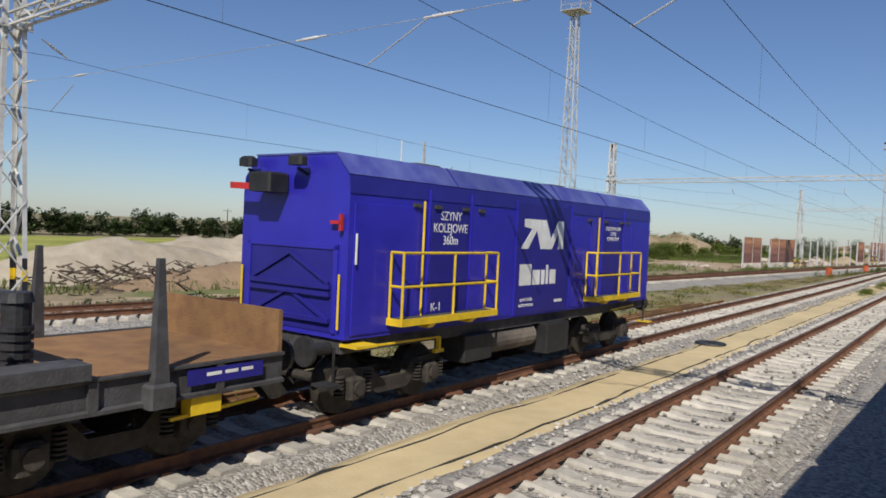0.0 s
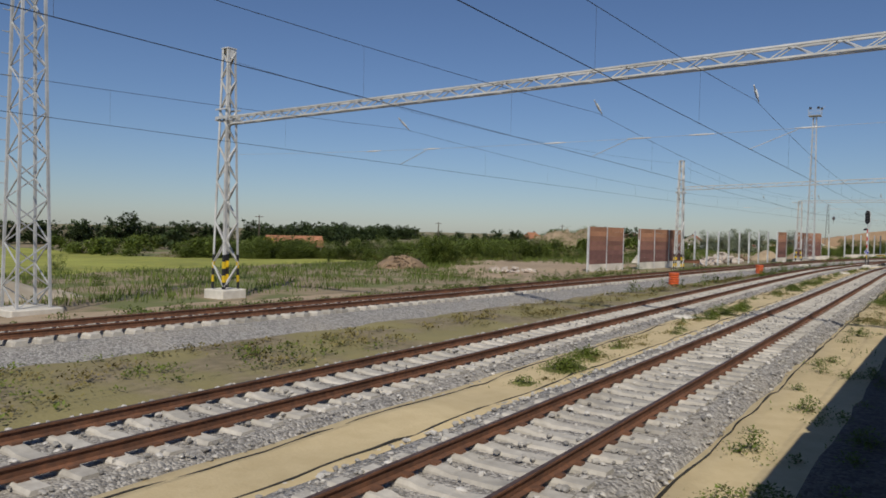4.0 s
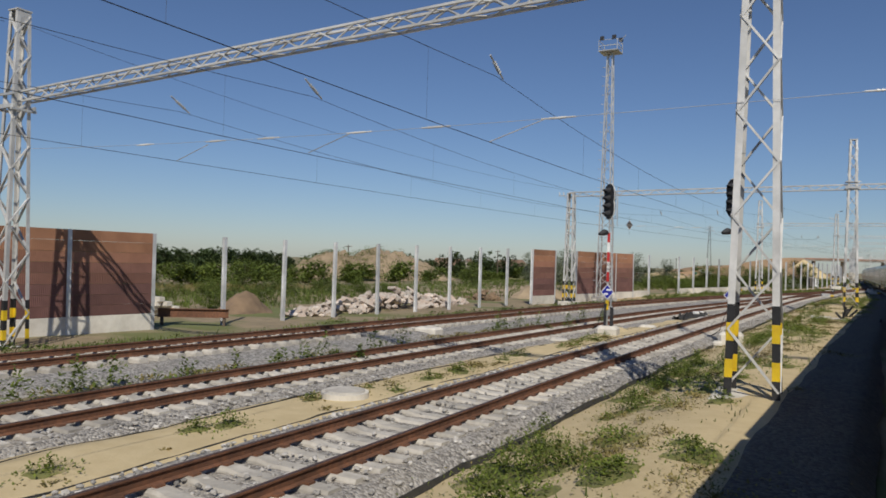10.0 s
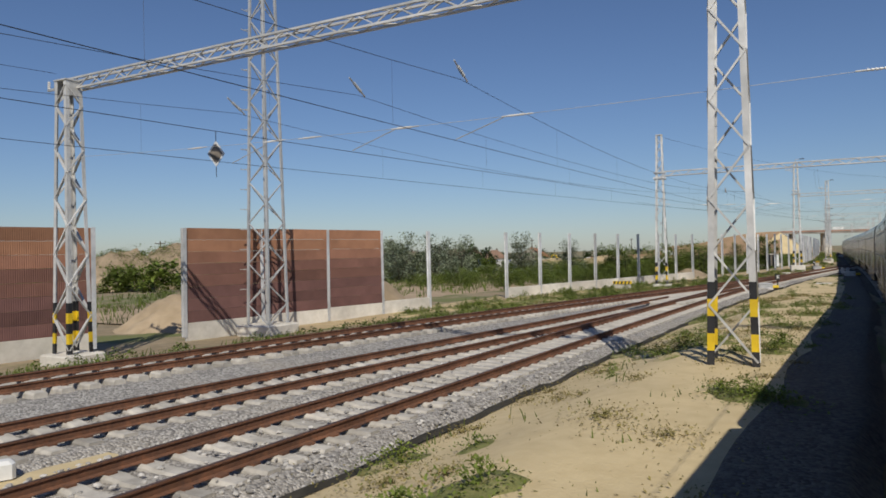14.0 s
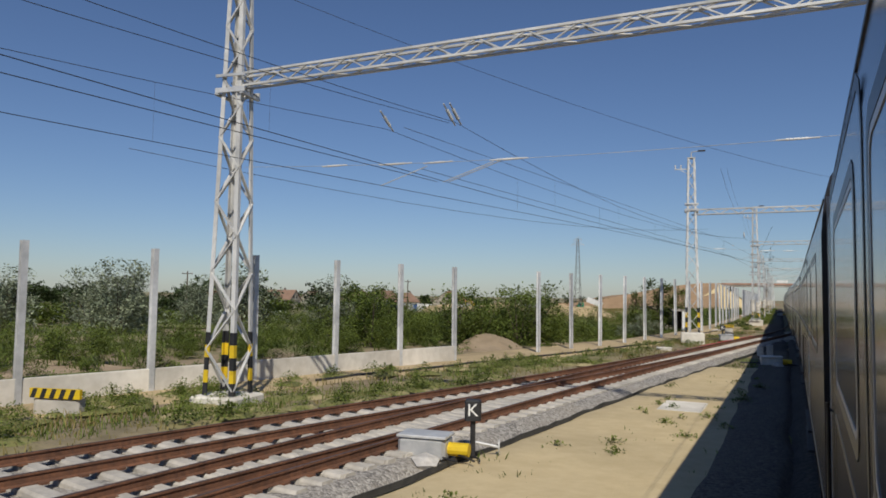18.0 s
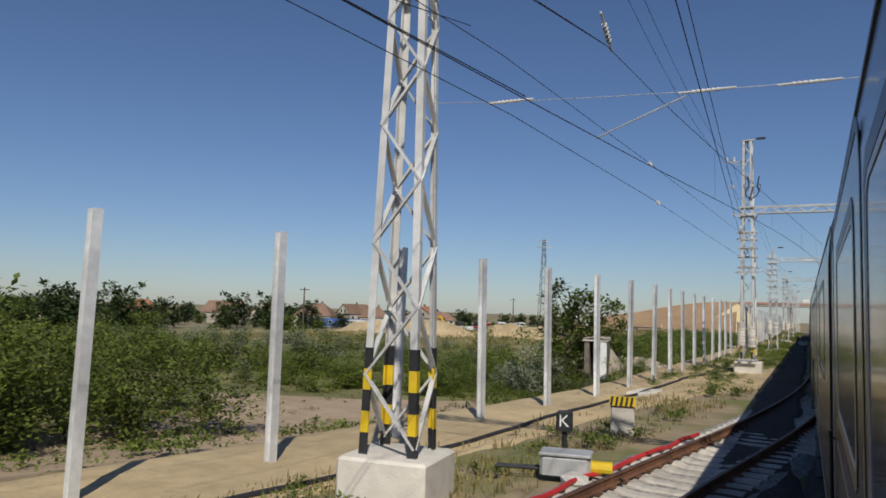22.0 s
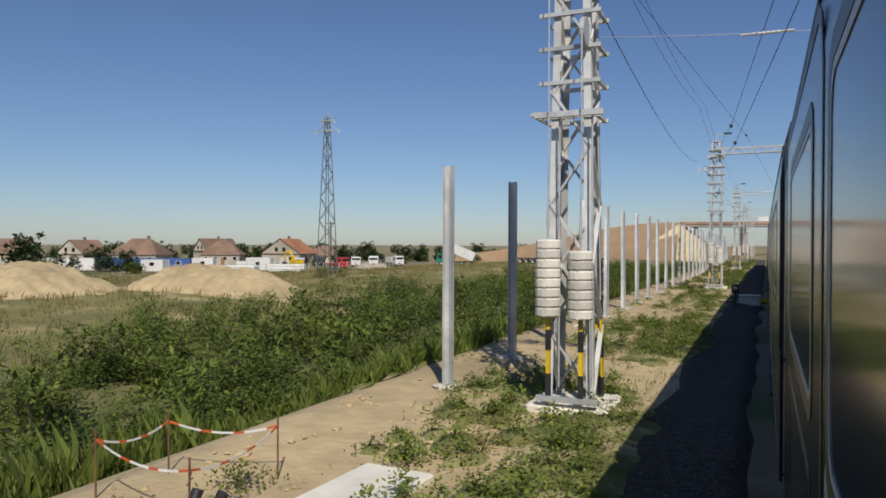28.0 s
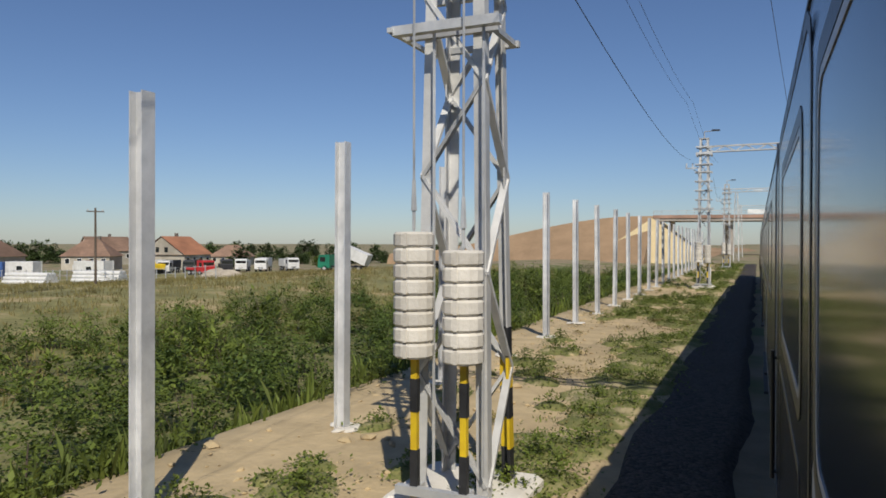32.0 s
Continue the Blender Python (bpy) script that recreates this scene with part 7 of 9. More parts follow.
heap("soil_mound", -75, 452, 5, 4, 1.7, "pale_soil", "pile of pale gravel by the parked trucks", 14, 2)
heap("soil_mound", -4.4, 306.5, 2.0, 3.2, 0.35, "sand", "low spill of yellow sand by the mast", 15, 3)
heap("soil_mound", -13.6, 160.6, 1.3, 2.2, 0.45, "sand", "low spill of yellow sand round a signal", 16, 2)


def rubble(cx, cy, rx, ry, h, count, seed, label, material="rubble"):
    rnd = random.Random(seed)
    t = thing("rubble_pile", label, "rubble")
    slabs = Shape()
    for i in range(count):
        a, r = rnd.uniform(0, 6.28), rnd.random() ** 0.6
        x, y = cx + rx * r * math.cos(a), cy + ry * r * math.sin(a)
        z = ground_z(x, y) + h * (1 - r) * rnd.uniform(0.5, 1.1) + 0.05
        if rnd.random() < 0.45:
            m = pose(x, y, z, rnd.uniform(-40, 40), rnd.uniform(-40, 40), rnd.uniform(0, 180))
            w, d, k = rnd.uniform(0.25, 0.6), rnd.uniform(0.2, 0.45), rnd.uniform(0.05, 0.12)
            slabs2 = Shape().chamfered(-w, -d, -k, w, d, k, 0.03)
            part("broken_slab", mesh_of("broken_slab", slabs2, M[material]), M[material], t, at=m)
        else:
            slabs.rock((x, y, z), rnd.uniform(0.15, 0.42), rnd, 0.8)
    part("broken_stones", slabs, M[material], t)["kind"] = "stuff"


rubble(-33.2, 170, 1.8, 11.5, 1.35, 260, 4, "heap of broken concrete slabs and bricks behind the posts")
rubble(-49.8, 115.6, 1.6, 2.6, 1.2, 90, 12, "heap of brown brush and broken bricks by the dirt road", "brown_soil")
rubble(-38.5, 118, 1.6, 3.0, 0.4, 26, 6, "low heap of broken concrete behind the barrier")
rubble(-34.2, 187.5, 1.2, 1.9, 0.9, 40, 9, "heap of dark torn roots and sheet", "brown_soil")

# torn roots on the brown heap
rnd = random.Random(61)
s = Shape()
for _ in range(520):
    x, y = -40.4 + rnd.gauss(0, 1.1), rnd.uniform(33, 60)
    z = ground_z(x, y) + max(0.1, 1.15 - abs(x + 40.6) * 0.45) * rnd.uniform(0.5, 1.0)
    a, lean, n = rnd.uniform(0, 6.28), rnd.uniform(-0.3, 0.5), rnd.uniform(0.4, 1.3)
    s.beam((x, y, z), (x + n * math.cos(a), y + n * math.sin(a), z + n * lean), rnd.uniform(0.03, 0.09))
solid("torn_roots", s, M["bark"], "tangle of torn roots and branches on the brown heap", "roots", kind="stuff")

# culvert mouth beside the dirt yard
ruin = thing("culvert", "old concrete culvert mouth with a whitewashed pillar, half overgrown", "culvert", at=pose(-9.95, 297.68, 0.06, 0, 0, 11))
part("side_wall", Shape().add([(-0.4, 0, -2.2), (0, 0, -2.2), (0.05, 3.2, -2.2), (-0.4, 3.2, -2.2), (-0.38, 0, 1.36), (-0.02, 0, 1.36), (0, 3.2, 1.36), (-0.4, 3.2, 1.36)],
     [(3, 2, 1, 0), (4, 5, 6, 7), (0, 1, 5, 4), (1, 2, 6, 5), (2, 3, 7, 6), (3, 0, 4, 7)]), M["old_wall"], ruin, "dark weathered concrete wall")
part("white_pillar", Shape().add([(-0.4, -0.03, -0.7), (-0.02, -0.03, -0.9), (-0.02, -0.03, 1.3), (-0.36, -0.03, 1.34), (-0.4, -0.004, -0.7), (-0.02, -0.004, -0.9), (-0.02, -0.004, 1.3), (-0.36, -0.004, 1.34)],
     [(0, 1, 2, 3), (7, 6, 5, 4), (0, 4, 5, 1), (1, 5, 6, 2), (2, 6, 7, 3), (3, 7, 4, 0)]), M["white"], ruin, "whitewashed face of the pillar")
part("inner_wall", Shape().box(-1.25, 0.05, -2.2, -0.98, 3.2, 1.36), M["old_wall"], ruin)
part("back_wall", Shape().box(-0.98, 2.6, -2.2, -0.4, 2.9, 1.36), M["old_wall"], ruin)
part("roof_slab", Shape().add([(-1.4, -0.05, 1.37), (0.04, -0.05, 1.37), (0.04, 3.3, 1.37), (-1.32, 3.3, 1.37), (-1.3, 0.0, 1.45), (0.0, -0.02, 1.42), (0.02, 3.3, 1.48), (-1.28, 3.3, 1.5)],
     [(3, 2, 1, 0), (4, 5, 6, 7), (0, 1, 5, 4), (1, 2, 6, 5), (2, 3, 7, 6), (3, 0, 4, 7)]), M["concrete"], ruin, "cracked concrete roof slab")
part("wing_wall", Shape().add([(-0.38, 3.2, -2.2), (-0.1, 3.2, -2.2), (0.5, 5.6, -2.2), (0.2, 5.6, -2.2), (-0.38, 3.2, 0.9), (-0.1, 3.2, 0.9), (0.5, 5.6, -0.6), (0.2, 5.6, -0.6)],
     [(3, 2, 1, 0), (4, 5, 6, 7), (0, 1, 5, 4), (1, 2, 6, 5), (2, 3, 7, 6), (3, 0, 4, 7)]), M["concrete"], ruin)
def earth(name, x0, x1, y0, y1, lie, label):
    """A rough body of earth over a patch of the culvert."""
    e, n = Shape(), 14
    e.v = [(x0 + (x1 - x0) * i / n, y0 + (y1 - y0) * j / n, lie(i / n, j / n) + 0.09 * noise.noise((i * 0.5, j * 0.5, x0)) + 0.05 * noise.noise((i * 1.3, j * 1.3, y0))) for j in range(n + 1) for i in range(n + 1)]
    m = n + 1
    e.f = [(j * m + i, j * m + i + 1, (j + 1) * m + i + 1, (j + 1) * m + i) for j in range(n) for i in range(n)]
    part(name, e, M["pale_soil"], ruin, label, smooth=True)


earth("earth_cover", -1.34, 0.03, -0.02, 3.28, lambda u, v: 1.5 + 0.04 * math.sin(3.14 * u), "pale earth crust on the culvert")
earth("earth_bank", -0.02, 1.1, 0.35, 4.4, lambda u, v: -1.25 + 2.1 * smooth(0.0, 0.85, v) * (1 - 0.6 * u) - 0.3 * u, "pale earth slid against the wall")

# ---- overpass ----
bridge = thing("road_bridge", "concrete road bridge on piers crossing the railway", "bridge", at=pose(0, 566, 0, 0, 0, 9))
part("deck", Shape().box(-26, -6, 8.6, 60, 6, 9.6), M["bridge"], bridge)
part("edge_beam", Shape().box(-26, -6.3, 9.3, 60, -6.0, 10.1), M["bridge_edge"], bridge, "rust-brown edge beam")
s = Shape()
for i in range(44):
    s.box(-26 + 2 * i, -6.2, 10.1, -25.9 + 2 * i, -6.1, 11.2)
s.box(-26, -6.2, 11.1, 60, -6.1, 11.25).box(-26, -6.2, 10.6, 60, -6.1, 10.68)
part("parapet_rail", s, M["galv"], bridge)
for x in (-21, -7, 12, 30):
    for y in (-3.5, 0, 3.5):
        part("pier", Shape().cyl((x, y, -3), (x, y, 8.6), 0.55, n=12), M["bridge"], bridge)
part("abutment", Shape().prism([(-26, -3), (-22.5, -3), (-24.5, 9.4), (-26, 9.4)], -6.2, 6.2), M["bridge"], bridge)
part("road_sign", Shape().box(-3.5, -6.45, 10.3, 1.0, -6.35, 11.4), M["white"], bridge, "white board on the parapet")
# approach embankment
s = Shape()
n = 60
for j in range(n + 1):
    u = j / n
    x = -25 - 72 * u
    h = 10.2 * (1 - smooth(0.05, 1.0, u))
    yc = 566 - 0.16 * (x + 25) * 0 + (-25 - x) * (-0.16)
    for d, k in ((-9 - 1.9 * h, 0), (-7, 1), (7, 1), (9 + 1.9 * h, 0)):
        s.v.append((x, yc + d, -3.2 + (h + 3.0) * k * 1.0 - (0 if k else 0.2)))
s.f = [(j * 4 + i, (j + 1) * 4 + i, (j + 1) * 4 + i + 1, j * 4 + i + 1) for j in range(n) for i in range(3)] + [(0, 1, 2, 3)]
solid("ground_embankment", s, M["plough"], "bare brown earth embankment rising to the road bridge", "embankment", kind="structure")
s = Shape()
s.add([(-25, 555, 9.3), (-25, 577, 9.3), (-10, 577, -2.5), (-10, 555, -2.5), (-40, 540, -2.5)], [(0, 3, 2, 1), (0, 4, 3)])
solid("ground_slope", s, M["sand"], "pale sandy end slope under the bridge", "slope", kind="structure")
hill = heap("distant_hill", -70, 680, 70, 60, 9, "plough", "long low brown hill on the horizon", 21, 4, category="hill")


# ---- village and yard beyond the railway ----
def house(x, y, w, d, base, eaves, top, turn, roof, label, hip=True, chimney=True):
    """A house with a roof, windows, a door and a chimney; w runs along its ridge."""
    h = thing("house", label, "house", group="village houses", at=pose(x, y, base, 0, 0, turn))
    e, t = eaves - base, top - base
    part("wall", Shape().box(-w / 2, -d / 2, -0.6, w / 2, d / 2, e), M["plaster"], h)
    r = w / 2 - (d * 0.42 if hip else 0)
    o = 0.45
    s = Shape()
    s.add([(-w / 2 - o, -d / 2 - o, e - 0.1), (w / 2 + o, -d / 2 - o, e - 0.1), (w / 2 + o, d / 2 + o, e - 0.1), (-w / 2 - o, d / 2 + o, e - 0.1),
           (-r - (0 if hip else o), 0, t), (r + (0 if hip else o), 0, t)],
          [(0, 1, 5, 4), (2, 3, 4, 5), (1, 2, 5), (3, 0, 4), (3, 2, 1, 0)] if hip else [(0, 1, 5, 4), (2, 3, 4, 5), (3, 2, 1, 0)])
    rf = part("roof", s, M[roof], h)
    if not hip:
        for sg in (-1, 1):
            part("gable", Shape().prism([(-d / 2, e - 0.12), (d / 2, e - 0.12), (0, t - 0.25)], sg * w / 2 - 0.1, sg * w / 2 + 0.1, "x"), M["plaster"], h)
            for k in (-1, 1):
                part("window", Shape().box(sg * w / 2 - 0.14, k * 1.3 - 0.5, e + 0.5, sg * w / 2 + 0.14, k * 1.3 + 0.5, e + 1.7), M["glass"], h)
    if chimney:
        part("chimney", Shape().chamfered(w * 0.12 - 0.35, 0.5, t - 1.2, w * 0.12 + 0.35, 1.2, t + 0.8, 0.04), M["old_wall"], rf)
    for sy in (-1, 1):
        for k in range(4):
            u = -w / 2 + w * (k + 0.5) / 4
            win = part("window", Shape().box(u - 0.55, sy * d / 2 - 0.03, e * 0.38, u + 0.55, sy * d / 2 + 0.03, e * 0.38 + 1.3), M["white"], h)
            part("pane", Shape().box(u - 0.46, sy * d / 2 - 0.045, e * 0.38 + 0.09, u + 0.46, sy * d / 2 + 0.045, e * 0.38 + 1.21), M["glass"], win)
    part("door", Shape().box(w * 0.02, -d / 2 - 0.05, 0, w * 0.02 + 1.0, -d / 2 + 0.05, 2.1), M["rust_deck"], h)
    return h


house(-163, 473, 14, 10, -3.4, -0.3, 4.2, 18, "roof_old", "brown hip-roofed house among trees at the village edge")
house(-149, 491, 11, 9, -3.4, -0.4, 3.6, 30, "roof_old", "brown-roofed house with pale walls behind the yard")
house(-133, 502, 10, 13, -3.2, 0.0, 4.4, 95, "roof_tile", "orange-roofed house with a white gable", hip=False)
house(-184, 471, 11, 9, -3.4, -0.2, 3.8, 100, "roof_old", "house with a pinkish gable behind the site containers", hip=False)
house(-184, 448, 13, 10, -3.4, 0.0, 4.0, 12, "roof_old", "village house with an old brown roof", hip=False)
house(-205, 430, 12, 9, -3.4, -0.2, 3.6, 40, "roof_tile", "village house with an orange tiled roof")
house(-139, 530, 10, 8, -3.6, -1.0, 2.2, 20, "roof_old", "low brown-roofed house behind the parked vans", chimney=False)
house(-178, 520, 12, 10, -3.2, 0.4, 4.6, 70, "roof_old", "brown-roofed house behind the village", hip=False)
house(-150, 194, 14, 9, -4.0, -2.0, 0.75, 53, "roof_tile", "low farmhouse with an orange roof among the trees", hip=False, chimney=False)


def container(x, y, base, l, w, h, turn, material, label):
    c = thing("container", label, "container", group="site containers", at=pose(x, y, base, 0, 0, turn))
    part("body", Shape().box(-l / 2, -w / 2, 0.12, l / 2, w / 2, h), M[material], c)
    s = Shape()
    for sx in (-1, 1):
        for sy in (-1, 1):
            s.box(sx * l / 2 - 0.08, sy * w / 2 - 0.08, 0, sx * l / 2 + 0.08, sy * w / 2 + 0.08, h + 0.04)
    part("corner_posts", s, M[material], c)
    n = int(l / 0.4)
    for sy in (-1, 1):
        s = Shape()
        for i in range(n):
            u = -l / 2 + l * (i + 0.5) / n
            s.box(u - 0.09, sy * w / 2 - 0.04, 0.25, u + 0.09, sy * w / 2 + 0.04, h - 0.12)
        part("ribs", s, M[material], c)
    win = part("window", Shape().box(-0.6, -w / 2 - 0.05, 1.2, 0.6, -w / 2 + 0.05, 2.1), M["white"], c)
    part("pane", Shape().box(-0.52, -w / 2 - 0.06, 1.28, 0.52, -w / 2 + 0.06, 2.02), M["glass"], win)
    return c


container(-145, 437, -3.5, 11.0, 2.6, 2.9, 22, "dirty_white", "long white site container in the yard")
for x, y in ((-142.5, 444.5), (-137.0, 446.5), (-131.5, 448.5), (-126.0, 450.5)):
    container(x, y, -3.4, 5.6, 2.5, 2.7, 20, "container_blue", "blue site container with a white-framed window, in a row")
container(-121, 453, -3.4, 5.0, 2.5, 2.8, 20, "dirty_white", "white site container at the end of the blue row")
container(-107, 456, -3.4, 6.0, 2.5, 3.0, 10, "dirty_white", "tall white container beside the yard fence")
container(-121, 438, -3.3, 5.0, 2.5, 2.6, 15, "dirty_white", "white site container near the sand heaps")


def wheels(parent, places, r=0.5, w=0.3):
    for x, y in places:
        ty = part("wheel", Shape().cyl((x, y - w / 2, r), (x, y + w / 2, r), r, n=14), M["black"], parent)
        part("rim", Shape().cyl((x, y - w / 2 - 0.02, r), (x, y + w / 2 + 0.02, r), r * 0.55, n=10), M["galv"], ty)


def truck(x, y, base, turn, cab, box, label, tip=0.0, l=8.0, h=2.9):
    t = thing("truck", label, "truck", group="trucks in the yard", at=pose(x, y, base, 0, 0, turn))
    part("chassis", Shape().box(-l / 2, -0.45, 0.7, l / 2, 0.45, 0.95), M["dark_steel"], t)
    c = part("cab", Shape().prism([(l / 2 - 2.0, 0.6), (l / 2, 0.6), (l / 2, 1.6), (l / 2 - 0.25, 2.7), (l / 2 - 2.0, 2.75)], -1.2, 1.2), M[cab], t)
    part("windscreen", Shape().box(l / 2 - 0.2, -1.05, 1.65, l / 2 - 0.05, 1.05, 2.4), M["glass"], c)
    for sy in (-1, 1):
        part("side_window", Shape().box(l / 2 - 1.3, sy * 1.2 - 0.02, 1.6, l / 2 - 0.4, sy * 1.2 + 0.02, 2.35), M["glass"], c)
    s = Shape().prism([(0, 0), (l - 2.4, 0), (l - 2.4, h - 1.1), (0, h - 1.1)], -1.2, 1.2)
    part("load_body", s, M[box], t, at=pose(-l / 2, 0, 1.0, 0, -tip, 0))
    wheels(t, [(a, b) for a in (-l / 2 + 1.0, -l / 2 + 2.3, l / 2 - 1.1) for b in (-1.05, 1.05)])
    return t


for x, y, cab, body, l, h, turn, words in ((-111.3, 478, "dirty_white", "wagon_grey", 7.0, 2.9, -65, "white-cabbed truck with a grey body facing the railway"),
                                           (-107.0, 480, "black", "bogie", 7.0, 2.9, -60, "dark truck parked in the row"),
                                           (-103.6, 486, "black", "black", 4.6, 1.9, -40, "low black van in the row of vehicles"),
                                           (-101.0, 488.5, "dirty_white", "dirty_white", 5.6, 2.5, -60, "white delivery van in the row of vehicles"),
                                           (-95.2, 488, "dirty_white", "dirty_white", 7.5, 2.9, -62, "white truck parked facing the railway"),
                                           (-89.5, 489, "dirty_white", "dirty_white", 6.0, 2.6, -35, "white delivery van parked at the row's end"),
                                           (-115.4, 462, "dirty_white", "dirty_white", 5.5, 2.3, 5, "white van standing beside the site containers"),
                                           (-93.0, 467, "red", "red", 5.5, 1.5, -15, "low red flatbed in the yard"),
                                           (-121.0, 486, "dirty_white", "dirty_white", 6.5, 2.8, -20, "white truck standing before the houses")):
    truck(x, y, ground_z(x, y), turn, cab, body, words, l=l, h=h)
truck(-62, 466, ground_z(-62, 466), 190, "green_paint", "dirty_white", "green tipper truck with a raised white body", tip=22)


def pipe_stack(x, y, turn, label):
    t = thing("pipe_stack", label, "pipes", group="pipe stacks", at=pose(x, y, ground_z(x, y), 0, 0, turn))
    for row in range(3):
        for k in range(5 - row):
            u, z = (k - (4 - row) / 2) * 0.62, 0.3 + row * 0.53
            part("pipe", Shape().cyl((-3.5, u, z), (3.5, u, z), 0.3, n=10), M["dirty_white"], t)


pipe_stack(-96, 436, 12, "stack of pale concrete pipes in the yard")
pipe_stack(-88, 441, 20, "stack of pale pipes beside the yard fence")
pipe_stack(-146, 452, 10, "stack of pale pipes behind the sand heaps")
trailer = thing("flat_trailer", "long flat trailer parked on the meadow", "trailer", at=pose(-43, 467, ground_z(-43, 467), 0, 0, 8))
part("deck", Shape().box(-5.5, -1.2, 1.0, 5.5, 1.2, 1.3), M["wagon_grey"], trailer)
part("headboard", Shape().box(5.4, -1.2, 1.3, 5.5, 1.2, 2.3), M["dirty_white"], trailer)
wheels(trailer, [(a, b) for a in (-4.2, -2.9, -1.6) for b in (-1.0, 1.0)], 0.48)


def excavator(x, y, base, turn):
    e = thing("excavator", "yellow crawler excavator with a folded boom", "excavator", group="excavators", at=pose(x, y, base, 0, 0, turn))
    for sy in (-1, 1):
        part("crawler", Shape().prism([(-1.9, 0.35), (-1.5, 0), (1.5, 0), (1.9, 0.35), (1.5, 0.85), (-1.5, 0.85)], sy * 1.0 - 0.3, sy * 1.0 + 0.3), M["black"], e)
    part("upper_body", Shape().chamfered(-2.0, -1.2, 0.95, 1.2, 1.2, 2.0, 0.12), M["yellow"], e)
    c = part("cab", Shape().chamfered(0.0, 0.3, 2.0, 1.4, 1.2, 3.0, 0.1), M["yellow"], e)
    part("cab_glass", Shape().box(0.15, 1.12, 2.15, 1.25, 1.22, 2.85).box(1.34, 0.4, 2.1, 1.42, 1.1, 2.85), M["glass"], c)
    b = part("boom", Shape().beam((1.0, -0.3, 1.8), (3.2, -0.3, 4.3), 0.4, 0.5).beam((3.2, -0.3, 4.3), (5.0, -0.3, 4.0), 0.36, 0.42), M["yellow"], e)
    part("stick", Shape().beam((5.0, -0.3, 4.1), (5.4, -0.3, 1.4), 0.3, 0.35), M["yellow"], b)
    part("bucket", Shape().prism([(4.7, 0.6), (5.6, 0.4), (5.9, 1.4), (5.2, 1.5)], -0.8, 0.2), M["dark_steel"], b)


excavator(-152, 182, -4.2, 30)
excavator(-108, 471, -3.3, 160)

pylon = thing("power_pylon", "grey lattice power pylon with two crossarms", "pylon", at=pose(-47.4, 394, -1.2))
PH = 19.0
ph = lambda z: 0.72 * (1 - z / PH) + 0.2
for sx in (-1, 1):
    for sy in (-1, 1):
        part("leg", Shape().beam((sx * ph(0), sy * ph(0), -0.4), (sx * ph(PH), sy * ph(PH), PH), 0.075), M["aged_steel"], pylon)
for face in range(4):
    c, d = math.cos(face * math.pi / 2), math.sin(face * math.pi / 2)
    for k in range(14):
        z0, z1 = PH * k / 14, PH * (k + 1) / 14
        sg = 1 if (k + face) % 2 else -1
        u0, u1 = ph(z0), ph(z1)
        part("brace", Shape().beam((sg * u0 * c - u0 * d, sg * u0 * d + u0 * c, z0), (-sg * u1 * c - u1 * d, -sg * u1 * d + u1 * c, z1), 0.05), M["aged_steel"], pylon)
for z, r in ((17.4, 1.6), (18.6, 1.0)):
    for sg in (-1, 1):
        a = part("crossarm", Shape().beam((0, -0.25, z), (sg * r, 0, z), 0.09), M["galv"], pylon)
        part("arm_brace", Shape().beam((0, 0.25, z), (sg * r, 0, z), 0.09), M["galv"], a)
        part("arm_stay", Shape().beam((0, 0, z + 0.9), (sg * r, 0, z), 0.07), M["galv"], a)
        part("insulator", Shape().cyl((sg * r, 0, z), (sg * r, 0, z - 0.35), 0.05, n=8), M["insulator"], a)


def utility_pole(x, y, base, h, turn, name_label="weathered wooden utility pole with a crossbar"):
    p = thing("utility_pole", name_label, "pole", group="utility poles", at=pose(x, y, base, 0, 0, turn))
    part("shaft", Shape().cyl((0, 0, -0.5), (0, 0, h), 0.15, 0.10, 8), M["bark"], p)
    part("crossbar", Shape().box(-0.9, -0.06, h - 0.45, 0.9, 0.06, h - 0.33), M["bark"], p)
    for u in (-0.75, 0, 0.75):
        part("insulator", Shape().cyl((u, 0, h - 0.33), (u, 0, h - 0.12), 0.06, 0.03, 6), M["insulator"], p)


for x, y, b, h in ((-98, 250, -2.6, 8.2), (-86, 300, -2.4, 8.4), (-74, 352, -2.0, 8.0), (-110, 205, -2.8, 8.0), (-64, 420, -2.0, 8.5), (-124, 160, -2.8, 8.2), (-146, 118, -2.8, 8.0)):
    utility_pole(x, y, b, h, 70)

# site fence along the yard
fence = thing("yard_fence", "low grey mesh fence along the yard", "fence")
for i in range(34):
    x, y = -62 - 2.0 * i, 436 + 0.35 * i
    part("post", Shape().box(x - 0.05, y - 0.05, ground_z(x, y), x + 0.05, y + 0.05, ground_z(x, y) + 1.9), M["galv"], fence)
    part("fence_wires", Shape().box(x - 2, y - 0.012, ground_z(x, y) + 1.7, x, y + 0.012, ground_z(x, y) + 1.74).box(
        x - 2, y - 0.012, ground_z(x, y) + 1.0, x, y + 0.012, ground_z(x, y) + 1.04), M["galv"], fence)


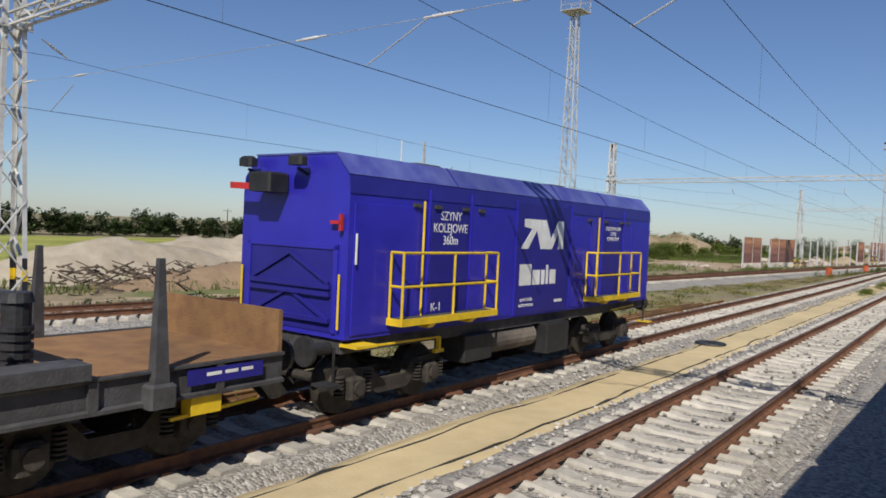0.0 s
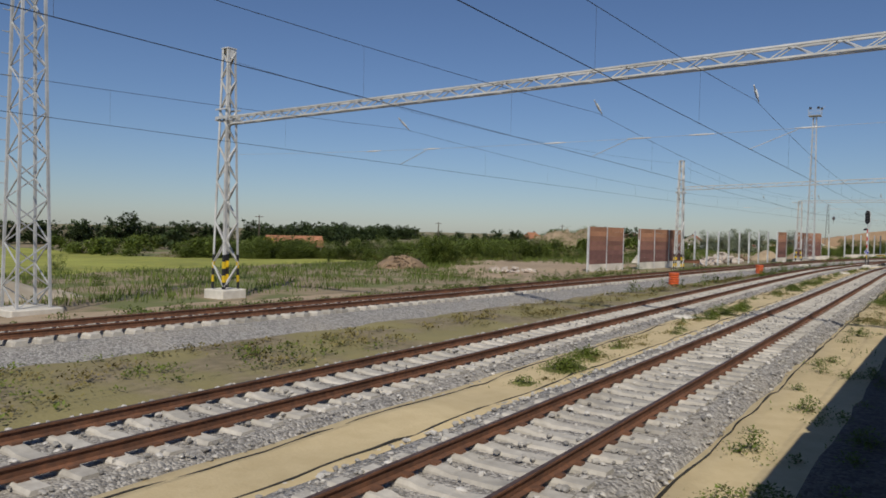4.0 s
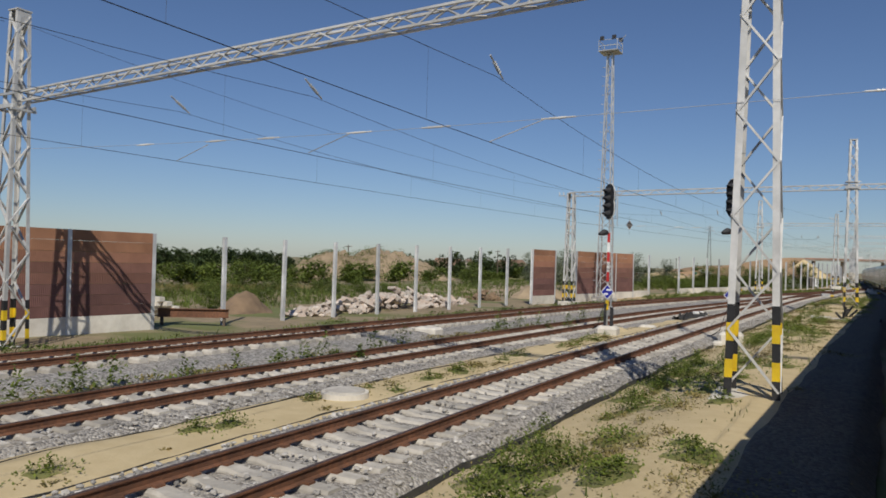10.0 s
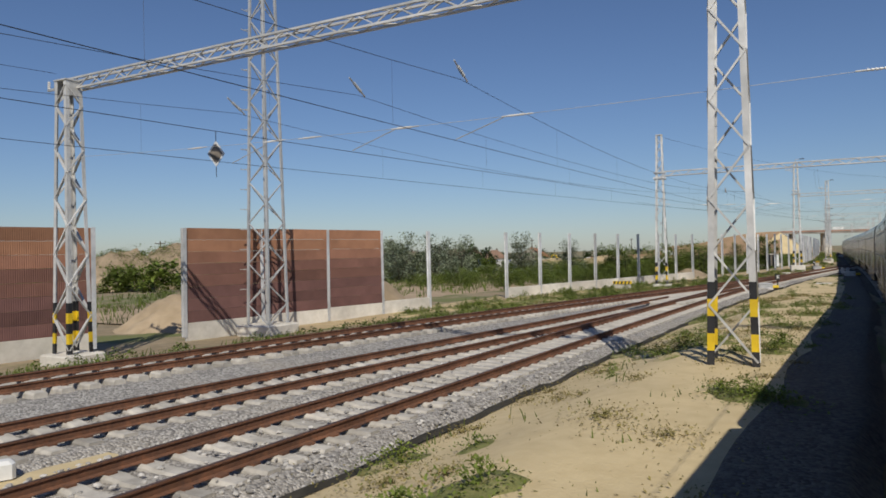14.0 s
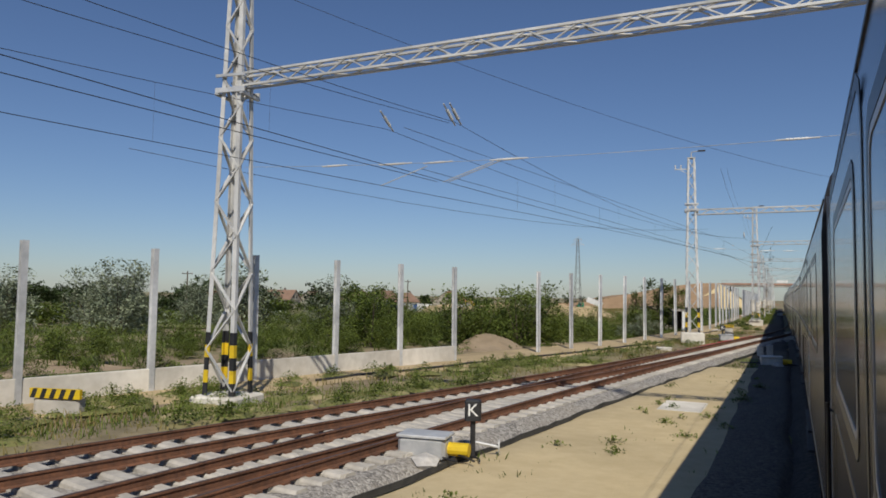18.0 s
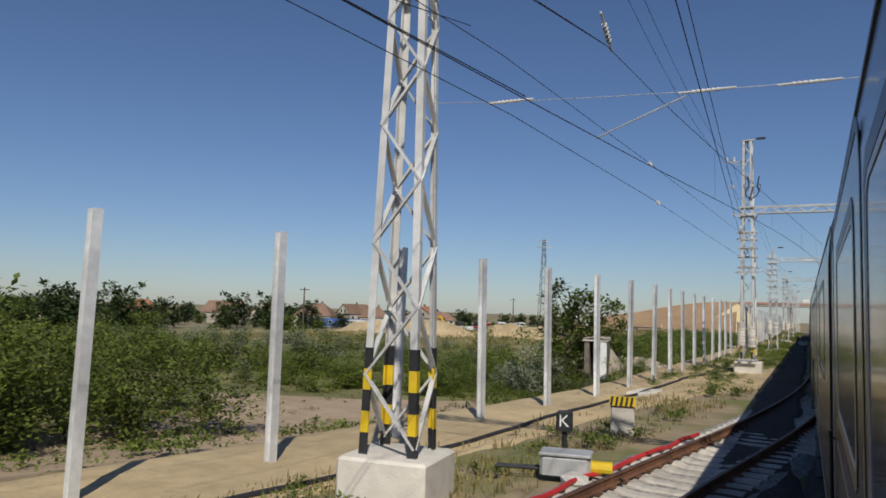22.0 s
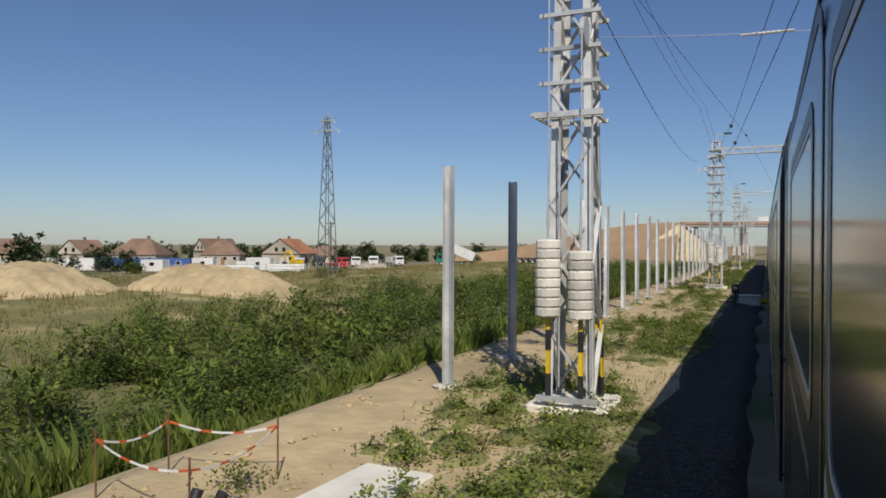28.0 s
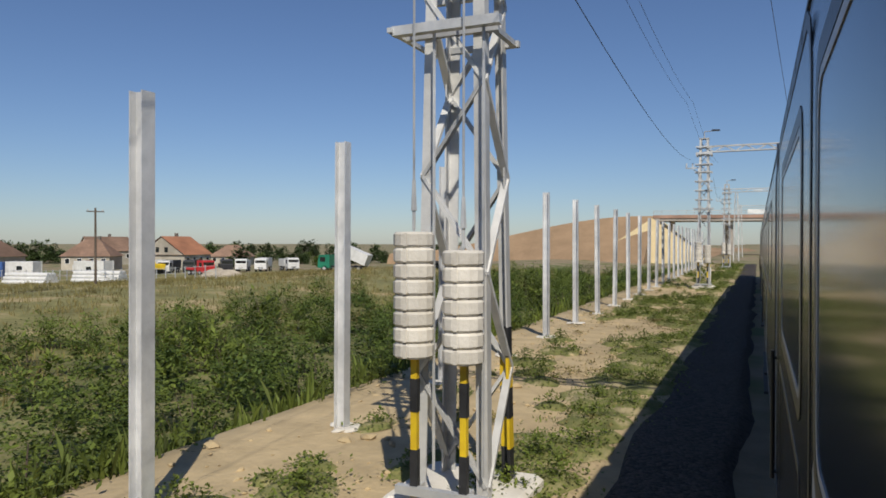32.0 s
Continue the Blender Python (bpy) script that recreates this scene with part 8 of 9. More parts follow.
# ---- plants ----
def tree_master(name, seed, h, spread, leaf_mat, trunk_h, leaves, leaf_size, label, category, limbs=7, low=0.25, wide=0.6):
    """A tapered trunk with limbs and a crown of separate leaves gathered in uneven clumps; 1 m scale at its foot."""
    rnd = random.Random(seed)
    t = thing(name, label, category, group=category + "s")
    s = Shape()
    bend = Vector((rnd.uniform(-0.1, 0.1) * h, rnd.uniform(-0.1, 0.1) * h, 0))
    r = 0.022 * h
    top = Vector((0, 0, h * 0.8)) + bend
    mid = Vector((0, 0, trunk_h)) + bend * 0.3
    s.cyl((0, 0, -0.3), mid, r, r * 0.75, 7).cyl(mid, top, r * 0.75, r * 0.2, 6)
    tips = [top]
    for i in range(limbs):
        u = low + (0.95 - low) * i / limbs
        a = i * 2.4 + rnd.uniform(-0.4, 0.4)
        root = mid.lerp(top, u * 0.8) if trunk_h > 0.5 else Vector((0, 0, 0.1))
        reach = spread * rnd.uniform(0.55, 1.0) * (1.0 - 0.45 * u)
        tip = Vector((root.x + math.cos(a) * reach, root.y + math.sin(a) * reach, max(h * (u + rnd.uniform(-0.05, 0.1)), h * 0.18)))
        s.cyl(root, tip, r * 0.42, r * 0.1, 5)
        tips += [tip, root.lerp(tip, 0.6)]
    part("trunk", s, M["bark"], t)
    c = Shape()
    clumps = []
    for p in tips:
        for _ in range(2):
            clumps.append((p + Vector((rnd.gauss(0, 0.16), rnd.gauss(0, 0.16), rnd.gauss(0.02, 0.10))) * spread, spread * rnd.uniform(0.17, 0.36)))
    for i in range(leaves):
        p, q = clumps[rnd.randrange(len(clumps))]
        d = Vector((rnd.gauss(0, 1), rnd.gauss(0, 1), rnd.gauss(0, 0.8)))
        d = d.normalized() * q * rnd.random() ** 0.4
        v = p + d
        if v.z < 0.03:
            v.z = rnd.uniform(0.03, 0.3)
        c.leaf(v, leaf_size * rnd.uniform(0.6, 1.35), rnd, wide=wide)
    part("crown", c, M[leaf_mat], t)
    return t


bush_kinds = [
    tree_master("bush", 11, 2.2, 1.6, "leaf_fresh", 0.2, 2200, 0.145, "dense fresh green bush at the trackside", "bush", 9, 0.1),
    tree_master("bush", 12, 2.6, 1.9, "leaf", 0.2, 2300, 0.15, "spreading green bush beside the railway", "bush", 10, 0.1),
    tree_master("bush", 13, 3.0, 1.7, "leaf", 0.3, 2300, 0.15, "tall leafy green shrub beside the railway", "bush", 10, 0.12),
]
grey_bush = tree_master("bush", 21, 5.0, 3.0, "leaf_grey", 0.5, 4200, 0.30, "large grey-leaved shrub with loose branches", "bush", 13, 0.1, 0.45)
silver_bush = tree_master("bush", 22, 2.6, 1.5, "leaf_grey", 0.3, 2600, 0.17, "dense silvery-leaved shrub beside the ruin", "bush", 12, 0.1, 0.4)
sapling = tree_master("tree", 31, 5.0, 1.7, "leaf", 1.2, 2600, 0.2, "young slender tree with light green leaves", "tree", 10, 0.1)
far_kinds = [
    tree_master("tree", 41, 7.0, 4.0, "leaf_dark", 1.2, 1000, 0.95, "dark green broad tree in the distant belt", "tree", 11, 0.02),
    tree_master("tree", 42, 8.0, 3.8, "leaf_dark", 1.6, 1000, 0.9, "dark round-crowned tree in the distance", "tree", 11, 0.02),
    tree_master("tree", 43, 5.0, 3.6, "leaf", 0.6, 1000, 0.75, "green low tree in the distance", "tree", 10, 0.02),
]
used = set()


def bare(x, y):
    """The dirt yards and the trodden spoil beside the posts, where nothing tall grows."""
    if 262 < y < 293.4:
        return x > (-15.6 if y < 274 else max(-15.6 - (y - 274) * 0.85, -17.5 + (y - 293.4) / 1.6))
    if 303 < y < 323:
        return x > -10.6 - 0.62 * (y - 303)
    return 322 < y < 346 and x > -11.4 + 0.36 * max(0.0, y - 331)


def plant(kind, x, y, size, turn, sink=0.1, tall=1.0):
    if bare(x, y):
        return
    m = pose(x, y, ground_z(x, y) - sink, 0, 0, turn) @ Matrix.Diagonal((size, size, size * tall, 1))
    if kind.name in used:
        copy_thing(kind, m)
    else:
        used.add(kind.name)
        kind.matrix_basis = m


def thicket(name, plants, material, label):
    """Many crowns that nobody could count, grown into one mesh."""
    vs, fs, o = [], [], 0
    for kind, x, y, size, turn, tall in plants:
        if bare(x, y):
            continue
        crown = [c for c in kind.children if c.name.startswith("crown")][0].data
        co = np.empty(len(crown.vertices) * 3)
        crown.vertices.foreach_get("co", co)
        m = np.array(pose(x, y, ground_z(x, y) - 0.1, 0, 0, turn) @ Matrix.Diagonal((size, size, size * tall, 1)))
        vs.append(co.reshape(-1, 3) @ m[:3, :3].T + m[:3, 3])
        n = len(crown.vertices)
        fs.append(np.arange(o, o + n).reshape(-1, 4))
        o += n
    me = bpy.data.meshes.new(name)
    me.from_pydata(np.concatenate(vs).tolist(), [], np.concatenate(fs).tolist())
    me.materials.append(M[material])
    return tagged(new(name, me), label, "bushes", kind="stuff")


rnd = random.Random(77)
def open_way(x, y):
    """The grassy gap in the scrub between the dirt road and the farmhouse."""
    u = max(0.0, min(1.0, ((-55 - x) * 95 + (y - 136) * 60) / (95 ** 2 + 60 ** 2)))
    return math.hypot(x + 55 + 95 * u, y - 136 - 60 * u) < 4 + 8 * u


# tree line behind the field, and scattered trees before it
for i in range(64):
    y = -60 + 330 * i / 63 + rnd.uniform(-3, 3)
    plant(rnd.choice(far_kinds[:2]), -184 - 0.12 * y + rnd.uniform(-6, 6), y, rnd.uniform(0.6, 1.1), rnd.uniform(0, 360))
hedge = [(rnd.choice(far_kinds[:2]), -186 - 0.12 * y + rnd.uniform(-5, 5), y, rnd.uniform(0.55, 0.95) + 0.35 * max(0.0, noise.noise((y * 0.03, 4, 0))), rnd.uniform(0, 360), 1.0)
         for y in np.arange(-70.0, 275.0, 3.4)]
thicket("tree_belt", hedge, "leaf_dark", "dense dark tree belt behind the crop field")
# scrub between the field and the yard
scrub = []
for i in range(150):
    y = rnd.uniform(128, 300)
    x = -66 - rnd.random() ** 1.2 * 80 - (22 if y < 190 else 0)
    bush = (far_kinds[2], x, y, rnd.uniform(0.4, 0.85), rnd.uniform(0, 360), 0.9)
    if not open_way(x, y):
        scrub.append(bush)
thicket("scrub_belt", scrub, "leaf", "dense green scrub between the field and the yard")
for i in range(16):
    y = rnd.uniform(160, 300)
    x, k, turn = -95 - rnd.random() * 80, rnd.uniform(0.55, 0.8), rnd.uniform(0, 360)
    if not open_way(x, y):
        plant(far_kinds[i % 2], x, y, k, turn)
for x, y, k in ((-176, 216, 1.0), (-182, 210, 0.9), (-166, 222, 1.1), (-190, 204, 0.8)):
    plant(far_kinds[1], x, y, k, y * 41 % 360)
rough = random.Random(5)
road_bushes = [(rough.choice(bush_kinds), -52 - rough.random() * 7, 124 + rough.random() * 7, rough.uniform(1.0, 1.4), rough.uniform(0, 360), 0.9) for _ in range(14)]
for _ in range(64):
    u = rough.random()
    road_bushes.append((rough.choice(bush_kinds), -58 - 54 * u, 131 - 4 * u + rough.random() * 9, rough.uniform(0.9, 1.45), rough.uniform(0, 360), 0.9))
for _ in range(36):
    road_bushes.append((rough.choice(bush_kinds), -57 - rough.random() * 16, rough.uniform(147, 166), rough.uniform(0.9, 1.4), rough.uniform(0, 360), 0.9))
thicket("roadside_scrub", [b for b in road_bushes if not open_way(b[1], b[2])], "leaf", "dense green scrub beside the dirt road")
for i in range(56):
    y = rnd.uniform(310, 440)
    plant(rnd.choice(far_kinds), -98 - rnd.random() * 100, y, rnd.uniform(0.65, 1.1), rnd.uniform(0, 360))
for i in range(44):
    plant(rnd.choice(far_kinds), rnd.uniform(-240, -75), rnd.uniform(505, 600), rnd.uniform(0.5, 0.85), rnd.uniform(0, 360))
village_belt = [(rnd.choice(far_kinds), -330 + 270 * i / 75 + rnd.uniform(-4, 4), 478 + 105 * i / 75 + rnd.uniform(-12, 12), rnd.uniform(0.5, 0.9), rnd.uniform(0, 360), 1.0) for i in range(76)]
far_belt = [(rnd.choice(far_kinds[:2]), -222 - 115 * i / 70 + rnd.uniform(-8, 8), 268 + 215 * i / 70 + rnd.uniform(-3, 3), rnd.uniform(0.7, 1.15), rnd.uniform(0, 360), 1.0) for i in range(71)]
thicket("far_woods", far_belt, "leaf_dark", "dark far woods along the horizon")
thicket("village_trees", village_belt, "leaf_dark", "dark trees standing close behind the village houses")
for i in range(20):
    plant(far_kinds[i % 2], rnd.uniform(-420, -110), rnd.uniform(610, 760), rnd.uniform(0.8, 1.2), rnd.uniform(0, 360))
# grey shrubs and dense bushes behind the posts
for x, y, k in ((-46, 240, 1.05), (-51, 258, 1.05), (-44.5, 252, 0.95), (-38.5, 259, 1.0), (-43, 228, 0.8), (-53, 249, 0.9), (-56, 272, 0.95), (-34, 264, 0.85), (-60, 262, 1.0), (-64, 280, 0.9)):
    plant(grey_bush, x, y, k, x * 37 % 360)
for x, y, k in ((-111, 400, 1.25), (-122, 388, 1.5), (-108, 385, 1.45), (-163, 456, 0.9), (-171, 526, 1.0), (-166, 530, 0.85), (-140, 538, 1.0), (-150, 520, 0.8), (-128, 392, 1.1), (-168, 380, 1.4), (-160, 372, 1.2), (-112, 392, 1.1)):
    plant(far_kinds[1], x, y, k, x * 57 % 360)
site_bushes = []
for i in range(96):
    y = 229 + 41 * (i // 6) / 16 + rnd.uniform(-1.2, 1.2)
    far = (i % 6 + rnd.random()) / 6
    site_bushes.append((rnd.choice(bush_kinds), WALL(y) - 4.6 - far * (17 - 5 * smooth(255, 268, y)), y, rnd.uniform(0.42, 0.7) + 0.35 * smooth(248, 260, y), rnd.uniform(0, 360), 0.9))
thicket("site_bushes", site_bushes[::2], "leaf", "low green bushes behind the posts")
thicket("site_bushes", site_bushes[1::2], "leaf_fresh", "light green bushes behind the posts")
edge_bushes = [(rnd.choice(bush_kinds), -15.5 - ((i % 4) + rnd.random()) * 3.4, 264 + 13 * (i // 4) / 8 + rnd.uniform(-0.8, 0.8), rnd.uniform(0.85, 1.2), rnd.uniform(0, 360), 0.9) for i in range(34)]
thicket("edge_bushes", edge_bushes, "leaf_fresh", "tall green bushes at the edge of the dirt yard")
back_bushes = [(rnd.choice(bush_kinds + [silver_bush]), -26 - ((i % 8) + rnd.random()) * 6.5, 301 + 30 * (i // 8) / 8 + rnd.uniform(-2, 2), rnd.uniform(0.5, 0.85), rnd.uniform(0, 360), 0.8) for i in range(64)]
thicket("back_bushes", back_bushes, "leaf_grey", "low grey-green bushes behind the dirt yard")
yard_bushes = [(rnd.choice(bush_kinds), -17 - rnd.random() * 22, rnd.uniform(300, 319), rnd.uniform(0.6, 1.05), rnd.uniform(0, 360), 0.9) for i in range(34)]
thicket("yard_bushes", yard_bushes, "leaf", "green bushes closing the dirt yard")
meadow_scrub = [(rough.choice(bush_kinds), -40 - rough.random() * 24, rough.uniform(156, 190), rough.uniform(0.4, 0.75), rough.uniform(0, 360), 0.9) for _ in range(44)]
thicket("meadow_scrub", meadow_scrub, "leaf", "low green scrub behind the rubble")
far_edge = []
for _ in range(120):
    x = -14.5 - 46 * rough.random()
    y = max(284.0, 294.0 + 1.6 * min(0.0, x + 17.5)) + rough.random() * 14
    if x > -18.5 or y < 304:
        far_edge.append((rough.choice(bush_kinds), x, y, rough.uniform(0.5, 0.95), rough.uniform(0, 360), 0.9))
thicket("yard_edge_scrub", far_edge[::2], "leaf", "low green scrub along the edge of the dirt yard")
thicket("yard_edge_scrub", far_edge[1::2], "leaf_fresh", "low light green scrub along the edge of the dirt yard")
for x, y, k in ((-121, 343, 1.55), (-117, 349.5, 1.6), (-113, 354.5, 1.05), (-128, 346, 1.35)):
    plant(far_kinds[1], x, y, k, y * 23 % 360)
for i in range(12):
    y = rnd.uniform(250, 269)
    plant(bush_kinds[2], WALL(y) - 4.5 - rnd.random() * 10, y, rnd.uniform(0.95, 1.3), rnd.uniform(0, 360))
for i in range(16):
    y = rnd.uniform(230, 267)
    plant(rnd.choice(bush_kinds), WALL(y) - 5.5 - rnd.random() ** 1.3 * 20, y, rnd.uniform(0.4, 0.7) + 0.35 * smooth(250, 262, y), rnd.uniform(0, 360))
for i in range(30):
    y = rnd.uniform(286, 318)
    plant(rnd.choice(bush_kinds + [silver_bush]), -26 - rnd.random() * 34, y, rnd.uniform(0.6, 1.1), rnd.uniform(0, 360))
for x, y, k in ((-12.6, 302.6, 1.38), (-14.0, 302.9, 1.1), (-11.6, 302.9, 0.8), (-18.5, 314, 0.9)):
    plant(sapling, x, y, k, y * 53 % 360)
for x, y, k in ((-14.7, 298.3, 2.0), (-13.4, 299.2, 1.4), (-16.4, 300.2, 1.25), (-15.2, 301.2, 1.0), (-17.6, 301, 1.0), (-44, 300, 1.2), (-38, 306, 1.2), (-33, 309, 1.1)):
    plant(silver_bush, x, y, k, y * 53 % 360)
for x, y, k in ((-9.4, 302.6, 0.75), (-9.2, 304.0, 0.8), (-13.6, 302.6, 1.1), (-14.8, 301.6, 1.2), (-12.6, 297.2, 0.75), (-11.6, 296.9, 0.55), (-10.3, 297.0, 0.48), (-13.0, 297.4, 0.45), (-9.4, 296.2, 0.42), (-9.1, 296.9, 0.46), (-8.8, 297.6, 0.42), (-8.55, 298.3, 0.4), (-10.9, 295.7, 0.45), (-11.8, 296.4, 0.6), (-12.6, 295.9, 0.55), (-15.6, 295.9, 0.55), (-9.6, 303.0, 0.7), (-9.2, 297.7, 0.34), (-8.9, 299.0, 0.4), (-8.7, 300.3, 0.42), (-9.0, 301.5, 0.5), (-8.5, 302.6, 0.4), (-10.0, 296.4, 0.4), (-12.9, 300.4, 0.8), (-18.9, 299.4, 0.7), (-19.8, 306, 1.1), (-17.0, 307, 1.2), (-14.0, 306.5, 1.0),
                (-13.4, 311.5, 0.9), (-12.0, 316, 0.9), (-20, 318, 1.2), (-15.5, 318, 1.0), (-23, 311, 1.1)):
    plant(bush_kinds[int(y * 7) % 3], x, y, k, y * 31 % 360)
for x, y, k in ((-62, 372, 1.0), (-57, 370, 0.9), (-66, 376, 1.1), (-52, 366, 0.7), (-47, 364, 0.6), (-72, 377, 0.8), (-80, 384, 0.9), (-42, 362, 0.6)):
    plant(bush_kinds[int(x) % 3], x, y, k, x * 47 % 360, tall=0.8)
# the bush belt along the last stretch
for i in range(110):
    y = 319 + 105 * i / 110 + rnd.uniform(-0.6, 0.6)
    plant(rnd.choice(bush_kinds), WALL(y) - 3.4 - rnd.random() * 2.0, y, rnd.uniform(0.45, 0.8) * (0.6 + 0.4 * smooth(326, 340, y)), rnd.uniform(0, 360), tall=0.9)
belt = []
for i in range(240):
    y = 317 + 150 * (i // 6) / 40 + rnd.uniform(-1.2, 1.2)
    far = (i % 6 + rnd.random()) / 6
    belt.append((rnd.choice(bush_kinds), WALL(y) - 4.6 - far * (19 if y > 345 else 13), y, rnd.uniform(0.65, 1.0) * (0.62 + 0.38 * smooth(328, 342, y)), rnd.uniform(0, 360), 0.9))
thicket("bush_belt", belt[::2], "leaf_deep", "dense belt of green bushes along the slope")
thicket("bush_belt", belt[1::2], "leaf", "dense belt of light green bushes along the slope")
tall_shrub = tree_master("bush", 14, 2.9, 1.5, "leaf_fresh", 0.5, 620, 0.36, "tall shrub with long light green leaves", "bush", 11, 0.15, 0.34)
for i in range(60):
    y = 340 + 110 * rnd.random() ** 1.3
    plant(tall_shrub, WALL(y) - 4.2 - rnd.random() * 12, y, rnd.uniform(0.75, 1.15), rnd.uniform(0, 360))
for x, y, k in ((-13.2, 336.5, 0.9), (-15.5, 334, 0.95), (-11.2, 341.5, 0.85), (-18.5, 333, 0.8)):
    plant(tall_shrub, x, y, k, y * 67 % 360)
for i in range(26):
    y = 326.5 + 16 * rnd.random()
    plant(bush_kinds[i % 3], -12.3 - rnd.random() * 7 + 0.3 * (y - 330), y, rnd.uniform(0.4, 0.65), rnd.uniform(0, 360))
for x, y in ((-47.0, 392), (-48.5, 395), (-45.6, 394.5)):
    plant(bush_kinds[1], x, y, 1.3, x * 91 % 360)
for i in range(34):
    y = rnd.uniform(100, 230)
    kind, x, k, turn = rnd.choice(bush_kinds), WALL(y) - 14 - rnd.random() * 30, rnd.uniform(0.5, 1.1), rnd.uniform(0, 360)
    if not open_way(x, y) and y > 138:
        plant(kind, x, y, k, turn)
for i in range(24):
    y = rnd.uniform(40, 125)
    plant(rnd.choice(bush_kinds), T3(y) - 22 - rnd.random() * 30, y, rnd.uniform(0.35, 0.7), rnd.uniform(0, 360))


SLABS = ((-5.35, 169.9, 0.9, 1.4), (-4.4, 170.6, 0.7, 2.4), (-6.85, 117.85, 0.9, 1.5), (-4.75, 328.5, 0.8, 2.4), (-5.1, 285.4, 0.9, 1.7))


def on_slab(x, y):
    return any(abs(x - a) < w and abs(y - b) < d for a, b, w, d in SLABS)


def weeds(name, left, right, y0, y1, count, seed, r, h, size, material, label, leaves=70, lift=0.0, clump=-0.1, mats=0.0):
    """Flat patches of broad-leaved weeds, gathered by a broad pattern; mats: how far the matted ground cover spreads round each."""
    rg = random.Random(seed)
    s, cover = Shape(), Shape()
    made = 0
    while made < count:
        y = rg.uniform(y0, y1)
        a, b = left(y), right(y)
        x = rg.uniform(min(a, b), max(a, b))
        if on_slab(x, y) or noise.noise((x * 0.25, y * 0.16, seed)) < clump and rg.random() < 0.85:
            continue
        made += 1
        k = rg.uniform(0.45, 1.5)
        z = rough_ground(x, y) + 0.11 + lift
        if mats and not any(abs(x - a) < w + r and abs(y - b) < d + r for a, b, w, d in SLABS):
            rings = [(x, y, z + 0.02 + 0.10 * h)]
            for part_of, up in ((0.6, 0.015 + 0.05 * h), (1.0, -0.055)):
                for j in range(12):
                    q = r * k * mats * part_of * (1 + 0.55 * noise.noise((math.cos(j * 0.5236) * 1.3, math.sin(j * 0.5236) * 1.3, made * 0.7)))
                    px, py = x + q * math.cos(j * 0.5236), y + q * 1.35 * math.sin(j * 0.5236)
                    rings.append((px, py, rough_ground(px, py) + 0.12 + lift + up))
            cover.add(rings, [(0, 1 + j, 1 + (j + 1) % 12) for j in range(12)] + [(1 + j, 13 + j, 13 + (j + 1) % 12, 1 + (j + 1) % 12) for j in range(12)])
        for _ in range(int(leaves * k * k) + 8):
            d, an = abs(rg.gauss(0, 0.5)), rg.uniform(0, 6.283)
            dx, dy = r * k * d * math.cos(an), r * k * d * math.sin(an) * 1.3
            s.leaf((x + dx, y + dy, z + h * k * rg.random() * max(0.1, 1 - d)), size * rg.uniform(0.6, 1.3), rg, 0.1)
    if mats:
        solid("weed_cover", cover, M["weed_mat"], "matted low ground cover under the weeds", "weeds", kind="stuff", smooth=True)
    return solid(name, s, M[material], label, "weeds", kind="stuff")


def tufts(name, left, right, y0, y1, count, seed, h, material, label, blades=9, spread=0.16, clump=0.35, lift=0.0):
    """Tufts of grass or weeds, thicker where a broad pattern gathers them."""
    rg = random.Random(seed)
    s = Shape()
    made = 0
    while made < count:
        y = rg.uniform(y0, y1)
        a, b = left(y), right(y)
        x = rg.uniform(min(a, b), max(a, b))
        if noise.noise((x * 0.22, y * 0.22, seed)) < clump - 0.5 * rg.random():
            if rg.random() < 0.93:
                continue
        made += 1
        z = rough_ground(x, y) + 0.02 + lift
        k = rg.uniform(0.5, 1.4)
        for _ in range(blades):
            an, le = rg.uniform(0, 6.283), rg.uniform(0.15, 0.6)
            px, py = x + rg.gauss(0, spread) * k, y + rg.gauss(0, spread) * k
            hh = h * k * rg.uniform(0.5, 1.2)
            w = 0.012 + 0.035 * h
            ca, sa = math.cos(an), math.sin(an)
            s.add([(px - sa * w, py + ca * w, z - 0.03), (px + sa * w, py - ca * w, z - 0.03),
                   (px + ca * le * hh * 0.5 + sa * w * 0.7, py + sa * le * hh * 0.5 - ca * w * 0.7, z + hh * 0.65), (px + ca * le * hh, py + sa * le * hh, z + hh)],
                  [(0, 1, 2), (0, 2, 3)])
    return solid(name, s, M[material], label, "grass", kind="stuff")


near_l, near_r = (lambda y: T1(y) + 2.3), (lambda y: SIDE(y) - 1.2)
weeds("weed_patches", near_l, lambda y: SIDE(y) - 2.2 + 0.8 * smooth(148, 172, y), 100, 206, 250, 3, 0.58, 0.26, 0.06, "leaf_fresh", "patches of green weeds in the yellow sand", 330, clump=0.02, mats=0.75)
weeds("weed_patches", near_l, near_r, 62, 96, 54, 53, 0.38, 0.22, 0.055, "leaf", "small green weeds in the yellow sand", 160, clump=0.0)
weeds("weed_patches", near_l, near_r, 206, 252, 46, 57, 0.3, 0.14, 0.075, "leaf_fresh", "small green weeds in the bare sand", 60, clump=-0.1)
weeds("dry_weed_patches", near_l, near_r, 92, 218, 300, 4, 0.85, 0.06, 0.055, "leaf_dry", "flat mats of dry weeds in the yellow sand", 260, clump=-0.05)
weeds("weed_patches", lambda y: T1(y) + 2.5, lambda y: SIDE(y) - 2.5, 104, 152, 100, 63, 0.5, 0.42, 0.06, "leaf_fresh", "bushy bright green weeds along the sand", 380, clump=-0.05, mats=0.8)
tufts("grass_tufts", near_l, near_r, 80, 255, 500, 23, 0.16, "leaf", "thin grass tufts in the yellow sand")
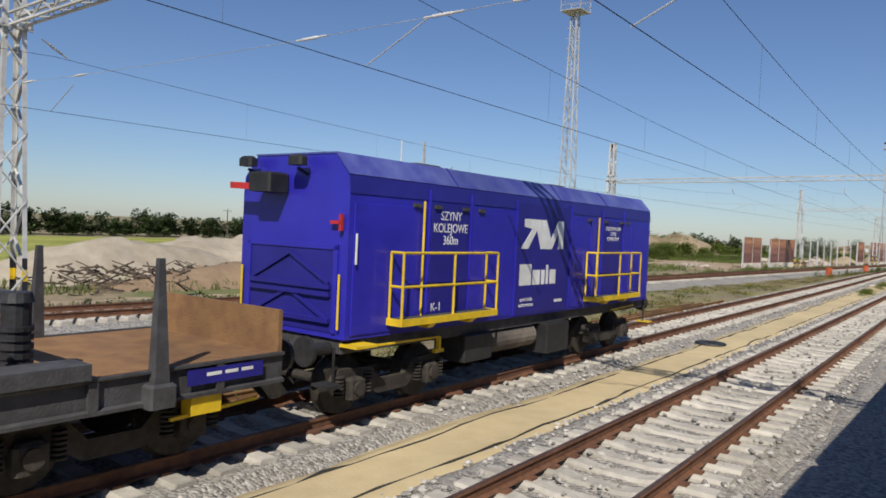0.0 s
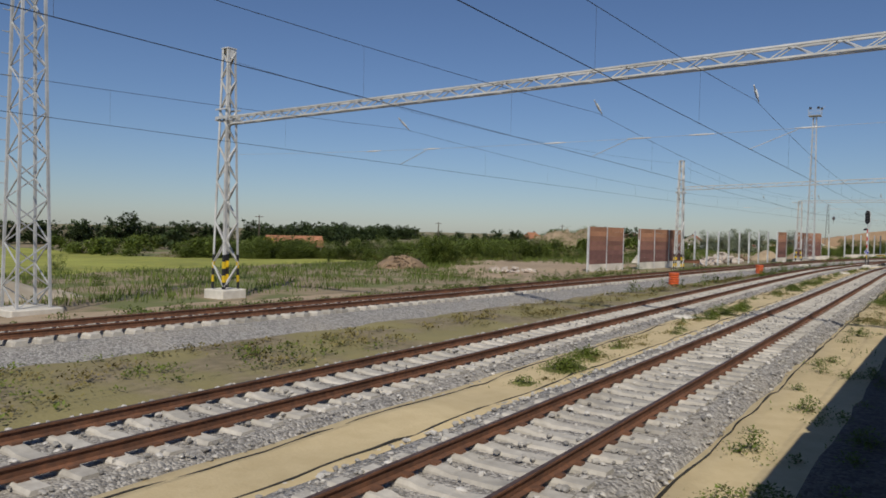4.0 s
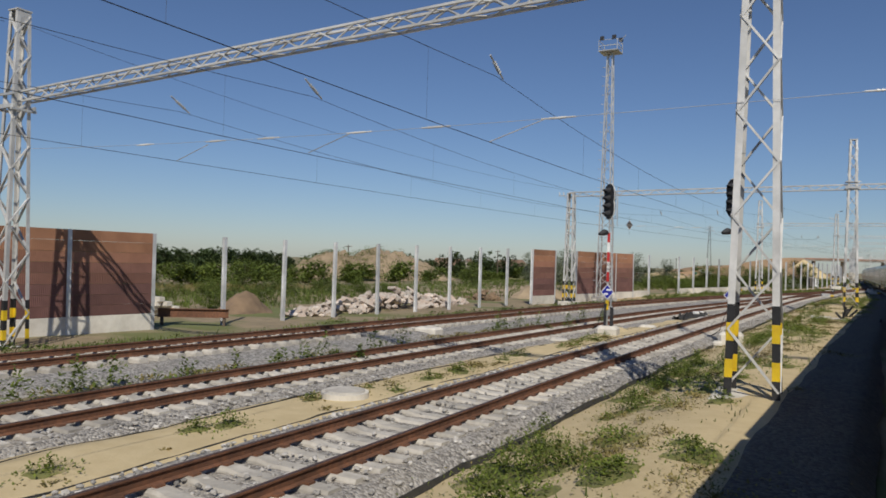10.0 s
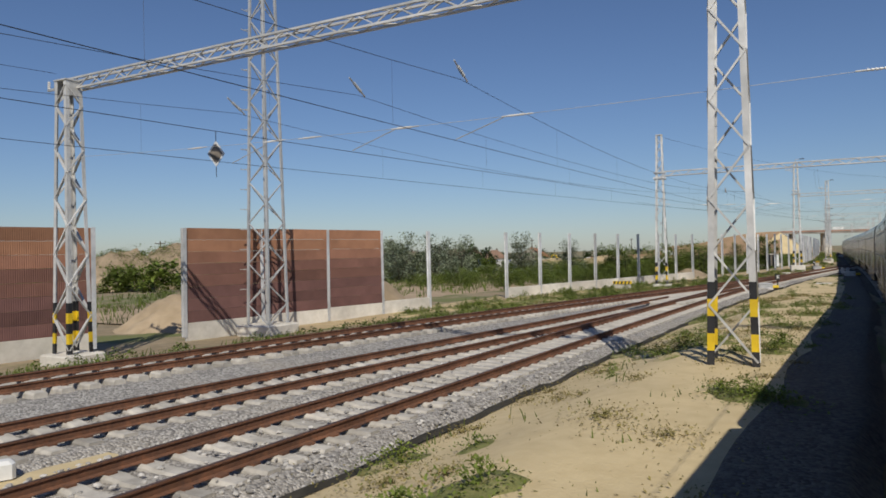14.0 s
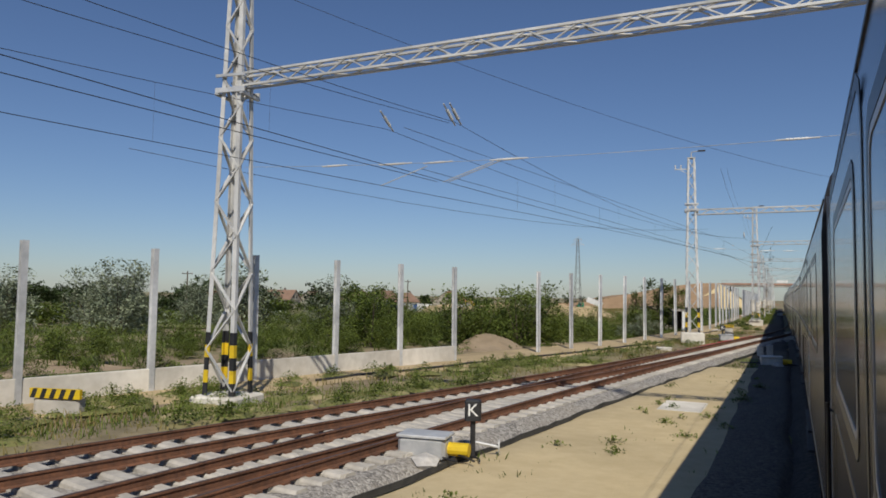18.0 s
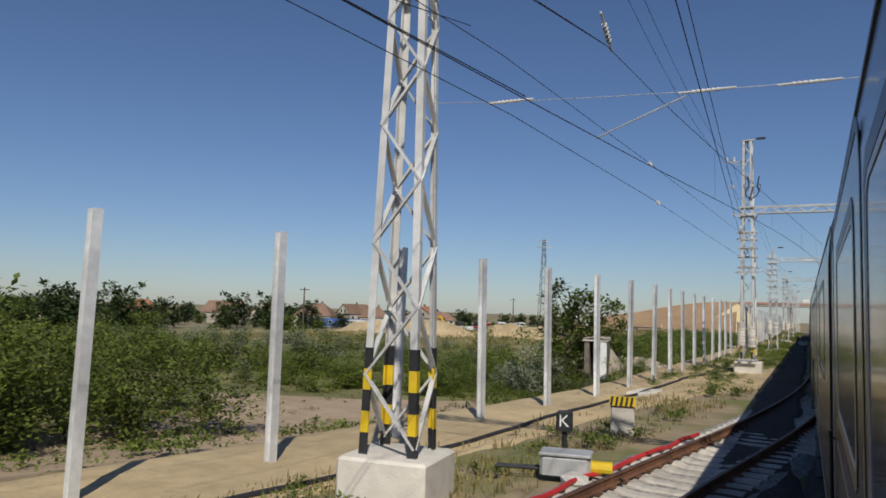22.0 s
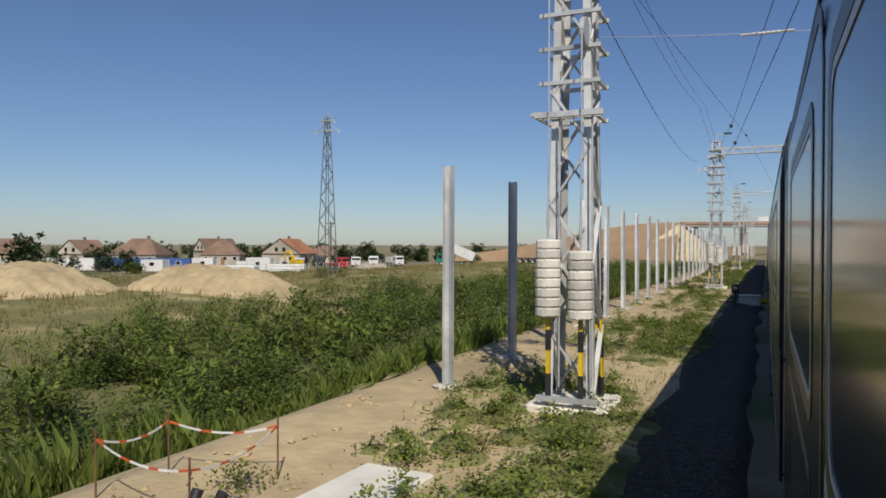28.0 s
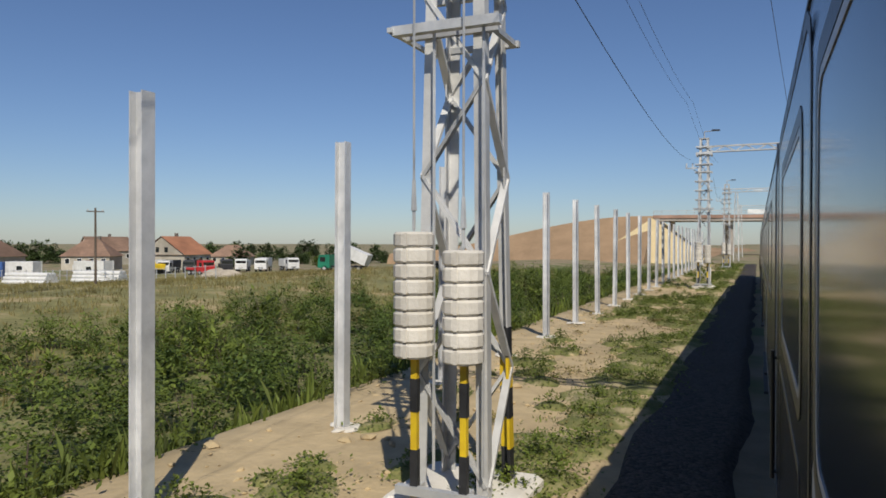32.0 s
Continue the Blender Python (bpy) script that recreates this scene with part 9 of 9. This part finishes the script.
weeds("weed_patches", lambda y: T2(y) + 2.2, lambda y: T1(y) - 2.2, 70, 158, 140, 5, 0.4, 0.24, 0.06, "leaf_fresh", "small green weeds in the sand between tracks", 200, clump=0.05, mats=0.7)
weeds("dry_weed_patches", lambda y: T2(y) + 2.2, lambda y: T1(y) - 2.2, 74, 158, 120, 25, 0.4, 0.05, 0.08, "leaf_dry", "flat dry weeds in the sand between tracks", 50)
weeds("weed_patches", lambda y: T3(y) + 3.2, lambda y: T2(y) - 2.4, 0, 75, 230, 6, 0.55, 0.10, 0.09, "leaf_fresh", "low green weeds on the gravelly ground between tracks", 40)
weeds("dry_weed_patches", lambda y: T3(y) + 3.2, lambda y: T2(y) - 2.4, 0, 160, 320, 7, 0.65, 0.08, 0.10, "leaf_dry", "low dry weeds on the gravelly ground between tracks", 56, clump=-0.2)
weeds("weed_patches", lambda y: T3(y) + 2.9, lambda y: T3(y) + 4.6, 95, 165, 56, 26, 0.42, 0.65, 0.12, "leaf", "upright green weeds at the foot of the gravel bank", 90)
tufts("verge_grass", lambda y: T3(y) - 5.5, lambda y: T3(y) - 3.2, 10, 262, 2600, 8, 0.2, "leaf", "short grass on the verge of the far track", blades=6)
weeds("weed_patches", lambda y: T3(y) - 5.5, lambda y: T3(y) - 2.8, 20, 230, 300, 28, 0.5, 0.25, 0.12, "leaf", "green weeds on the verge of the far track", 50)
weeds("weed_patches", lambda y: WALL(y) + 0.7, lambda y: T3(min(y, 262)) - 2.1 if y < 262 else T1(y) - 2.3, 204, 250, 240, 10, 0.5, 0.34, 0.075, "leaf_fresh", "lush green weeds in front of the posts", 210, clump=-0.15, mats=0.8)
weeds("weed_patches", lambda y: T1(y) - 4.2 - 1.5 * (1 - smooth(255, 285, y)), lambda y: T1(y) - 2.2, 248, 290, 70, 30, 0.5, 0.2, 0.10, "leaf", "green weeds along the rails by the turnout", 90)
tufts("verge_grass", lambda y: WALL(y) + 1.2, lambda y: T3(min(y, 262)) - 2.1 if y < 262 else T1(y) - 2.3, 208, 292, 1200, 11, 0.18, "leaf_dry", "short dry grass in front of the posts", blades=6)
weeds("weed_patches", lambda y: WALL(y) - 5.5, lambda y: WALL(y) - 1.9, 222, 300, 150, 12, 0.55, 0.3, 0.13, "leaf", "green weeds behind the posts", 70)
tufts("tall_weeds", lambda y: WALL(y) - 4.4, lambda y: WALL(y) - 1.7, 340, 475, 1900, 13, 0.55, "leaf_fresh", "tall upright weeds on the slope behind the posts", clump=-0.2, blades=10)
weeds("weed_patches", lambda y: WALL(y) - 4.6, lambda y: WALL(y) - 1.3, 338, 475, 420, 14, 0.5, 0.35, 0.12, "leaf_fresh", "green weeds on the slope behind the posts", 70, clump=-0.3)
weeds("weed_patches", lambda y: WALL(y) + 0.2, lambda y: SIDE(y) - 2.4, 290, 475, 520, 15, 0.42, 0.26, 0.065, "leaf_fresh", "patches of green weeds on the trodden dirt", 190, clump=0.02, mats=0.7)
weeds("dry_weed_patches", lambda y: WALL(y) - 0.6, lambda y: SIDE(y) - 2.4, 290, 475, 120, 16, 0.45, 0.06, 0.07, "leaf_dry", "flat dry weeds on the trodden dirt", 50)
tufts("verge_grass", lambda y: WALL(y) + 2.5, lambda y: SIDE(y) - 1.5, 306, 475, 1500, 17, 0.10, "leaf_fresh", "short grass on the bank beside the train", clump=-0.1, blades=9)
weeds("weed_patches", lambda y: WALL(y) + 3.0, lambda y: SIDE(y) - 2.1, 306, 475, 520, 31, 0.6, 0.18, 0.065, "leaf_fresh", "low green weeds on the bank beside the train", 120, clump=-0.25, mats=0.8)
weeds("dry_weed_patches", lambda y: WALL(y) + 1.4, lambda y: SIDE(y) - 1.6, 306, 475, 160, 32, 0.55, 0.06, 0.07, "leaf_dry", "dry weeds on the bank beside the train", 90, clump=-0.1)
weeds("weed_patches", lambda y: WALL(y) + 0.6, lambda y: WALL(y) + 4.2, 318, 350, 80, 33, 0.5, 0.4, 0.07, "leaf_fresh", "clumps of green weeds round the mast", 260, clump=-0.4, mats=0.7)
clod = Shape()
cr = random.Random(9)
for i in range(2600):
    y = cr.uniform(286, 440)
    x = cr.uniform(WALL(y) - 1.2, WALL(y) + 3.4)
    clod.rock((x, y, rough_ground(x, y) + 0.08), cr.uniform(0.02, 0.07) * (1 + 1.5 * (cr.random() < 0.06)), cr, 0.6)
solid("soil_clods", clod, M["track_dirt"], "clods of dry earth on the trodden dirt", "clods", kind="stuff")
tufts("meadow_grass", lambda y: -125.0, lambda y: -58.0, 136, 200, 2400, 41, 0.5, "leaf_dry", "dry yellow grass before the farmhouse", clump=-0.2, blades=8, spread=0.4)
weeds("weed_patches", lambda y: T3(y) - 8.6, lambda y: T3(y) - 5.6, 100, 126, 34, 42, 0.6, 0.6, 0.13, "leaf", "bushy green weeds beside the dirt road", 120, clump=-0.1)


tufts("tall_weeds", lambda y: -10.6 - 1.3 * smooth(338, 330, y) if y < 338 else WALL(y) - 3.4, lambda y: -9.0 if y < 334 else WALL(y) - 1.9, 327, 346, 520, 71, 0.6, "leaf_fresh", "tall light green weeds at the edge of the dirt", clump=-0.4, blades=14, spread=0.2)
weeds("weed_patches", lambda y: -14.5, lambda y: -9.2 if y < 334 else WALL(y) - 2.0, 327, 346, 170, 72, 0.55, 0.6, 0.09, "leaf_fresh", "bushy green weeds at the edge of the dirt", 200, clump=-0.4, mats=0.8)
weeds("weed_patches", lambda y: -19.0, lambda y: WALL(y) - 2.1, 293.0, 303, 150, 73, 0.5, 0.45, 0.09, "leaf_fresh", "green weeds on the slope before the culvert", 190, clump=-0.4, mats=0.8)


tufts("tall_weeds", lambda y: -11.8, lambda y: -9.1, 327.5, 333, 240, 74, 0.95, "leaf_fresh", "tall light green weeds at the edge of the dirt", clump=-0.5, blades=16, spread=0.2)


def mound_weeds(ob, count, seed):
    """Scrub that has grown over a mound."""
    rg = random.Random(seed)
    s = Shape()
    vs = [v.co.copy() for v in ob.data.vertices if v.co.z > ground_z(v.co.x, v.co.y) + 0.1]
    while count > 0:
        c = rg.choice(vs)
        if noise.noise((c.x * 0.12, c.y * 0.12, seed)) < 0.02 and rg.random() < 0.9:
            continue
        count -= 1
        for _ in range(26):
            s.leaf((c.x + rg.gauss(0, 0.45), c.y + rg.gauss(0, 0.45), c.z + rg.uniform(-0.15, 0.6)), rg.uniform(0.15, 0.3), rg, 0.1)
    solid("mound_weeds", s, M["leaf"], "green weeds and scrub grown over the mound", "weeds", kind="stuff")


mound_weeds(big_mound, 620, 43)
weeds("dry_weed_patches", lambda y: -30.0, lambda y: WALL(y) - 2.0, 271, 297, 130, 54, 0.35, 0.12, 0.09, "leaf_dry", "scattered dry weeds in the dirt yard", 36, clump=-0.1)
weeds("weed_patches", lambda y: -28.0, lambda y: WALL(y) - 1.6, 271, 294, 46, 55, 0.3, 0.2, 0.09, "leaf", "scattered green weeds in the dirt yard", 36, clump=-0.1)
tufts("meadow_grass", lambda y: -60.0, lambda y: WALL(y) - 7.0, 140, 262, 2300, 18, 0.5, "leaf", "rough grass behind the barrier", clump=0.1, blades=7)
tufts("meadow_grass", lambda y: -80.0, lambda y: WALL(y) - 14.0, 318, 480, 6500, 19, 0.5, "leaf_dry", "dry tall grass behind the bushes", clump=-0.2, blades=8, spread=0.3)
tufts("roadside_grass", lambda y: -62.0, lambda y: T3(y) - 11.5 - 14 * smooth(112, 122, y), -15, 130, 4200, 20, 0.4, "leaf", "rough grass beyond the dirt road", clump=0.0, blades=7, spread=0.3)

# ---- sleepers ----
HALF = 1.28
prof = [(-0.15, -0.42), (0.15, -0.42), (0.145, -0.22), (0.115, -0.172), (-0.115, -0.172), (-0.145, -0.22)]


def sleeper_shape(half=HALF):
    """A prestressed sleeper: lower in the middle, with its ends cut square."""
    s = Shape()
    xs = [(-half, 0.0), (-0.5, 0.0), (-0.32, -0.035), (0.32, -0.035), (0.5, 0.0), (half, 0.0)]
    for x, d in xs:
        s.v += [(x, a, b + (d if b > -0.3 else 0)) for a, b in prof]
    n = len(prof)
    for k in range(len(xs) - 1):
        s.f += [(k * n + i, k * n + (i + 1) % n, (k + 1) * n + (i + 1) % n, (k + 1) * n + i) for i in range(n)]
    s.f += [tuple(range(n - 1, -1, -1)), tuple((len(xs) - 1) * n + i for i in range(n))]
    return s


one_sleeper = sleeper_shape()
sleeper_mesh = mesh_of("sleeper", one_sleeper, M["sleeper"])


def lay(parent, f, y0, y1, lift, near, skip, label, partner=None):
    """Sleepers along a track: those of the near stretch apart, the rest joined; where another track closes in they reach under both."""
    rest, clips = Shape(), Shape()
    rg = random.Random(int(y1))
    y = y0
    while y < y1:
        x, z = f(y), lift(y) - 0.004
        turn = ahead(y, f)
        wide = partner and abs(partner(y) - x) < 3.1
        if not skip(y):
            if near[0] <= y < near[1] and not wide:
                ob = part("sleeper", sleeper_mesh, None, parent)
                ob.matrix_basis = pose(x, y + rg.uniform(-0.015, 0.015), z, 0, 0, turn + rg.uniform(-0.4, 0.4))
            else:
                m = pose(x, y, z, 0, 0, turn)
                sh = one_sleeper
                if wide:
                    g = partner(y) - x
                    a, b = min(0, g) - HALF, max(0, g) + HALF
                    sh = Shape().add([(u, p, q) for u in (a, b) for p, q in prof], [tuple(range(5, -1, -1)), tuple(range(6, 12))] + [
                        (i, (i + 1) % 6, 6 + (i + 1) % 6, 6 + i) for i in range(6)])
                rest.add([m @ Vector(v) for v in sh.v], sh.f)
            for sx in (-1, 1):
                for k in (-0.115, 0.115):
                    m = pose(x + sx * 0.753 + k, y, z, 0, 0, turn)
                    b = Shape().box(-0.05, -0.07, -0.18, 0.05, 0.07, -0.14)
                    clips.add([m @ Vector(v) for v in b.v], b.f)
        y += 0.6
    if rest.v:
        tagged(part("sleepers", rest, M["sleeper"], parent, label), kind="stuff")
    tagged(part("rail_clips", clips, M["rust"], parent, "rusty rail fastenings"), kind="stuff")


never = lambda y: False
lay(track_near, T1, -18, 300, flat, (14, 192), never, "pale concrete sleepers further along", partner=lambda y: T0(y) if y > 270 else 99)
lay(track_mid, T2, -18, 206, lambda y: -0.006, (20, 186), never, "pale concrete sleepers further along", partner=lambda y: T1(y))
lay(track_far, T3, -18, 244, lambda y: rise(y) - 0.011, (60, 200), never, "grey concrete sleepers further along", partner=lambda y: T1(y) if y > 225 else (T2(y) if y > 190 else 99))
lay(track_own, T0, -58, 540, lambda y: -0.016, (0, 0), never, "dark concrete sleepers under the train")
